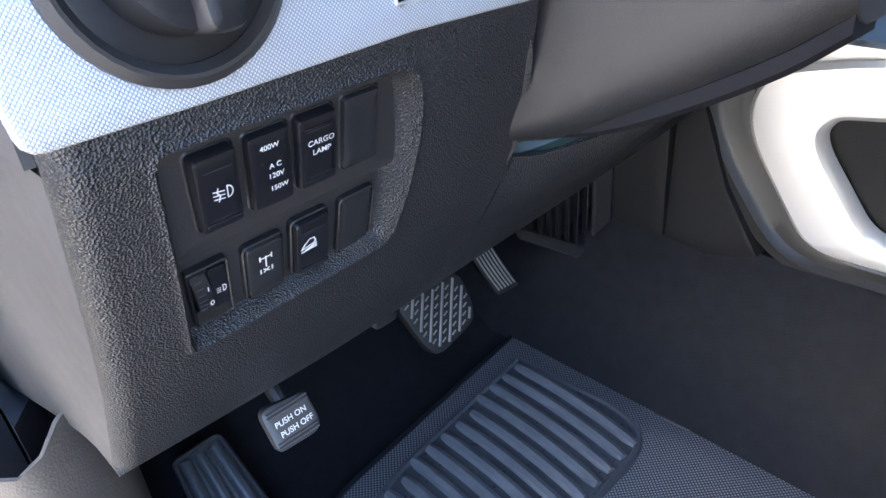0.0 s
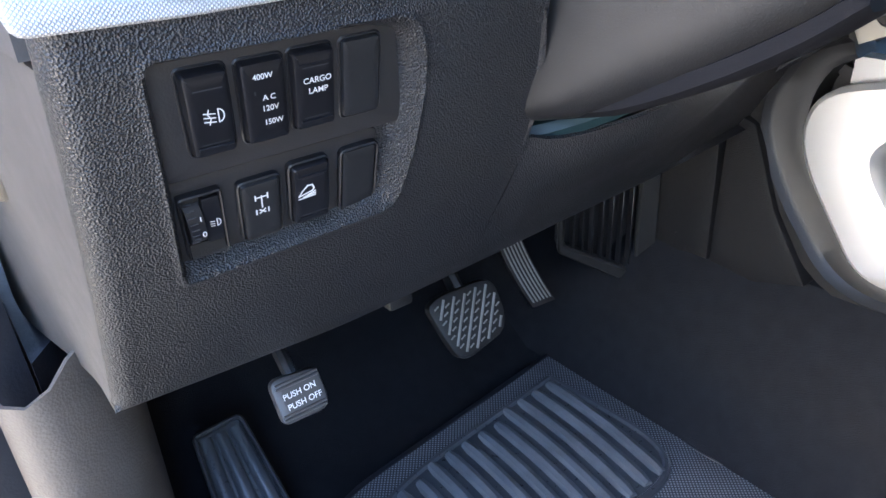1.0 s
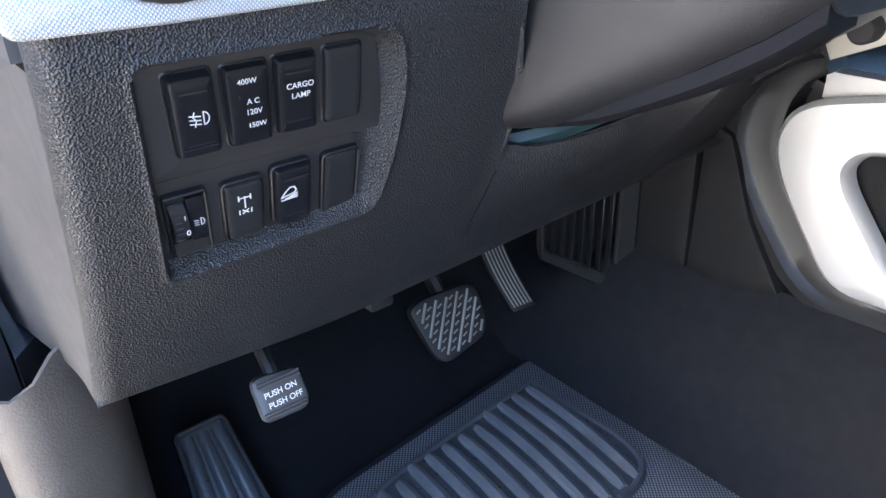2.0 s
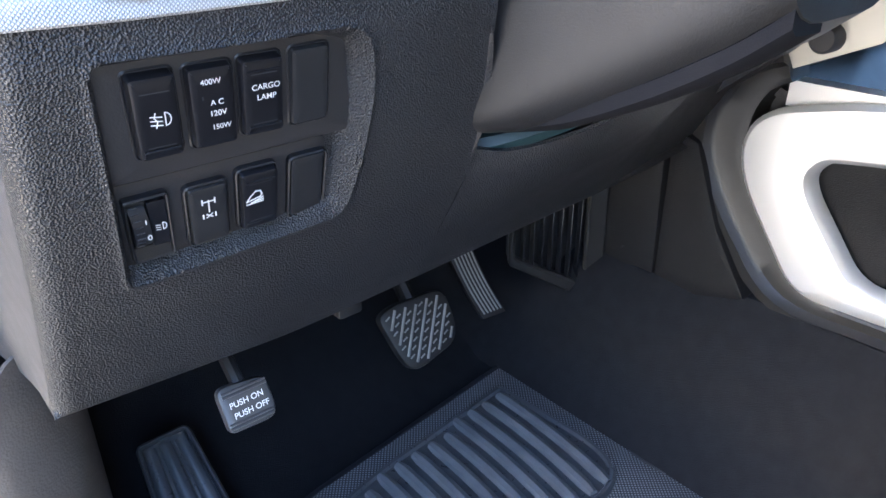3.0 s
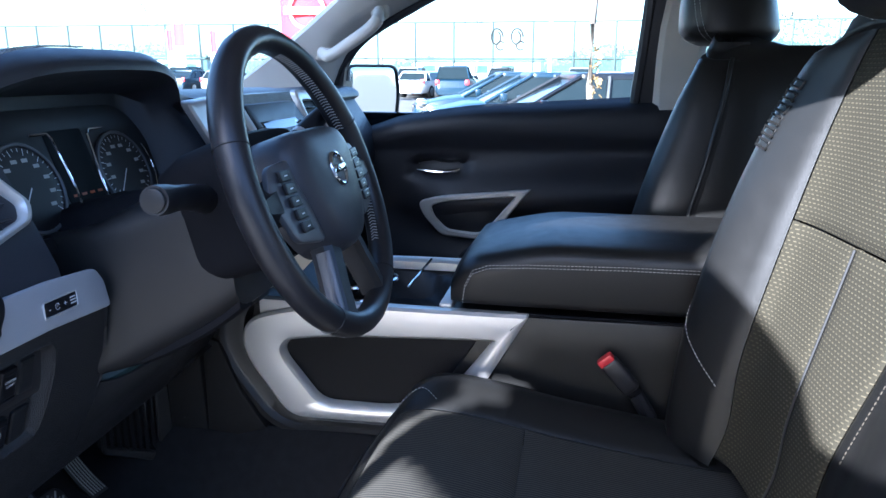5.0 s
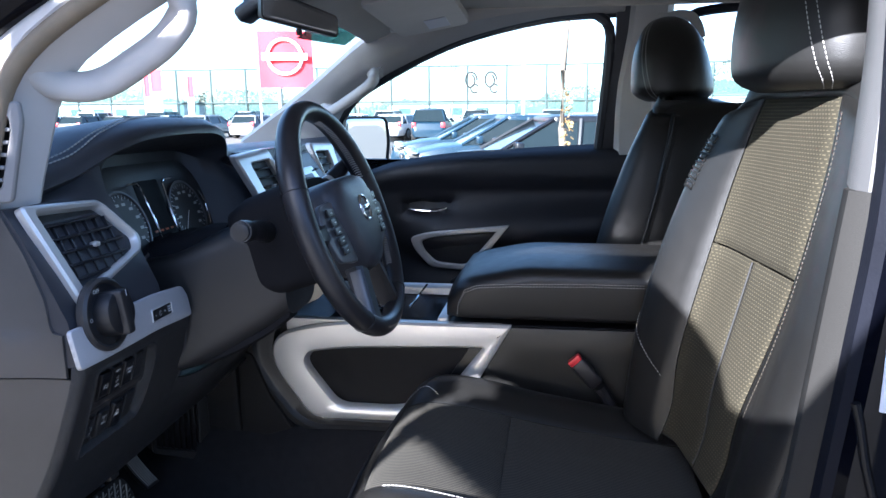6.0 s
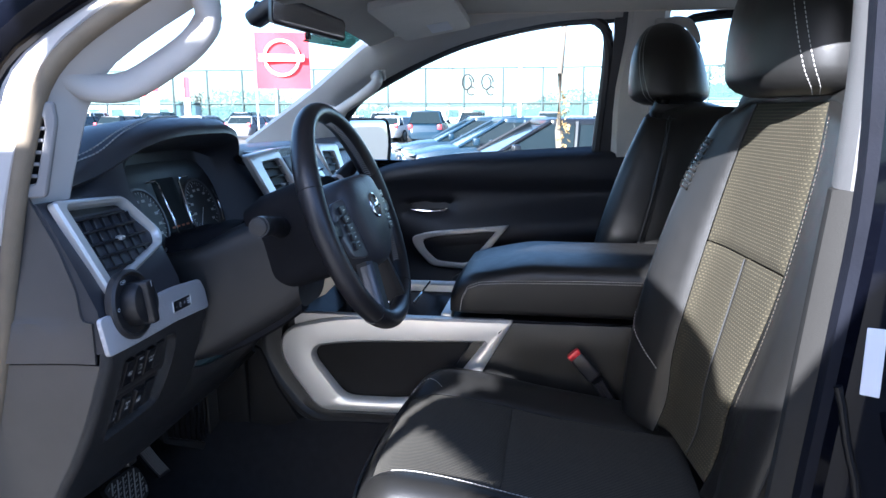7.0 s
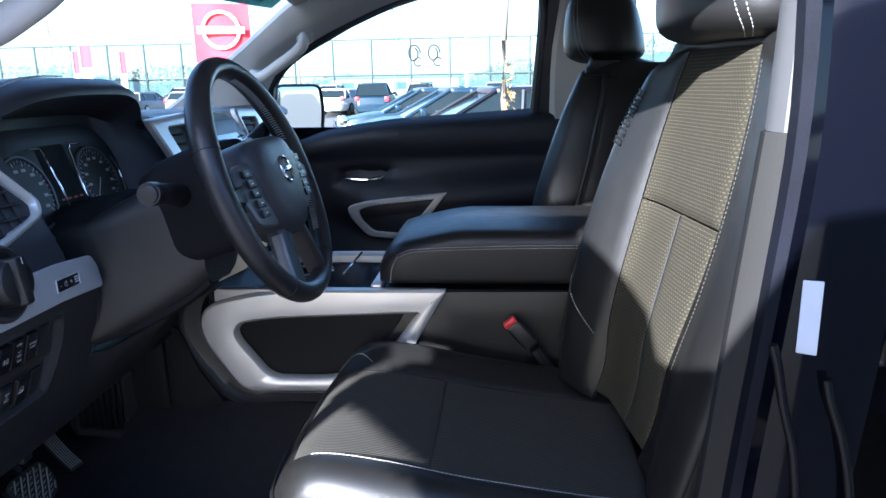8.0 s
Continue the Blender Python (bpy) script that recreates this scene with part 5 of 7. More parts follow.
for s in (-1, 1):
    pl = lambda u, v, w=0.0, s=s: con_at(u, v, w, s)
    so = [(0.258, 1.077), (-0.10, 1.075), (-0.222, 1.045), (-0.232, 0.985), (-0.150, 0.866), (0.05, 0.866), (0.16, 0.905)]
    si = [(0.203, 1.030), (-0.09, 1.017), (-0.150, 1.008), (-0.162, 0.985), (-0.095, 0.895), (0.035, 0.893), (0.125, 0.925)]
    rr = [0.006, 0.10, 0.04, 0.05, 0.03, 0.05, 0.02]
    part("side_frame", ring_plate(round_poly(so, rr, 6), round_poly(si, [0.004, 0.06, 0.012, 0.03, 0.025, 0.04, 0.01], 6), 0.014, pl, 0.005, inner_drop=0.004, crown=0.002), M["silver"], con, "broad satin silver side frame")
    part("side_pocket", plate(shrink(round_poly(si, [0.004, 0.06, 0.012, 0.03, 0.025, 0.04, 0.01], 6), -0.006), 0.002, lambda u, v, w: pl(u, v, w - 0.010), 0.001), M["pocket"], con, "dark grained pocket panel")
    line = curve_pts([(-0.196, 0, 1.077), (-0.214, 0, 1.068), (-0.226, 0, 1.052), (-0.233, 0, 1.030), (-0.234, 0, 0.997), (-0.214, 0, 0.957), (-0.188, 0, 0.920), (-0.160, 0, 0.882), (-0.130, 0, 0.866), (-0.07, 0, 0.862), (0.05, 0, 0.862), (0.30, 0, 0.86)], 60)
    base = []
    for i, p in enumerate(line):
        t = (line[min(i + 1, 59)] - line[max(i - 1, 0)]).normalized()
        n = Vector((t.z, 0, -t.x))
        wide = 1.0 - 0.48 * smooth(p.x, -0.20, -0.09) - 0.15 * smooth(p.z, 1.02, 1.05) - 0.35 * smooth(p.z, 1.05, 1.080)
        base.append([pl(p.x + n.x * d * wide, p.z + n.z * d * wide, w) for d, w in ((-0.006, -0.03), (-0.006, 0.004), (0.004, 0.007), (0.024, 0.005), (0.029, 0.008), (0.034, 0.013), (0.047, 0.011), (0.055, 0.001), (0.057, -0.04))])
    part("base_flange", loft(base), M["column"], con, "rounded black base edge")
    part("base_side", loft([[pl(x, 0.99 - 0.6 * max(0, x + 0.12) * (x < 0.05) - 0.1 * (x >= 0.05), w) for w in (-0.03, -0.012)] + [pl(x, 0.60, w) for w in (-0.012, -0.03)] for x in frange(-0.45, 0.9, 10)]), M["carpet"], con)
    part("rear_side", plate(round_poly([(0.20, 1.070), (0.10, 0.91), (0.10, 0.70), (0.95, 0.70), (0.95, 1.075)], 0.01, 4), 0.008, lambda u, v, w, s=s: Vector((u, s * (0.150 + w), v)), 0.003), M["leather"], con, "black padded side of the console box")
# the tray in front of the armrest: rim, wells and cup rings
part("top_deck", surface(lambda u, v: (-0.255 + 0.39 * u, -0.150 + 0.30 * v, 1.052 - 0.05 * smooth(math.sin(math.pi * u) * math.sin(math.pi * v), 0.15, 0.35) + 0.02 * smooth(u, 0.2, 0.0)), frange(0, 1, 26), frange(0, 1, 22), 0.01), M["plain_black"], con, "glossy black open tray")
for s in (-1, 1):
    part("deck_rail", loft([[(x, s * y, z) for y, z in ((0.138, 1.055), (0.140, 1.070), (0.148, 1.0755), (0.166, 1.0745), (0.166, 1.05))] for x in frange(-0.20, 0.236, 8)]), M["silver"], con)
part("deck_bar", rbox((0.118, 0, 1.066), (0.022, 0.29, 0.030), 0.004, 2), M["silver"], con, "silver cross bar in front of the armrest")
part("deck_bar", rbox((0.035, 0.04, 1.078), (0.006, 0.20, 0.006), 0.002, 1), M["chrome"], con)
for y in (-0.055, 0.055):
    for x in (-0.06,):
        part("cup_ring", tube([(x + 0.042 * math.cos(2 * math.pi * k / 28), y + 0.042 * math.sin(2 * math.pi * k / 28), 1.056) for k in range(28)], 0.005, 8, loop=True), M["chrome"], con, "chrome cup holder ring")
# gear lever gate area
part("front_bin", loft([[(x, y, z) for y, z in ((-0.14, 1.0), (-0.14, 1.085 - 0.06 * k), (0.14, 1.085 - 0.06 * k), (0.14, 1.0))] for k, x in ((0, -0.225), (1, -0.17))]), M["plain_black"], con)
arm_rings = []
for t in frange(0, 1, 22):
    x = 0.128 + 0.50 * t
    e = math.sqrt(max(0.0, 1 - (1 - min(t / 0.09, 1)) ** 2))
    zt_ = 1.088 + (0.082 + 0.026 * smooth(t, 0, 0.35)) * (0.55 + 0.45 * e)
    hw = 0.150 + 0.012 * e
    arm_rings.append([(x, p.x, p.y) for p in round_poly([(-hw, 1.086), (hw, 1.086), (hw + 0.004, zt_ - 0.012), (hw * 0.5, zt_), (-hw * 0.5, zt_), (-hw - 0.004, zt_ - 0.012)], [0.012, 0.012, 0.03, 0.05, 0.05, 0.03], 5)])
ar = part("armrest", loft(arm_rings), M["leather"], con, "padded black leatherette armrest lid")
bm = bmesh.new()
for dz in (0.0, 0.005):
    stitches([(x, -0.1665, z - dz) for x, z in ((0.15, 1.095), (0.153, 1.12), (0.165, 1.145), (0.19, 1.155), (0.25, 1.159), (0.40, 1.163), (0.60, 1.164))], 0.004, 0.0018, 0.00055, bm=bm)
part("stitching", bm, M["thread"], ar, "pale double seam")
part("box_body", loft([[(x, y, z) for y, z in ((-0.138, 0.62), (-0.138, 1.07), (0.138, 1.07), (0.138, 0.62))] for x in (0.12, 0.95)]), M["plain_black"], con)


# ---- seats ----
LU = [0.0, 0.5, 0.62, 0.72, 0.82, 0.92, 1.0, 1.1, 1.3, 1.5]


def build_seat(name, cy, m, dx, label, detailed):
    """A bucket seat. m: +1 where the console is towards +y. dx: how far it is slid back."""
    seat = thing(name, label, "seat", "front seats")

    def back(u, v):
        if detailed and u < 0:
            u += 0.15 * (1 - smooth(v, 0.08, 0.58)) * min(1.0, -u / 0.46) * (1 - smooth(-u, 0.60, 1.25))
        a, s = abs(u), (1 if u >= 0 else -1)
        z = 0.925 + 0.595 * v
        xc = spline(z, [0.925, 1.13, 1.28, 1.41, 1.50, 1.53], [0.540, 0.588, 0.622, 0.648, 0.664, 0.675])
        bf_ = spline(v, [0, 0.25, 0.5, 0.75, 0.95, 1.0], [0.75, 1.0, 1.0, 0.75, 0.32, 0.25])
        wf = spline(v, [0, 0.3, 0.65, 0.85, 0.95, 1.0], [0.93, 0.99, 1.0, 0.93, 0.82, 0.72])
        l = spline(a, LU, [0, 0.124, 0.150, 0.176, 0.204, 0.232, 0.249, 0.257, 0.254, 0.225])
        f = spline(a, LU, [0, 0.004, 0.026, 0.052, 0.068, 0.062, 0.042, 0.005, -0.055, -0.10])
        if f > 0:
            f *= bf_ * (1.0 if u > 0 else 0.30)
        f -= 0.012 * math.exp(-((v - 0.1) / 0.1) ** 2) * (a < 0.6)
        return Vector((dx + xc - f - 0.12 * s * l, cy + m * s * l * wf, z + 0.25 * f * (f > 0) - 0.03 * smooth(v, 0.9, 1.0) * smooth(a, 0.5, 1.0)))

    def cush(u, v):
        a, s = abs(u), (1 if u >= 0 else -1)
        VK = [0, 0.2, 0.45, 0.60, 0.72, 0.80, 0.86, 0.92, 1.0]
        x = spline(v, VK, [0.580, 0.46, 0.31, 0.20, 0.112, 0.066, 0.042, 0.032, 0.050])
        z = spline(v, VK, [0.905, 0.915, 0.935, 0.955, 0.962, 0.950, 0.920, 0.880, 0.79])
        l = spline(a, LU, [0, 0.135, 0.168, 0.190, 0.214, 0.238, 0.254, 0.262, 0.262, 0.25])
        f = spline(a, LU, [0, 0.002, 0.012, 0.024, 0.032, 0.026, 0.008, -0.024, -0.10, -0.16])
        f *= spline(v, [0, 0.4, 0.7, 0.85, 1.0], [0.9, 1.0, 1.0, 0.6, 0.3]) if f > 0 else 1.0
        nose = smooth(v, 0.55, 0.9)
        return Vector((dx + x + 0.050 * nose * (l / 0.262) ** 3, cy + m * s * l * (1 - 0.03 * nose), z + f))

    so_ = 1.0 if (back(0.1, 0.5) - back(0.0, 0.5)).cross(back(0, 0.6) - back(0, 0.5)).x < 0 else -1.0
    sc_ = 1.0 if (cush(0.1, 0.3) - cush(0.0, 0.3)).cross(cush(0, 0.4) - cush(0, 0.3)).z > 0 else -1.0
    pillow_ = lambda f, *a, **k: pillow(f, *a, side=so_ if f is back else sc_, **k)
    part("cushion_panel", pillow_(cush, -0.56, 0.56, 0.02, 0.512, 18, 18, 0.004, 0.07, 0.03, 0.001), M["rib"], seat, "ribbed black seat cloth", sharp=80)
    part("cushion_panel", pillow_(cush, -0.56, 0.56, 0.513, 0.803, 18, 14, 0.004, 0.09, 0.03, 0.002), M["rib"], seat, "ribbed black seat cloth", sharp=80)
    part("cushion_nose", pillow_(cush, -1.0, 1.0, 0.805, 1.0, 36, 12, 0.004, 0.15, 0.03, 0.0), M["leather"], seat, sharp=80)
    for s in (-1, 1):
        a, b = (0.565, 1.45) if s > 0 else (-1.45, -0.565)
        part("cushion_bolster", pillow_(cush, a, b, 0.0, 0.87, 18, 36, 0.004, 0.06, 0.02, 0.0), M["leather"], seat, "black leatherette side bolster", sharp=80)
    part("cushion_base", loft([[(dx + x, cy + y, z) for x, z in ((0.12, 0.885), (0.10, 0.76), (0.56, 0.76), (0.60, 0.885))] for y in frange(-0.235, 0.235, 4)]), M["plain_black"], seat)
    part("seat_rail", loft([[(dx + x, cy + y, z) for x, z in ((0.14, 0.78), (0.14, 0.655), (0.62, 0.655), (0.60, 0.78))] for y in frange(-0.20, 0.20, 3)]), M["steel"], seat)
    fab = M["fabric"]
    part("back_panel_upper", pillow_(back, -0.46, 0.575, 0.582, 0.967, 20, 22, 0.005, 0.07, 0.03, 0.003), fab, seat, "knit cloth with pale dashes", sharp=80)
    part("back_panel_lower", pillow_(back, -0.46, 0.046, 0.03, 0.578, 14, 22, 0.0035, 0.08, 0.03, 0.003), fab, seat, "knit cloth with pale dashes", sharp=80)
    part("back_panel_lower", pillow_(back, 0.054, 0.575, 0.03, 0.578, 14, 22, 0.0035, 0.08, 0.03, 0.003), fab, seat, "knit cloth with pale dashes", sharp=80)
    for s in (-1, 1):
        a, b = (0.58, 1.48) if s > 0 else (-1.48, -0.465)
        part("back_bolster", pillow_(back, a, b, 0.0, 0.975, 22, 34, 0.004, 0.06, 0.02, 0.0), M["leather"], seat, "black leatherette side bolster", sharp=80)
    part("back_top", pillow_(back, -1.3, 1.3, 0.967, 1.03, 36, 8, 0.004, 0.3, 0.03, 0.0), M["leather"], seat, sharp=80)
    part("seam", tube([back(0.05, v) + Vector((0.0012, 0, 0)) for v in frange(0.04, 0.575, 30)], 0.0016, 6), M["pedal_groove"], seat)
    shell = []
    for v in frange(0, 1.02, 14):
        ring_ = [back(u, v) + Vector((0.035, 0, 0)) for u in frange(-1.40, 1.40, 13)]
        z = ring_[0].z
        rear = [Vector((ring_[0].x + 0.085 - 0.03 * v, cy + m * y, z)) for y in frange(0.20, -0.20, 5)]
        shell.append([p for p in ring_] + rear)
    part("back_shell", loft(shell), M["leather"], seat, "black seat back shell", sharp=60)
    # threads
    up_ = lambda f, u, v, d: f(u, v) + (f(u + 1e-3, v) - f(u - 1e-3, v)).cross(f(u, v + 1e-3) - f(u, v - 1e-3)).normalized() * d * 1.0
    for u in (-0.555,):
        vs_ = frange(0.26, 0.94, 60) if u < 0 else frange(0.26, 0.95, 60)
        part("stitching", stitches([up_(back, u, v, 0.0008 * so_) for v in vs_], 0.0040, 0.0022, 0.0007), M["thread_dark"], seat, "brown outer seam")
    arc2 = [up_(back, 1.0 - 0.37 * t ** 1.5, 0.40 - 0.22 * t, 0.001 * so_) for t in frange(0, 1, 20)]
    part("stitching", stitches(arc2, 0.0040, 0.0022, 0.00065), M["thread"], seat, "pale grey seam")
    part("stitching", stitches([up_(cush, -0.70, v, 0.001 * sc_) for v in frange(0.05, 0.74, 60)], 0.005, 0.001, 0.0008), M["thread"], seat, "pale grey seam")
    part("stitching", stitches([up_(cush, 0.62 + 0.10 * math.sin(t * math.pi), 0.70 + 0.12 * t, 0.001 * sc_) for t in frange(0, 1, 20)], 0.0040, 0.0022, 0.00065), M["thread"], seat, "pale grey seam")
    for du in (0.0, 0.06):
        part("piping", tube([up_(back, -1.10 - du, v, 0.001 * so_) for v in frange(0.02, 0.93, 40)], 0.0024, 6), M["pedal_groove"], seat, "dark piping along the outer bolster")
    part("piping", tube([up_(cush, u, 0.872, 0.002 * sc_) for u in frange(-1.2, 1.0, 60)], 0.003, 6), M["leather"], seat)
    if not detailed:
        side_ = []
        for v in frange(0.10, 0.93, 40):
            a = back(1.40, v) + Vector((0.035, 0, 0))
            b = Vector((back(-1.40, v).x + 0.120 - 0.03 * v, cy + m * 0.20, a.z))
            side_.append(a.lerp(b, 0.35 + 0.60 * smooth(v, 0.62, 0.93)) + Vector((0, m * 0.0012, 0)))
        part("stitching", stitches(side_, 0.0042, 0.0016, 0.0007), M["thread"], seat, "pale grey seam")
        part("piping", tube([up_(back, 1.22, v, 0.001 * so_) for v in frange(0.05, 0.95, 40)], 0.0045, 8), M["leather"], seat, "raised rolled edge")
    # raised name along the inner bolster
    for k in range(6 if detailed else 0):
        v0 = 0.700 + 0.027 * k
        q = [up_(back, u, v, 0.002 * so_) for u, v in ((0.775, v0), (0.865, v0 + 0.006), (0.865, v0 + 0.022), (0.775, v0 + 0.016))]
        part("raised_bar", tube(q, 0.0020, 5, loop=True), M["leather"], seat)
    # head restraint
    hr = []
    for t in frange(0, 1, 21):
        z = 1.508 + 0.208 * (t - 0.10 * math.sin(2 * math.pi * t) / math.pi)
        hx = 0.077 * spline(t, [0, 0.06, 0.16, 0.5, 0.75, 0.9, 0.97, 1.0], [0.62, 0.86, 1.0, 0.94, 0.72, 0.48, 0.28, 0.10])
        hy = 0.138 * spline(t, [0, 0.06, 0.16, 0.5, 0.72, 0.88, 0.96, 1.0], [0.72, 0.92, 1.0, 0.96, 0.80, 0.54, 0.34, 0.14])
        xc = dx + 0.684 - 0.012 * t
        if not detailed:
            hx *= 1.22 - 0.10 * t
            xc += 0.016 - 0.010 * t
        ring_ = []
        for k in range(32):
            a = 2 * math.pi * k / 32
            cs, sn = math.cos(a), math.sin(a)
            ring_.append(Vector((xc + hx * math.copysign(abs(cs) ** 0.75, cs) - 0.018 * math.cos(sn * 1.3) * (cs < 0), cy + hy * math.copysign(abs(sn) ** 0.72, sn), z)) - Vector((0.14 * m * hy * math.copysign(abs(sn) ** 0.72, sn), 0, 0)))
        hr.append(ring_)
    head = part("head_restraint", loft(hr), M["leather"], seat, "rounded black leatherette head restraint", sharp=80)
    bm = bmesh.new()
    for k1 in (18.7, 19.4, 10.6, 11.3):
        line = []
        for i_, r_ in enumerate(hr):
            k0 = k1 + (2.6 * (1 - i_ / 20) if k1 > 16 else 0)
            a, b = r_[int(k0)], r_[int(k0) + 1]
            p = a + (b - a) * (k0 - int(k0))
            line.append(p + (p - Vector((dx + 0.66, cy, p.z))).normalized() * 0.0012)
        part("stitching", stitches(line, 0.0042, 0.0020, 0.0007), M["thread"], head)
    for y in (-0.06, 0.06):
        part("post", tube([(dx + 0.702, cy + y, 1.44), (dx + 0.700, cy + y, 1.54)], 0.0060, 10), M["chrome"], seat, "chrome head restraint post")
    part("release", rbox((dx + 0.69, cy + m * 0.17, 0.915), (0.03, 0.02, 0.02), 0.005, 2), M["plain_black"], seat)
    return seat


build_seat("driver_seat", -0.446, 1, 0.0, "black seat with knit cloth insert, leatherette bolsters and pale seams", True)
build_seat("passenger_seat", 0.45, -1, -0.065, "black passenger seat of cloth and leatherette with pale seams", False)

bk = thing("belt_buckle", "black seat belt buckle with a red release button", "belt buckle")
R_b = Matrix.Rotation(radians(48), 3, "Y")
part("housing", rbox((0.401, -0.190, 0.997), (0.062, 0.020, 0.030), 0.007, 3, R_b), M["plain_black"], bk)
part("button", rbox((0.378, -0.192, 1.022), (0.012, 0.018, 0.026), 0.003, 2, R_b), M["red"], bk, "red release button")
part("stem", tube([(0.425, -0.19, 0.97), (0.45, -0.187, 0.93), (0.48, -0.185, 0.86)], 0.012, 8), M["plain_black"], bk)


# ---- passenger door ----
door = thing("passenger_door", "black truck door panel with a silver pull frame, closed", "door")


def belt_z(x):
    return spline(x, [-0.55, -0.30, -0.19, 0.0, 0.2, 0.5, 0.6], [1.255, 1.275, 1.308, 1.338, 1.352, 1.370, 1.375])


def door_pt(x, v):
    z = 0.70 + (belt_z(x) - 0.70) * v
    y = 0.815 - 0.020 * smooth(z, 1.22, 1.30) * (1 - smooth(v, 0.96, 1.0)) + 0.02 * smooth(v, 0.965, 1.0)
    y -= 0.060 * math.exp(-((z - (1.075 + 0.09 * (x + 0.1))) / 0.07) ** 2) * smooth(x, -0.22, -0.02)
    y -= 0.045 * (1 - smooth(z, 0.88, 1.05))
    e = ((x + 0.078) / 0.088) ** 4 + ((z - 1.176) / 0.036) ** 4
    y += 0.020 * (1 - smooth(e, 0.6, 1.1))
    return Vector((x, y, z))


part("panel", surface(door_pt, frange(-0.55, 0.56, 60), frange(0, 1, 60), -0.02), M["door_skin"], door, "black moulded door panel", sharp=70)
dr = lambda u, v, w=0.0: Vector((u, 0.738 + 0.024 * smooth(u, 0.0, -0.15) - w, v))
do = [(0.192, 1.133), (-0.06, 1.108), (-0.135, 1.085), (-0.118, 1.045), (-0.065, 0.992), (0.05, 0.985), (0.085, 0.996)]
di = [(0.150, 1.112), (-0.05, 1.092), (-0.095, 1.075), (-0.085, 1.045), (-0.045, 1.010), (0.045, 1.003), (0.068, 1.012)]
part("pull_frame", ring_plate(round_poly(do, [0.004, 0.05, 0.02, 0.02, 0.02, 0.03, 0.01], 5), round_poly(di, [0.004, 0.04, 0.012, 0.015, 0.015, 0.02, 0.008], 5), 0.012, dr, 0.004), M["silver"], door, "satin silver pull frame")
part("pull_pocket", plate(round_poly(di, 0.01, 5), 0.002, lambda u, v, w: dr(u, v, w - 0.004), 0.001), M["plain_black"], door)
cup = round_poly([(-0.160, 1.140), (0.002, 1.143), (0.006, 1.210), (-0.152, 1.208)], 0.02, 5)
def seam_line(name, knots):
    """A narrow raised crease that follows the moulded panel."""
    pts = []
    for x, _, z in curve_pts([(x, 0, z) for x, z in knots], 24):
        p = door_pt(x, (z - 0.70) / (belt_z(x) - 0.70))
        pts.append(p + Vector((0, -0.0015, 0)))
    return part(name, tube(pts, 0.0028, 6), M["plain_black"], door)


seam_line("panel_crease", [(-0.330, 1.150), (-0.270, 1.190), (-0.214, 1.226), (-0.118, 1.270), (0.0, 1.293), (0.144, 1.311), (0.431, 1.333)])
seam_line("panel_crease", [(0.060, 1.185), (0.093, 1.205), (0.141, 1.231), (0.25, 1.246), (0.395, 1.258)])
seam_line("panel_crease", [(0.395, 1.258), (0.402, 1.225), (0.404, 1.190)])
seam_line("armrest_crease", [(0.145, 1.138), (0.20, 1.146), (0.30, 1.158), (0.43, 1.168)])
part("handle_cup", ring_plate(cup, shrink(cup, 0.006), 0.006, lambda u, v, w: Vector((u, 0.822 - w, v)), 0.002), M["plain_black"], door)
part("handle", tube(curve_pts([(-0.145, 0.800, 1.170), (-0.08, 0.790, 1.166), (-0.03, 0.793, 1.170), (-0.018, 0.795, 1.176)], 12), [0.003, 0.004, 0.0045, 0.005, 0.005, 0.005, 0.005, 0.005, 0.005, 0.006, 0.006, 0.004], 8), M["chrome"], door, "chrome inside handle")
part("pull_slot", rbox((0.36, 0.782, 1.095), (0.20, 0.01, 0.012), 0.003, 2, Matrix.Rotation(radians(-4), 3, "Y")), M["plain_black"], door)
# window frame
WIN = [(-0.43, 1.265), (-0.40, 1.38), (-0.365, 1.47), (-0.30, 1.54), (-0.14, 1.628), (0.01, 1.697), (0.18, 1.748), (0.33, 1.770), (0.43, 1.768), (0.475, 1.735), (0.482, 1.66), (0.462, 1.37)]
wy = lambda z: 0.80 - 0.16 * max(0.0, z - 1.36)
part("window_frame", tube(curve_pts([(x, wy(z) + 0.01, z) for x, z in WIN], 60), 0.016, 8), M["seal"], door, "black window frame and seal")
part("rear_frame", loft([[(x0, wy(z) - 0.0, z), (x0 + 0.085, wy(z), z), (x0 + 0.085, wy(z) + 0.04, z), (x0, wy(z) + 0.04, z)] for z in frange(1.36, 1.80, 6) for x0 in [0.468 + 0.03 * smooth(z, 1.36, 1.7)]]), M["seal"], door)
part("mirror_post", loft([[(x, wy(z) + d, z) for x, d in ((-0.405 + 0.20 * (z - 1.27), 0), (-0.392 + 0.20 * (z - 1.27), 0), (-0.392 + 0.20 * (z - 1.27), 0.02), (-0.405 + 0.2 * (z - 1.27), 0.02))] for z in frange(1.25, 1.50, 6)]), M["seal"], door)
gl = part("window_pane", surface(lambda u, v: (-0.44 + 0.92 * u, wy(1.24 + 0.54 * v) + 0.015, 1.24 + 0.54 * v), frange(0, 1, 6), frange(0, 1, 8), 0.004), M["glass"], door, "clear side window")
gl.visible_shadow = False
part("outer_skin", surface(lambda u, v: (-0.60 + 1.2 * u, 0.93 - 0.06 * v * v, 0.55 + 0.78 * v), frange(0, 1, 10), frange(0, 1, 10), 0.01), M["paint"], door, "glossy black outer skin")
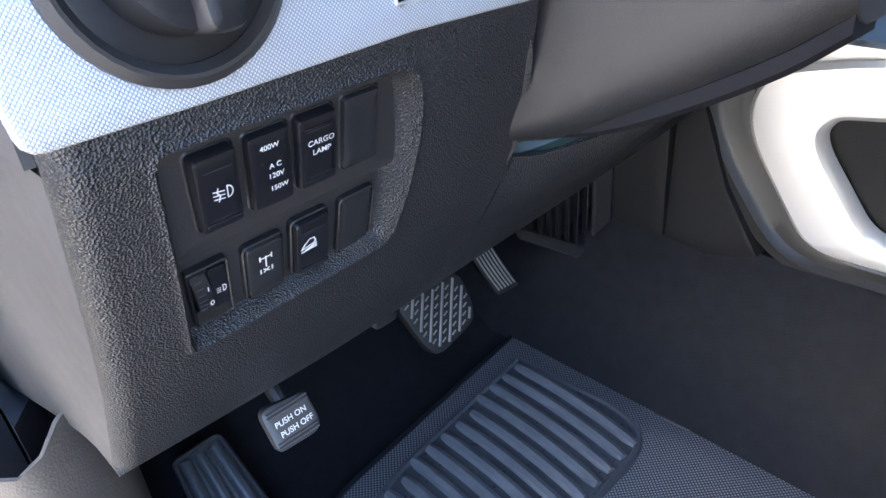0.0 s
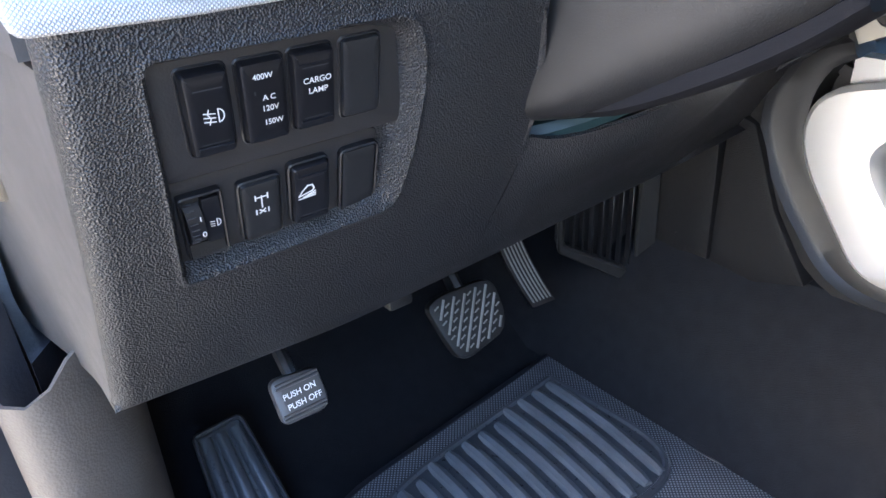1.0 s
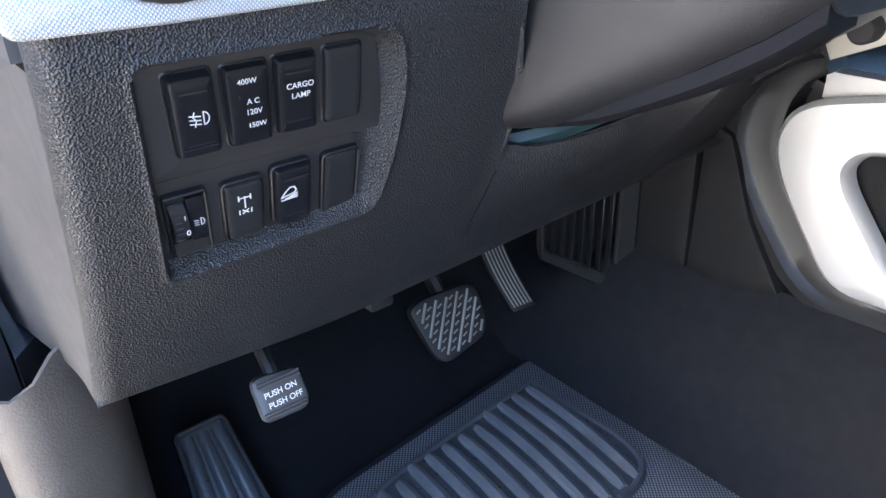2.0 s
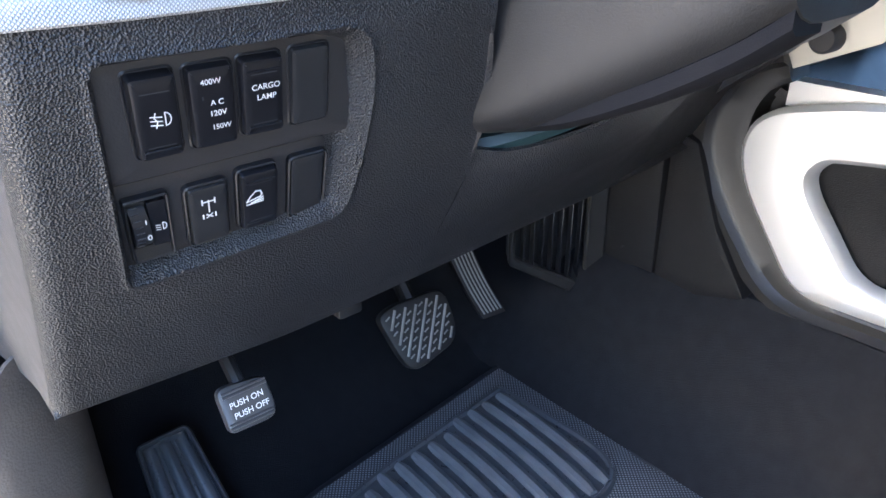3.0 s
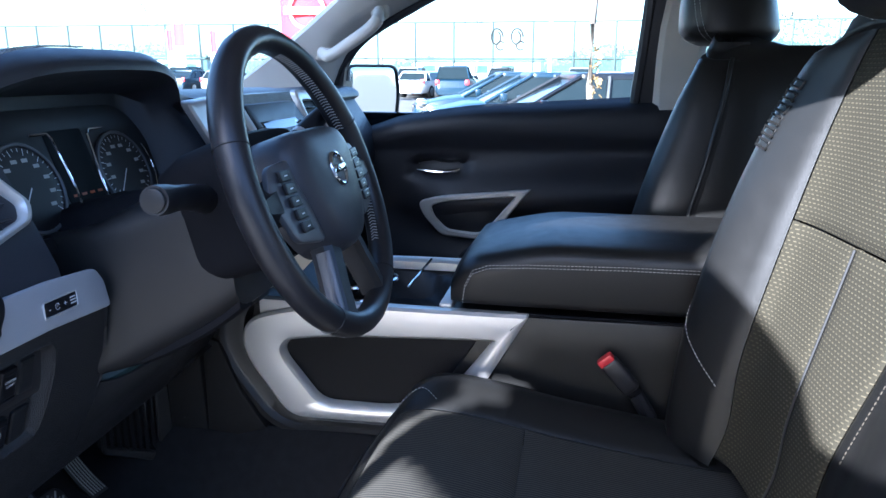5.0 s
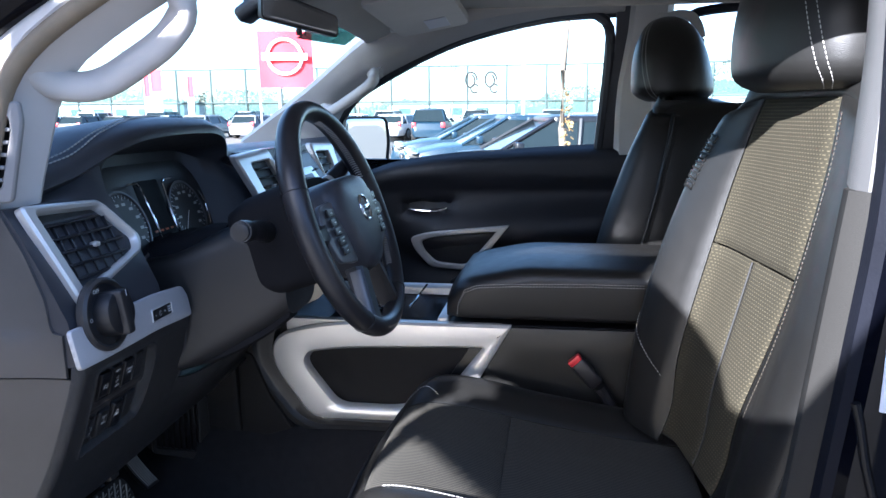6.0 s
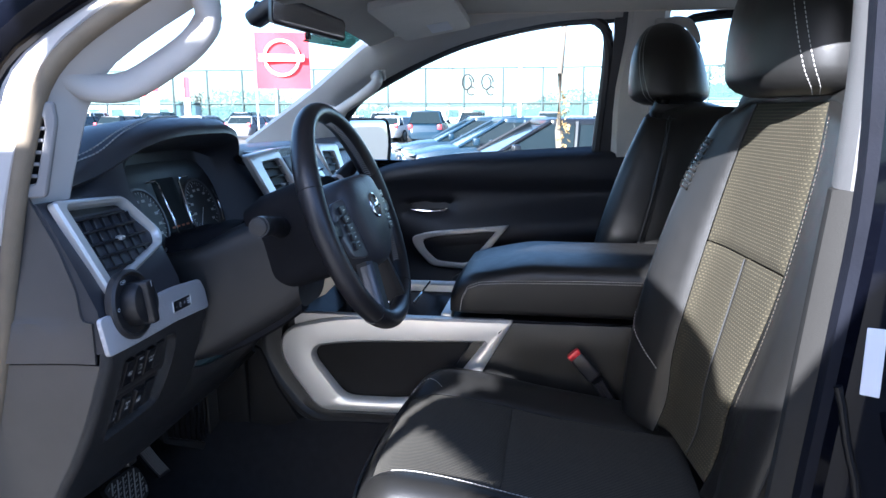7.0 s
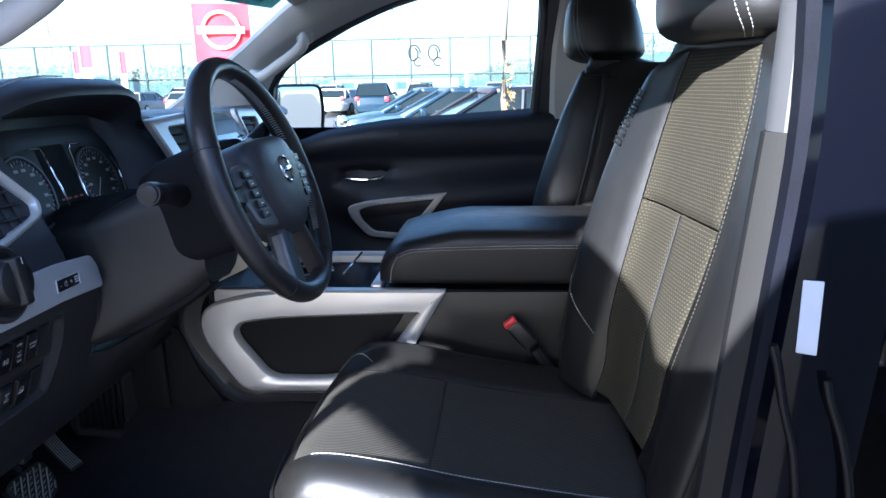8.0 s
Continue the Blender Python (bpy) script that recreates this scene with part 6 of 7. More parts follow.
part("ledge", surface(lambda u, v: (u, 0.80 + 0.08 * v, belt_z(u) - 0.004 - 0.01 * v), frange(-0.55, 0.56, 24), frange(0, 1, 4), 0.006), M["seal"], door)

# side mirror
sm = thing("side_mirror", "tall black truck side mirror with bright glass", "side mirror")
mo_ = round_poly([(0, -0.095), (0.165, -0.095), (0.175, 0.0), (0.165, 0.095), (0, 0.095), (-0.004, 0.0)], 0.03, 5)
ms = lambda u, v, w: Vector((-0.424 + 0.72 * u + 0.833 * w, 1.00 + 1.09 * u - 0.553 * w, 1.379 + 0.98 * v))
part("housing", loft([[ms(p.x, p.y, 0.0) for p in mo_], [ms(p.x, p.y, -0.05) for p in shrink(mo_, 0.004)], [ms(p.x, p.y, -0.10) for p in shrink(mo_, 0.03)]]), M["plain_black"], sm)
part("rim", ring_plate(mo_, shrink(mo_, 0.009), 0.008, ms, 0.003), M["plain_black"], sm)
part("mirror_glass", plate(shrink(mo_, 0.009), 0.003, ms, 0.0005), M["mirror"], sm, "bright mirror glass")
part("arm", loft([[(-0.47, y, z) for z in (1.33, 1.42)] + [(-0.41, y, z) for z in (1.42, 1.33)] for y in (0.86, 1.06)]), M["plain_black"], sm)

# ---- grab handles ----
def grab(name, knots, r, material, label, ends):
    g = thing(name, label, "grab handle")
    part("grip", tube(curve_pts(knots, 40), r, 14, squash=1.15), material, g)
    for e in ends:
        part("foot", rbox(e, (0.05, 0.02, 0.035), 0.008, 3), material, g)
    return g


grab("grab_handle", [(-0.250, -0.772, 1.532), (-0.226, -0.742, 1.515), (-0.188, -0.727, 1.517), (-0.142, -0.722, 1.541), (-0.100, -0.722, 1.569), (-0.078, -0.727, 1.598), (-0.085, -0.742, 1.634), (-0.120, -0.765, 1.655)],
     0.0155, M["trim_pale"], "pale grey plastic grab handle on the windscreen pillar", [(-0.116, -0.766, 1.654)])
grab("grab_handle", [(-0.392, 0.715, 1.495), (-0.380, 0.675, 1.498), (-0.350, 0.648, 1.490), (-0.29, 0.642, 1.523), (-0.235, 0.642, 1.560), (-0.213, 0.646, 1.584), (-0.220, 0.67, 1.600), (-0.226, 0.71, 1.606)],
     0.0145, M["trim_grey"], "grey plastic grab handle on the far windscreen pillar", [(-0.390, 0.712, 1.496), (-0.226, 0.710, 1.606)])
grab("grab_handle", [(0.645, 0.69, 1.745), (0.665, 0.665, 1.748), (0.70, 0.662, 1.738), (0.722, 0.662, 1.69), (0.712, 0.665, 1.62), (0.695, 0.70, 1.57)],
     0.012, M["trim_grey"], "grey grab handle above the rear door", [(0.635, 0.695, 1.742)])

# base of the near pillar: pale cover with slots
pc = thing("pillar_cover", "pale grey slotted demister cover at the pillar's foot", "air vent")


def pc_at(u, v, w=0.0):
    """u towards the rear, v up the pillar's foot."""
    return Vector((-0.282 + 0.92 * u + 0.24 * (v - 1.39), -0.814 + 0.30 * u + 0.10 * (v - 1.39), v)) + Vector((0.30, -0.95, 0)) * w


po_ = round_poly([(-0.006, 1.388), (0.034, 1.388), (0.030, 1.475), (0.022, 1.498), (-0.002, 1.494)], 0.006, 4)
pi_ = round_poly([(-0.001, 1.402), (0.020, 1.404), (0.019, 1.466), (0.014, 1.480), (0.002, 1.478)], 0.004, 4)
part("frame", ring_plate(po_, pi_, 0.008, pc_at, 0.002), M["trim_cover"], pc)
part("backing", plate(pi_, 0.001, lambda u, v, w: pc_at(u, v, w - 0.006), 0.0003), M["pedal_groove"], pc)
for k in range(5):
    part("slat", rbox(pc_at(0.009, 1.413 + 0.0135 * k, 0.002), (0.022, 0.006, 0.004), 0.001, 1), M["trim_cover"], pc)

# ---- rear-view mirror, visor ----
rv = thing("rear_view_mirror", "black rear-view mirror on the windscreen", "mirror")
rm = lambda u, v, w=0.0: Vector((-0.205 + 0.62 * u + 0.75 * w, 0.0 + 0.75 * u - 0.62 * w, 1.686 - 0.20 * u + v))
ro = round_poly([(-0.092, -0.032), (0.096, -0.022), (0.098, 0.024), (-0.090, 0.033)], 0.012, 5)
part("housing", loft([[rm(p.x, p.y, 0) for p in ro], [rm(p.x * 0.97, p.y * 0.95, -0.018) for p in ro], [rm(p.x * 0.7, p.y * 0.6, -0.034) for p in ro]]), M["plain_black"], rv)
part("glass", plate(shrink(ro, 0.004), 0.002, rm, 0.0005), M["dim_mirror"], rv, "dim mirror glass")
part("stem", tube([rm(-0.02, 0, -0.03), (-0.28, 0.03, 1.70), (-0.335, 0.02, 1.712)], [0.010, 0.012, 0.02], 10), M["plain_black"], rv)
part("sensor_box", rbox((-0.305, 0.0, 1.702), (0.075, 0.06, 0.035), 0.012, 3, Matrix.Rotation(radians(-32), 3, "Y")), M["plain_black"], rv)
part("tab", rbox(rm(0.0, -0.034, -0.006), (0.012, 0.012, 0.014), 0.003, 2), M["plain_black"], rv)

vz = thing("sun_visor", "beige-grey sun visor folded up with a label", "sun visor")
va = lambda u, v, w=0.0: Vector((-0.12 + 0.20 * u, 0.15 + 0.46 * v, 1.775 - 0.035 * (1 - u) - 0.025 * v * v - w))
vo_ = round_poly([(0.0, 0.0), (1.0, 0.0), (1.0, 1.0), (0.0, 1.0)], 0.10, 5)
part("board", plate(vo_, 0.018, lambda u, v, w: va(u, v, w * 1.0), 0.005), M["trim_grey"], vz)
part("label", plate(round_poly([(0.45, 0.70), (0.75, 0.70), (0.75, 0.93), (0.45, 0.93)], 0.01, 2), 0.0006, lambda u, v, w: va(u, v, 0.0185 + w), 0.0002), M["pale"], vz, "pale warning label")
part("pivot", tube([va(-0.05, 0.85, 0.01), va(0.04, 0.80, 0.012)], 0.008, 8), M["trim_grey"], vz)
vz2 = thing("sun_visor", "beige-grey sun visor folded up", "sun visor")
part("board", plate(vo_, 0.018, lambda u, v, w: (lambda p: Vector((p.x, -p.y, p.z)))(va(u, v, w)), 0.005), M["trim_grey"], vz2)

# ---- centre pillar, seals and rear door on the driver's side ----
def strip_loft(name, xz, sec, material, label, category):
    """A vertical strip: the section is swept up the line of (x, y, z)."""
    rings = [[Vector(p) + Vector((dx, dy, 0)) for dx, dy in sec] for p in curve_pts(xz, 24)]
    return solo(name, loft(rings), material, label, category, "structure")


PB = [(0.556, -0.80, 0.72), (0.560, -0.80, 0.95), (0.572, -0.80, 1.10), (0.587, -0.80, 1.25), (0.605, -0.795, 1.41), (0.617, -0.775, 1.55), (0.620, -0.745, 1.74)]
lower = [(x, y, z) for x, y, z in PB if z < 1.42]
upper = [p for p in PB if p[2] > 1.40]
strip_loft("pillar_b_left", lower, [(0.03, 0.06), (-0.002, 0.012), (-0.004, -0.006), (0.006, -0.020), (0.022, -0.026), (0.034, 0.0)], M["trim_dark"], "lower centre pillar trim, dark grey with painted shade", "pillar")
strip_loft("pillar_b_upper_left", upper, [(0.018, 0.06), (0.003, 0.012), (0.003, -0.006), (0.007, -0.020), (0.012, -0.023), (0.018, 0.0)], M["trim_shade"], "upper centre pillar trim, grey with painted shade", "pillar")
strip_loft("door_seal_b_left", [(x + 0.022 - 0.010 * smooth(z, 1.40, 1.43), y - 0.032, z) for x, y, z in PB], [(-0.010, 0.01), (-0.010, -0.010), (0.0, -0.018), (0.018, -0.016), (0.026, -0.006), (0.024, 0.012)], M["seal_grey"], "worn black rubber door seal on the centre pillar", "door seal")
strip_loft("body_jamb_left", [(x + 0.036 - 0.008 * smooth(z, 1.40, 1.43), y - 0.055, z) for x, y, z in PB], [(-0.02, 0.02), (-0.012, -0.008), (0.035, -0.022), (0.065, -0.02), (0.075, 0.02)], M["paint"], "glossy black painted door jamb", "door jamb")
# label on the jamb
tg = lambda u, v, w=0.0: Vector((0.6266 + u + 0.03 * (v - 1.257), -0.8695 - 0.30 * u + 0.05 * (v - 1.257) - w, v))
solo("jamb_label", plate(round_poly([(-0.008, 1.225), (0.0075, 1.224), (0.0075, 1.289), (-0.008, 1.289)], 0.001, 2), 0.0008, tg, 0.0002), M["pale"], "pale paper sticker on the black door jamb", "sticker")
rd = thing("rear_door", "glossy black rear truck door, closed", "door")
part("skin", surface(lambda u, v: (0.735 + 0.03 * v + 0.95 * u, -0.930 - 0.020 * math.sin(math.pi * v) + 0.10 * max(0, v - 0.62), 0.50 + 1.28 * v), frange(0, 1, 10), frange(0, 1, 26), -0.02), M["paint"], rd, "glossy black rear door skin")
part("edge", tube(curve_pts([(0.735 + 0.03 * v, -0.925 - 0.02 * math.sin(math.pi * v) + 0.10 * max(0, v - 0.62), 0.50 + 1.28 * v) for v in frange(0, 1, 12)], 30), 0.007, 8), M["paint"], rd)
part("edge_seal", tube(curve_pts([(0.722 + 0.03 * v, -0.900 + 0.10 * max(0, v - 0.62), 0.50 + 1.28 * v) for v in frange(0, 1, 12)], 30), 0.006, 8), M["seal"], rd)
ltch = [Vector((0.82 + 0.028 * math.cos(2 * math.pi * k / 24), -0.948, 1.20 + 0.028 * math.sin(2 * math.pi * k / 24))) for k in range(24)]
part("lock_ring", tube(ltch, 0.003, 6, loop=True, up=(0, 1, 0)), M["paint"], rd)
# striker on the jamb
# tubes added where highlights show on the jamb, placed from the camera's view
JAMB_LINES = (((0.597, -0.872, 1.233), (0.602, -0.873, 1.215), (0.610, -0.874, 1.175), (0.620, -0.875, 1.140), (0.627, -0.876, 1.087), (0.632, -0.876, 0.95), (0.632, -0.876, 0.70)),
              ((0.640, -0.883, 1.206), (0.644, -0.884, 1.187), (0.656, -0.884, 1.155), (0.669, -0.884, 1.096), (0.680, -0.884, 0.95), (0.684, -0.884, 0.70)))
for knots in JAMB_LINES:
    part("seam_highlight", tube(curve_pts(knots, 30), 0.0042, 10), M["gloss_black"], rd, "glossy black tube for the highlight on a jamb seam")
solo("door_striker", tube([(0.625, -0.865, 0.985), (0.625, -0.892, 0.985), (0.650, -0.892, 0.985), (0.650, -0.865, 0.985)], 0.004, 8), M["chrome"], "steel door striker on the jamb", "striker")

# far rear door and its window, seen past the seats
fr_ = thing("rear_door_far", "dark rear door on the far side with a clear window, closed", "door")
part("panel", surface(lambda u, v: (0.68 + 1.0 * u, 0.80 - 0.02 * v, 0.65 + 0.74 * v), frange(0, 1, 8), frange(0, 1, 8), -0.02), M["door_skin"], fr_)
part("window_frame", tube(curve_pts([(0.66, 0.80, 1.39), (0.655, 0.75, 1.62), (0.675, 0.735, 1.73), (0.74, 0.73, 1.765), (1.0, 0.73, 1.775), (1.5, 0.735, 1.74)], 30), 0.014, 8), M["seal"], fr_)
gl = part("window_pane", surface(lambda u, v: (0.66 + 0.95 * u, 0.815 - 0.06 * v, 1.38 + 0.40 * v), frange(0, 1, 4), frange(0, 1, 4), 0.004), M["glass"], fr_)
gl.visible_shadow = False
rs = thing("rear_bench", "dark rear bench seat", "seat")
part("cushion", rbox((1.45, 0.0, 0.88), (0.5, 1.45, 0.2), 0.05, 4), M["leather"], rs)
part("backrest", rbox((1.82, 0.0, 1.20), (0.16, 1.45, 0.62), 0.05, 4, Matrix.Rotation(radians(12), 3, "Y")), M["leather"], rs)

# roof skin over the cab keeps the sun out
solo("roof", surface(lambda u, v: (u, v, roof_z(u, v) + 0.055 + 0.012), frange(-0.22, 2.25, 30), frange(-0.74, 0.74, 18), -0.02), M["paint"], "glossy black roof skin", "roof", "structure")
for s in (-1, 1):
    # near rail hangs lower, out of view, to shade the head restraint
    rail = ((0.0, -0.004), (0.05, 0.002), (0.10, 0.012), (0.09, 0.055), (0.0, 0.062)) if s > 0 else ((0.0, -0.004), (0.045, -0.020), (0.075, -0.112), (0.10, -0.115), (0.115, 0.02), (0.0, 0.062))
    solo("roof_rail", loft([[(x, s * (0.66 + d), roof_z(x, 0.66) + h * (smooth(x, 0.0, 0.4) if h < -0.05 else 1)) for d, h in rail] for x in frange(-0.20, 2.25, 24)]), M["headliner"] if s > 0 else M["trim_pale"], "grey lined roof side rail", "roof rail", "structure")
solo("bonnet", surface(lambda u, v: (-0.86 - 1.2 * u, -0.80 + 1.6 * v, 1.33 - 0.10 * u * u - 0.05 * (2 * v - 1) ** 4), frange(0, 1, 10), frange(0, 1, 14), 0.02), M["paint"], "glossy black bonnet", "bonnet", "structure")


# ---- outside ----
solo("ground", surface(lambda u, v: (u, v, 0.0), frange(-700, 700, 15), frange(-700, 700, 15), 0.1), M["asphalt"], "pale sunlit asphalt of a car park", "ground", "structure")
solo("grass", surface(lambda u, v: (u, v, 0.02), frange(-300, 300, 10), [57, 70, 90, 130], 0.015), M["grass"], "strip of dry winter grass", "grass", "structure")


def car(name, paint, label, pose_m, suv=True, low=False):
    """A parked car: shell, glasshouse, roof, wheels, lamps. It points along +x of its own frame."""
    c = thing(name, label, "car", "parked cars")
    L, H, W = (4.8, 1.72, 0.95) if suv else (4.6, 1.45, 0.90)
    belt = 1.08 if suv else 0.95
    if low:
        H, belt = 1.43, 0.92
    xs = [-L / 2, -L / 2 + 0.12, -L / 2 + 0.5, -1.0, 0.0, 0.75, 1.15, 1.6, L / 2 - 0.35, L / 2 - 0.08, L / 2]
    tops = [0.62, 0.95, belt + 0.02, belt + 0.02, belt, belt, belt - 0.02, belt - 0.06, belt - 0.16, 0.72, 0.55]
    wid = [0.80, 0.90, 0.96, 1.0, 1.0, 1.0, 0.99, 0.97, 0.92, 0.84, 0.76]
    rings = [[(x, W * w * k, z) for k, z in ((-0.90, 0.26), (-1.0, 0.42), (-1.0, t * 0.75), (-0.93, t * 0.97), (-0.78, t), (0.78, t), (0.93, t * 0.97), (1.0, t * 0.75), (1.0, 0.42), (0.90, 0.26))] for x, t, w in zip(xs, tops, wid)]
    part("body", loft(rings), paint, c, sharp=30)
    back, front = (-L / 2 + 0.30, 1.25) if suv else (-1.75, 1.15)
    rb, rf = (-L / 2 + 0.65, 0.35) if suv else (-0.95, 0.25)
    sec = lambda k, z0: [(-0.90 * k * W, z0), (0.90 * k * W, z0)]
    g0 = [(back, -0.90 * W, belt - 0.02), (back, 0.90 * W, belt - 0.02), (front, 0.88 * W, belt - 0.03), (front, -0.88 * W, belt - 0.03)]
    g1 = [(rb, -0.72 * W, H - 0.05), (rb, 0.72 * W, H - 0.05), (rf, 0.70 * W, H - 0.06), (rf, -0.70 * W, H - 0.06)]
    part("glasshouse", loft([g0, g1]), M["dark_glass"], c, "dark car windows")
    roof_o = round_poly([(rb - 0.05, -0.74 * W), (rf + 0.06, -0.72 * W), (rf + 0.06, 0.72 * W), (rb - 0.05, 0.74 * W)], 0.15, 4)
    part("roof", plate(roof_o, 0.09, lambda u, v, w: Vector((u, v, H - 0.09 + w)), 0.05), paint, c)
    for y in (-1, 1):
        for a, b in (((front, 0.885 * W, belt - 0.03), (rf + 0.02, 0.71 * W, H - 0.05)), ((0.02, 0.905 * W, belt - 0.02), (-0.05, 0.725 * W, H - 0.05)), ((back + 0.75, 0.905 * W, belt), (rb + 0.35, 0.73 * W, H - 0.05)), ((back, 0.905 * W, belt), (rb, 0.73 * W, H - 0.05))):
            part("pillar", tube([(a[0], y * a[1], a[2]), (b[0], y * b[1], b[2])], 0.035, 6), paint, c)
        for x in (-L / 2 + 0.95, L / 2 - 0.92):
            w = part("wheel", tube([(x, y * (W - 0.24), 0.34), (x, y * (W - 0.02), 0.34), (x, y * (W + 0.005), 0.34)], [0.34, 0.34, 0.30], 24), M["tyre"], c)
            part("hub", tube([(x, y * (W + 0.004), 0.34), (x, y * (W + 0.014), 0.34)], [0.23, 0.20], 20), M["wheel"], w)
        part("mirror", rbox((0.95, y * (W + 0.10), belt + 0.07), (0.12, 0.20, 0.14), 0.03, 2), paint, c)
        part("headlamp", rbox((L / 2 - 0.22, y * W * 0.72, 0.72), (0.22, 0.36, 0.14), 0.04, 2), M["chrome"], c)
        part("tail_lamp", rbox((-L / 2 + 0.10, y * W * 0.80, 0.88), (0.10, 0.22, 0.26), 0.03, 2), M["red"], c)
    part("grille", rbox((L / 2 - 0.02, 0, 0.58), (0.05, 1.0, 0.22), 0.02, 2), M["plain_black"], c)
    c.matrix_world = pose_m
    return c


# the driver's own door, swung open ahead of the hinge
dd = thing("driver_door", "black truck door swung open on its front hinges", "door")
dd_at = lambda u, v, w=0.0: Vector((-0.44, -0.935, 0)) + Vector((-0.42, -0.907, 0)) * u + Vector((0.907, -0.42, 0)) * w + Vector((0, 0, v))
part("inner_panel", surface(lambda u, v: dd_at(u, v, 0.05 + 0.03 * math.exp(-((v - 1.02) / 0.08) ** 2)), frange(0.03, 1.02, 20), frange(0.62, 1.32, 24), 0.01), M["door_skin"], dd, "black moulded inner panel")
part("outer_skin", surface(lambda u, v: dd_at(u, v, -0.07 - 0.02 * math.sin(math.pi * (v - 0.55) / 0.8)), frange(0.0, 1.05, 12), frange(0.55, 1.33, 14), 0.012), M["paint"], dd, "glossy black outer skin")
part("window_frame", tube(curve_pts([dd_at(0.02, 1.30, 0.0), dd_at(0.12, 1.46, 0.0), dd_at(0.30, 1.62, 0.0), dd_at(0.55, 1.72, 0.0), dd_at(0.90, 1.76, 0.0), dd_at(1.00, 1.70, 0.0), dd_at(1.00, 1.32, 0.0)], 40), 0.022, 8), M["seal"], dd)
part("hinge", rbox(dd_at(-0.02, 1.05, 0.0), (0.06, 0.06, 0.08), 0.01, 2), M["steel"], dd)
part("hinge", rbox(dd_at(-0.02, 0.75, 0.0), (0.06, 0.06, 0.08), 0.01, 2), M["steel"], dd)

# unseen cut-out sheet on posts beside the bay, added to shade the lower cab
wb = thing("shade_screen", "unseen pale sheet on two posts, cut out to shade the cab", "banner")
# holes and top edge are cut to give the seat its sun patches
patch_hole = [Vector(p) for p in ((-0.605, 1.772), (-0.602, 1.830), (-0.545, 1.810), (-0.380, 1.727), (-0.300, 1.670), (-0.400, 1.600), (-0.560, 1.600), (-0.585, 1.715))]
arc_hole = [Vector(p) for p in ((-0.635, 1.800), (-0.652, 1.862), (-0.644, 1.900), (-0.600, 1.926), (-0.560, 1.935), (-0.592, 1.978), (-0.652, 1.978), (-0.626, 1.936), (-0.662, 1.908), (-0.672, 1.862), (-0.652, 1.806))]
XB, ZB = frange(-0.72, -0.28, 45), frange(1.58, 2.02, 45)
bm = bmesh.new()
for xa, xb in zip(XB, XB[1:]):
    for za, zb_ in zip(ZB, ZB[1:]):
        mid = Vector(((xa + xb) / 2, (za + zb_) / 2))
        if inside(mid, patch_hole) < 0 and inside(mid, arc_hole) < 0:
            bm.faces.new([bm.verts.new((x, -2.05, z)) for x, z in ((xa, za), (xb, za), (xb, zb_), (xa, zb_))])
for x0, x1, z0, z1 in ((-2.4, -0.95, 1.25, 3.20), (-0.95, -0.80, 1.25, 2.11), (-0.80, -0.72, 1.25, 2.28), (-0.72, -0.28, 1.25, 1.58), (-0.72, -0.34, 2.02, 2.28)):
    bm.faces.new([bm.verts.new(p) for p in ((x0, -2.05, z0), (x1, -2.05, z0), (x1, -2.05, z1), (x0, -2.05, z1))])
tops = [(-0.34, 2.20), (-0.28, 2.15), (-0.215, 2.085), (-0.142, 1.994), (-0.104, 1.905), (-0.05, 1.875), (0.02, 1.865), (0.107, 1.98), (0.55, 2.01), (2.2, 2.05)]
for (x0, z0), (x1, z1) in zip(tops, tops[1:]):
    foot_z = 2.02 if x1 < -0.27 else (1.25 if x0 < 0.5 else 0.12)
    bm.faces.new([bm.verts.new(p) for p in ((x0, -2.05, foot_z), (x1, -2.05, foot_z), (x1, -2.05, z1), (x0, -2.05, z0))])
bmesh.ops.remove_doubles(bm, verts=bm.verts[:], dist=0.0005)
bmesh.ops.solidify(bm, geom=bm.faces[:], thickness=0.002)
part("cloth", bm, M["shade_cloth"], wb)
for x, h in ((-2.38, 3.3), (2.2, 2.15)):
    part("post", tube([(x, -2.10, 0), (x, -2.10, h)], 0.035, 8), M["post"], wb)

# the near row: noses to the left, side on
car("parked_suv", M["car_black"], "dark parked SUV with a pale windscreen", pose(0.45, 10.2, 0, 0, 0, 194), True, True)
car("parked_suv", M["car_blue"], "dark blue parked SUV behind a darker one", pose(-0.45, 13.2, 0, 0, 0, 194), True, True)
car("parked_suv", M["car_blue"], "blue parked SUV in a row", pose(-1.35, 16.2, 0, 0, 0, 194), True, True)
car("parked_car", M["car_white"], "white parked estate car seen from behind", pose(-8.6, 40, 0, 0, 0, 78), True, True)
car("parked_suv", M["car_blue"], "blue parked pickup-sized SUV", pose(-6.6, 38, 0, 0, 0, 96), True)
rng = random.Random(4)
cols = ["car_black", "car_white", "car_grey", "car_blue", "car_black", "car_blue", "car_grey"]
for k in range(26):
    key = cols[k % 7]
    car("parked_car", M[key], key.replace("car_", "") + " car parked far off in a row", pose(-62 + 3.1 * k + rng.uniform(-0.3, 0.3), 54 + rng.uniform(-0.8, 0.8), 0, 0, 0, 90 + rng.uniform(-3, 3) + 180 * (k % 3 == 0)), k % 2 == 0)
for k in range(14):
    key = cols[(3 * k + 1) % 7]
    car("parked_car", M[key], key.replace("car_", "") + " car parked end-on in the middle row", pose(-34 + 3.0 * k + rng.uniform(-0.3, 0.3), 43 + rng.uniform(-0.5, 0.5), 0, 0, 0, 90 + rng.uniform(-4, 4)), k % 3 > 0, k % 3 > 0)

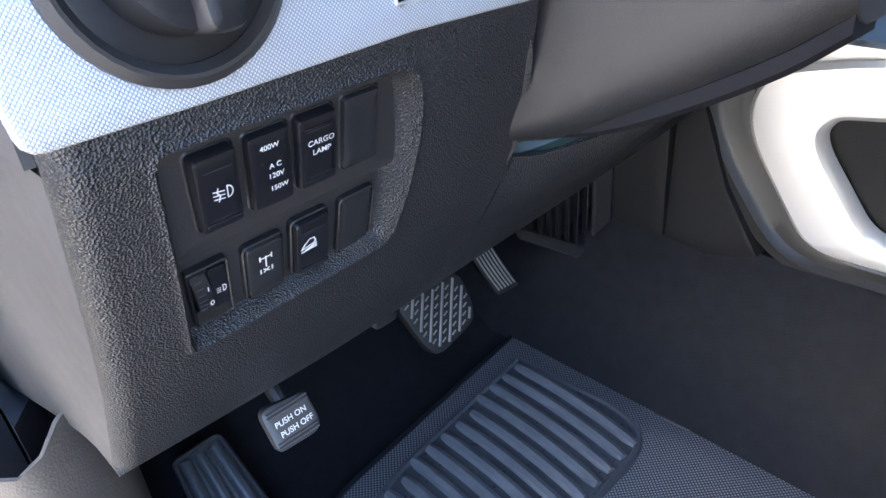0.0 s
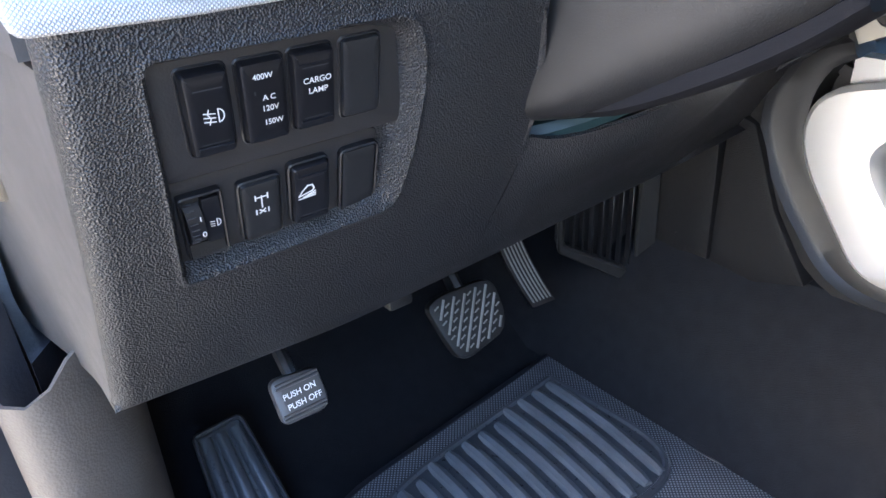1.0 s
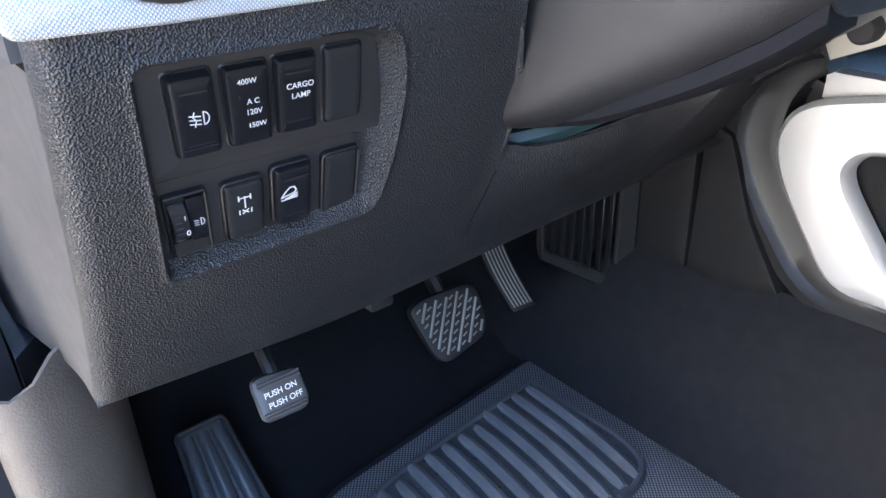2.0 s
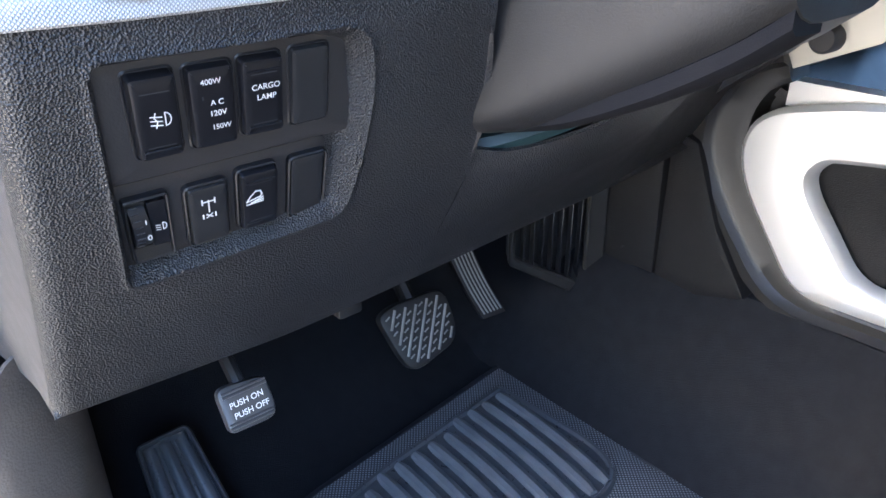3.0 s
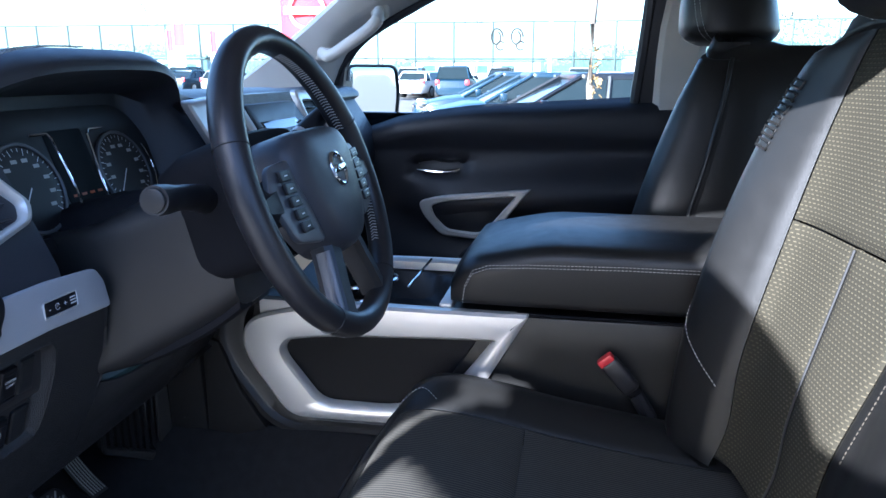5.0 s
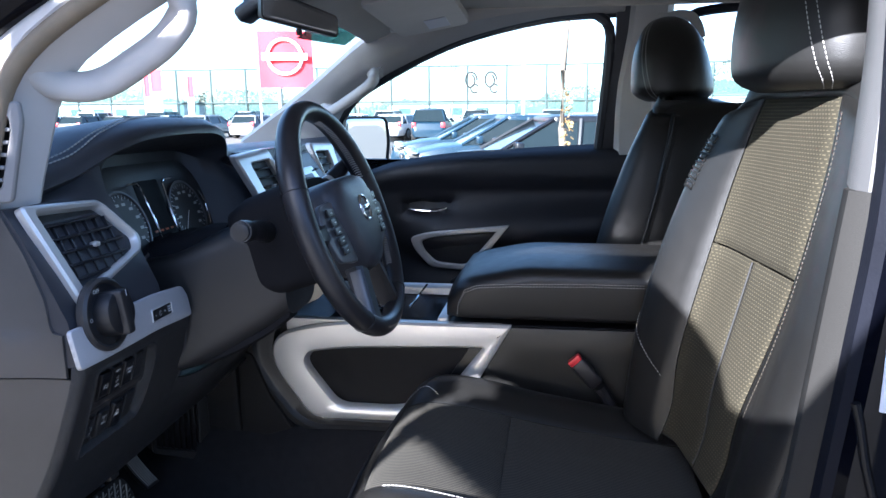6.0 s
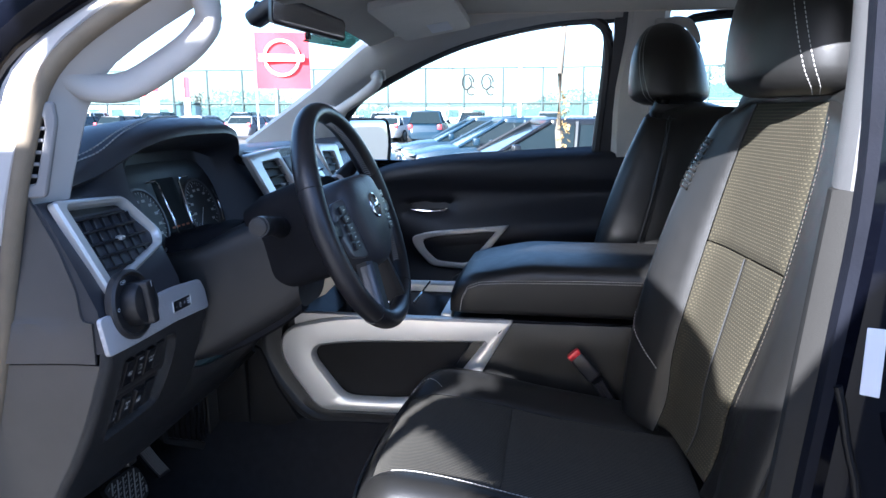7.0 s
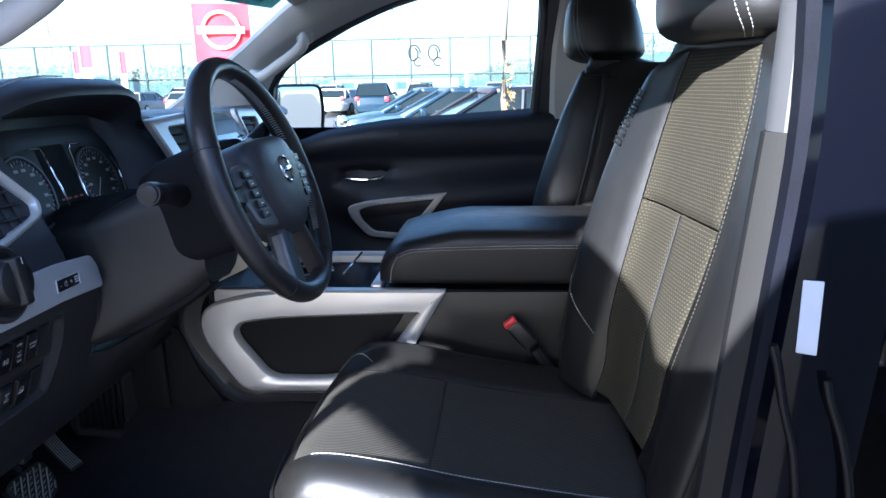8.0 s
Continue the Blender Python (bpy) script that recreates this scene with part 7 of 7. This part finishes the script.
# red banner with a plain ring and bar
bn = thing("banner", "red cloth banner with a plain silver ring and bar", "banner")
bpos = Vector((-12.75, 29.3, 0))
bt = Vector((0.96, 0.28, 0))
bq = lambda u, v, w=0.0: bpos + bt * (u + 0.10 * (4 - v) * 0.22) + Vector((0, 0, v)) + Vector((0.28, -0.96, 0)) * (w + 0.05 * math.sin(3 * u + v))
part("cloth", surface(lambda u, v: bq(u, v), frange(0, 2.35, 14), frange(2.62, 5.05, 14), 0.01), M["banner"], bn, "red cloth")
part("ring", tube([bq(1.14 + 0.74 * math.cos(2 * math.pi * k / 36), 3.95 + 0.74 * math.sin(2 * math.pi * k / 36), 0.08) for k in range(36)], 0.075, 6, loop=True, up=(0, 1, 0)), M["white"], bn)
part("bar", rbox(bq(1.14, 3.95, 0.13), (1.95, 0.05, 0.30), 0.01, 1, Matrix.Rotation(radians(16), 3, "Z")), M["white"], bn)
part("pole", tube([bq(-0.05, 0.0), bq(-0.05, 5.3)], 0.04, 8), M["pole"], bn)


def flag(x, y, h, w):
    f = thing("feather_flag", "slim red and white flag on a pole", "flag", "flags")
    part("pole", tube([(x, y, 0), (x, y, h)], 0.05, 8), M["pole"], f)
    part("red_cloth", surface(lambda u, v: (x + w * u, y + 0.1 * math.sin(4 * u), h - 1.9 + 1.9 * v), frange(0, 1, 5), frange(0, 1, 6), 0.01), M["banner"], f)
    part("white_cloth", surface(lambda u, v: (x + w * 0.95 * u, y + 0.1 * math.sin(4 * u), h - 4.6 + 2.7 * v), frange(0, 1, 5), frange(0, 1, 6), 0.01), M["white"], f)


for x, y, h, w in ((-35.6, 59, 5.4, 1.1), (-37.5, 61, 5.0, 0.6), (-33.2, 61, 4.9, 0.6)):
    flag(x, y, h, w)

fence = thing("net_fence", "tall thin net fence on slim dark posts", "fence")
for k in range(34):
    x = -62 + 3.4 * k
    part("post", tube([(x, 62, 0), (x, 62, 5.55)], 0.085, 6), M["post"], fence)
for z in (5.5, 2.5):
    part("rail", tube([(-64, 62, z), (54, 62, z)], 0.065, 6), M["post"], fence)
nt_ = part("netting", surface(lambda u, v: (u, 62.1, v), [-64, -20, 20, 54], [0.05, 2.5, 5.5], 0.01), M["net"], fence, "fine pale green netting")
nt_.visible_shadow = False
for x in (-7.3, -5.6):
    cut_ = thing("fence_ornament", "black curled wire ornament hung on the fence", "ornament", "fence ornaments")
    part("curl", tube([(x + 0.55 * math.cos(a) * (1 - 0.06 * a), 61.9, 4.25 + 0.75 * math.sin(a) * (1 - 0.05 * a)) for a in frange(0, 7.5, 30)], 0.07, 6, up=(0, 1, 0)), M["tyre"], cut_)
    part("curl", tube([(x + 0.35 + 0.35 * math.cos(a), 61.9, 3.55 + 0.35 * math.sin(a)) for a in frange(0.5, 5.5, 20)], 0.06, 6, up=(0, 1, 0)), M["tyre"], cut_)


def lamp_post(x, y, h):
    lp = thing("lamp_post", "tall white car park lamp post", "lamp post", "lamp posts")
    part("pole", tube([(x, y, 0), (x, y, h)], [0.11, 0.07], 10), M["pole"], lp)
    for s in (-1, 1):
        part("lamp_head", rbox((x + s * 0.55, y, h), (0.8, 0.3, 0.12), 0.03, 2), M["post"], lp)


lamp_post(-1.70, 40.6, 9.5)
lamp_post(24.5, 62, 7.2)
lamp_post(-22.0, 55, 9.0)


def bare_tree(x, y, h, seed, label, leafy=False, limbs=9):
    """A young bare tree: tapered trunk, limbs and twigs."""
    r = random.Random(seed)
    tr = thing("young_tree" if h < 8 else "bare_tree", label, "tree")
    lean = Vector((r.uniform(-0.03, 0.03), r.uniform(-0.03, 0.03), 1))
    pts = [Vector((x, y, 0)) + lean * h * t + Vector((r.uniform(-1, 1), r.uniform(-1, 1), 0)) * 0.006 * h * (t > 0) for t in frange(0, 1, 9)]
    part("trunk", tube(pts, [0.0085 * h * (1 - 0.8 * t) + 0.004 for t in frange(0, 1, 9)], 8), M["bark"], tr)
    bm = bmesh.new()

    def grow(p, d, length, rad, depth):
        q = [p + d * length * t + Vector((r.uniform(-1, 1), r.uniform(-1, 1), r.uniform(-0.3, 1))) * 0.05 * length * (t > 0) for t in frange(0, 1, 4)]
        tube(q, [rad * (1 - 0.7 * t) for t in frange(0, 1, 4)], 4, bm=bm)
        if depth:
            for _ in range(4):
                d2 = (d + Vector((r.uniform(-1, 1), r.uniform(-1, 1), r.uniform(-0.2, 0.9))) * 0.75).normalized()
                grow(q[r.choice((1, 2, 3))], d2, length * r.uniform(0.45, 0.65), rad * 0.5, depth - 1)

    for k in range(limbs):
        t = r.uniform(0.35, 0.98)
        a = r.uniform(0, 2 * math.pi)
        grow(Vector((x, y, 0)) + lean * h * t, Vector((math.cos(a), math.sin(a), 0.9)).normalized(), h * 0.30 * (1.25 - t), 0.004 * h * (1.2 - t), 2)
    part("branches", bm, M["twig"], tr)
    if leafy:
        bm = bmesh.new()
        for _ in range(80):
            a, zz, rr = r.uniform(0, 6.28), r.uniform(0.75, 1.75), r.uniform(0.02, 0.10)
            c = Vector((x + rr * math.cos(a) * (2.2 - zz) * 0.8, y + rr * math.sin(a) * (2.2 - zz) * 0.8, zz))
            d1, d2 = Vector((r.uniform(-1, 1), r.uniform(-1, 1), r.uniform(-1, 1))).normalized() * 0.035, Vector((r.uniform(-1, 1), r.uniform(-1, 1), r.uniform(-1, 1))).normalized() * 0.03
            bm.faces.new([bm.verts.new(c + q) for q in (-d1, d2, d1, -d2)])
        part("leaves", bm, M["dry_leaf"], tr, "dry golden leaves about the trunk")
    return tr


bare_tree(0.42, 7.0, 5.2, 3, "slim bare young tree with dry leaves round its trunk", True, 5)
bare_tree(-14.0, 50, 9.0, 7, "bare winter tree behind the car park", False, 12)
bare_tree(-9.5, 66, 11.0, 8, "bare winter tree behind the fence", False, 14)
bare_tree(-45, 70, 10.0, 9, "bare winter tree behind the fence", False, 14)
bare_tree(-29, 68, 9.0, 10, "bare winter tree behind the fence", False, 14)

# a distant wood line and low sheds
rng = random.Random(11)
verts, faces = [], []
for k in range(42000):
    x = rng.uniform(-260, 240)
    y = rng.uniform(150, 175)
    hmax = 4.5 + 2.0 * math.sin(x * 0.05) + 2.0 * math.sin(x * 0.17 + 1) + (4.5 if x > 20 else 0)
    z = rng.uniform(0, 1) ** 0.8 * hmax
    s = rng.uniform(0.15, 0.5)
    d1 = Vector((rng.uniform(-1, 1), rng.uniform(-0.4, 0.4), rng.uniform(-1, 1))).normalized() * s
    d2 = Vector((rng.uniform(-1, 1), rng.uniform(-0.4, 0.4), rng.uniform(-1, 1))).normalized() * s * 0.6
    i = len(verts)
    verts += [(x + q.x, y + q.y, max(0, z + q.z)) for q in (-d1, d2, d1, -d2)]
    faces.append((i, i + 1, i + 2, i + 3))
me = bpy.data.meshes.new("far_wood")
me.from_pydata(verts, [], faces)
ridge = [(x, 4.0 + 1.7 * math.sin(x * 0.05) + 1.6 * math.sin(x * 0.17 + 1) + rng.uniform(-0.5, 0.5) + (3.6 if x > 20 else 0)) for x in frange(-270, 250, 500)]
solo("wood_mass", loft([[(x, 177, 0), (x, 176, max(0.6, h * 0.8)), (x, 178, max(0.5, h * 0.7))] for x, h in ridge]), M["twig"], "distant brown winter wood, thick at its foot", "wood", "stuff")
tagged(finish("far_wood", me, M["twig"]), "distant brown winter wood", "wood", "", "stuff")
for x, y, w, h in ((-95, 140, 40, 3.6), (-20, 142, 24, 3.2), (22, 140, 30, 4.2)):
    sh = thing("shed", "long low pale industrial shed in the distance", "building")
    part("wall", rbox((x, y, h / 2), (w, 12, h), 0.05, 1), M["roof_far"], sh)
    part("roof", rbox((x, y, h + 0.2), (w + 1, 13, 0.4), 0.05, 1), M["post"], sh)
    for k in range(int(w / 5)):
        part("window", rbox((x - w / 2 + 3 + 5 * k, y - 6.02, h * 0.55), (2.5, 0.1, 1.4), 0.02, 1), M["dark_glass"], sh)
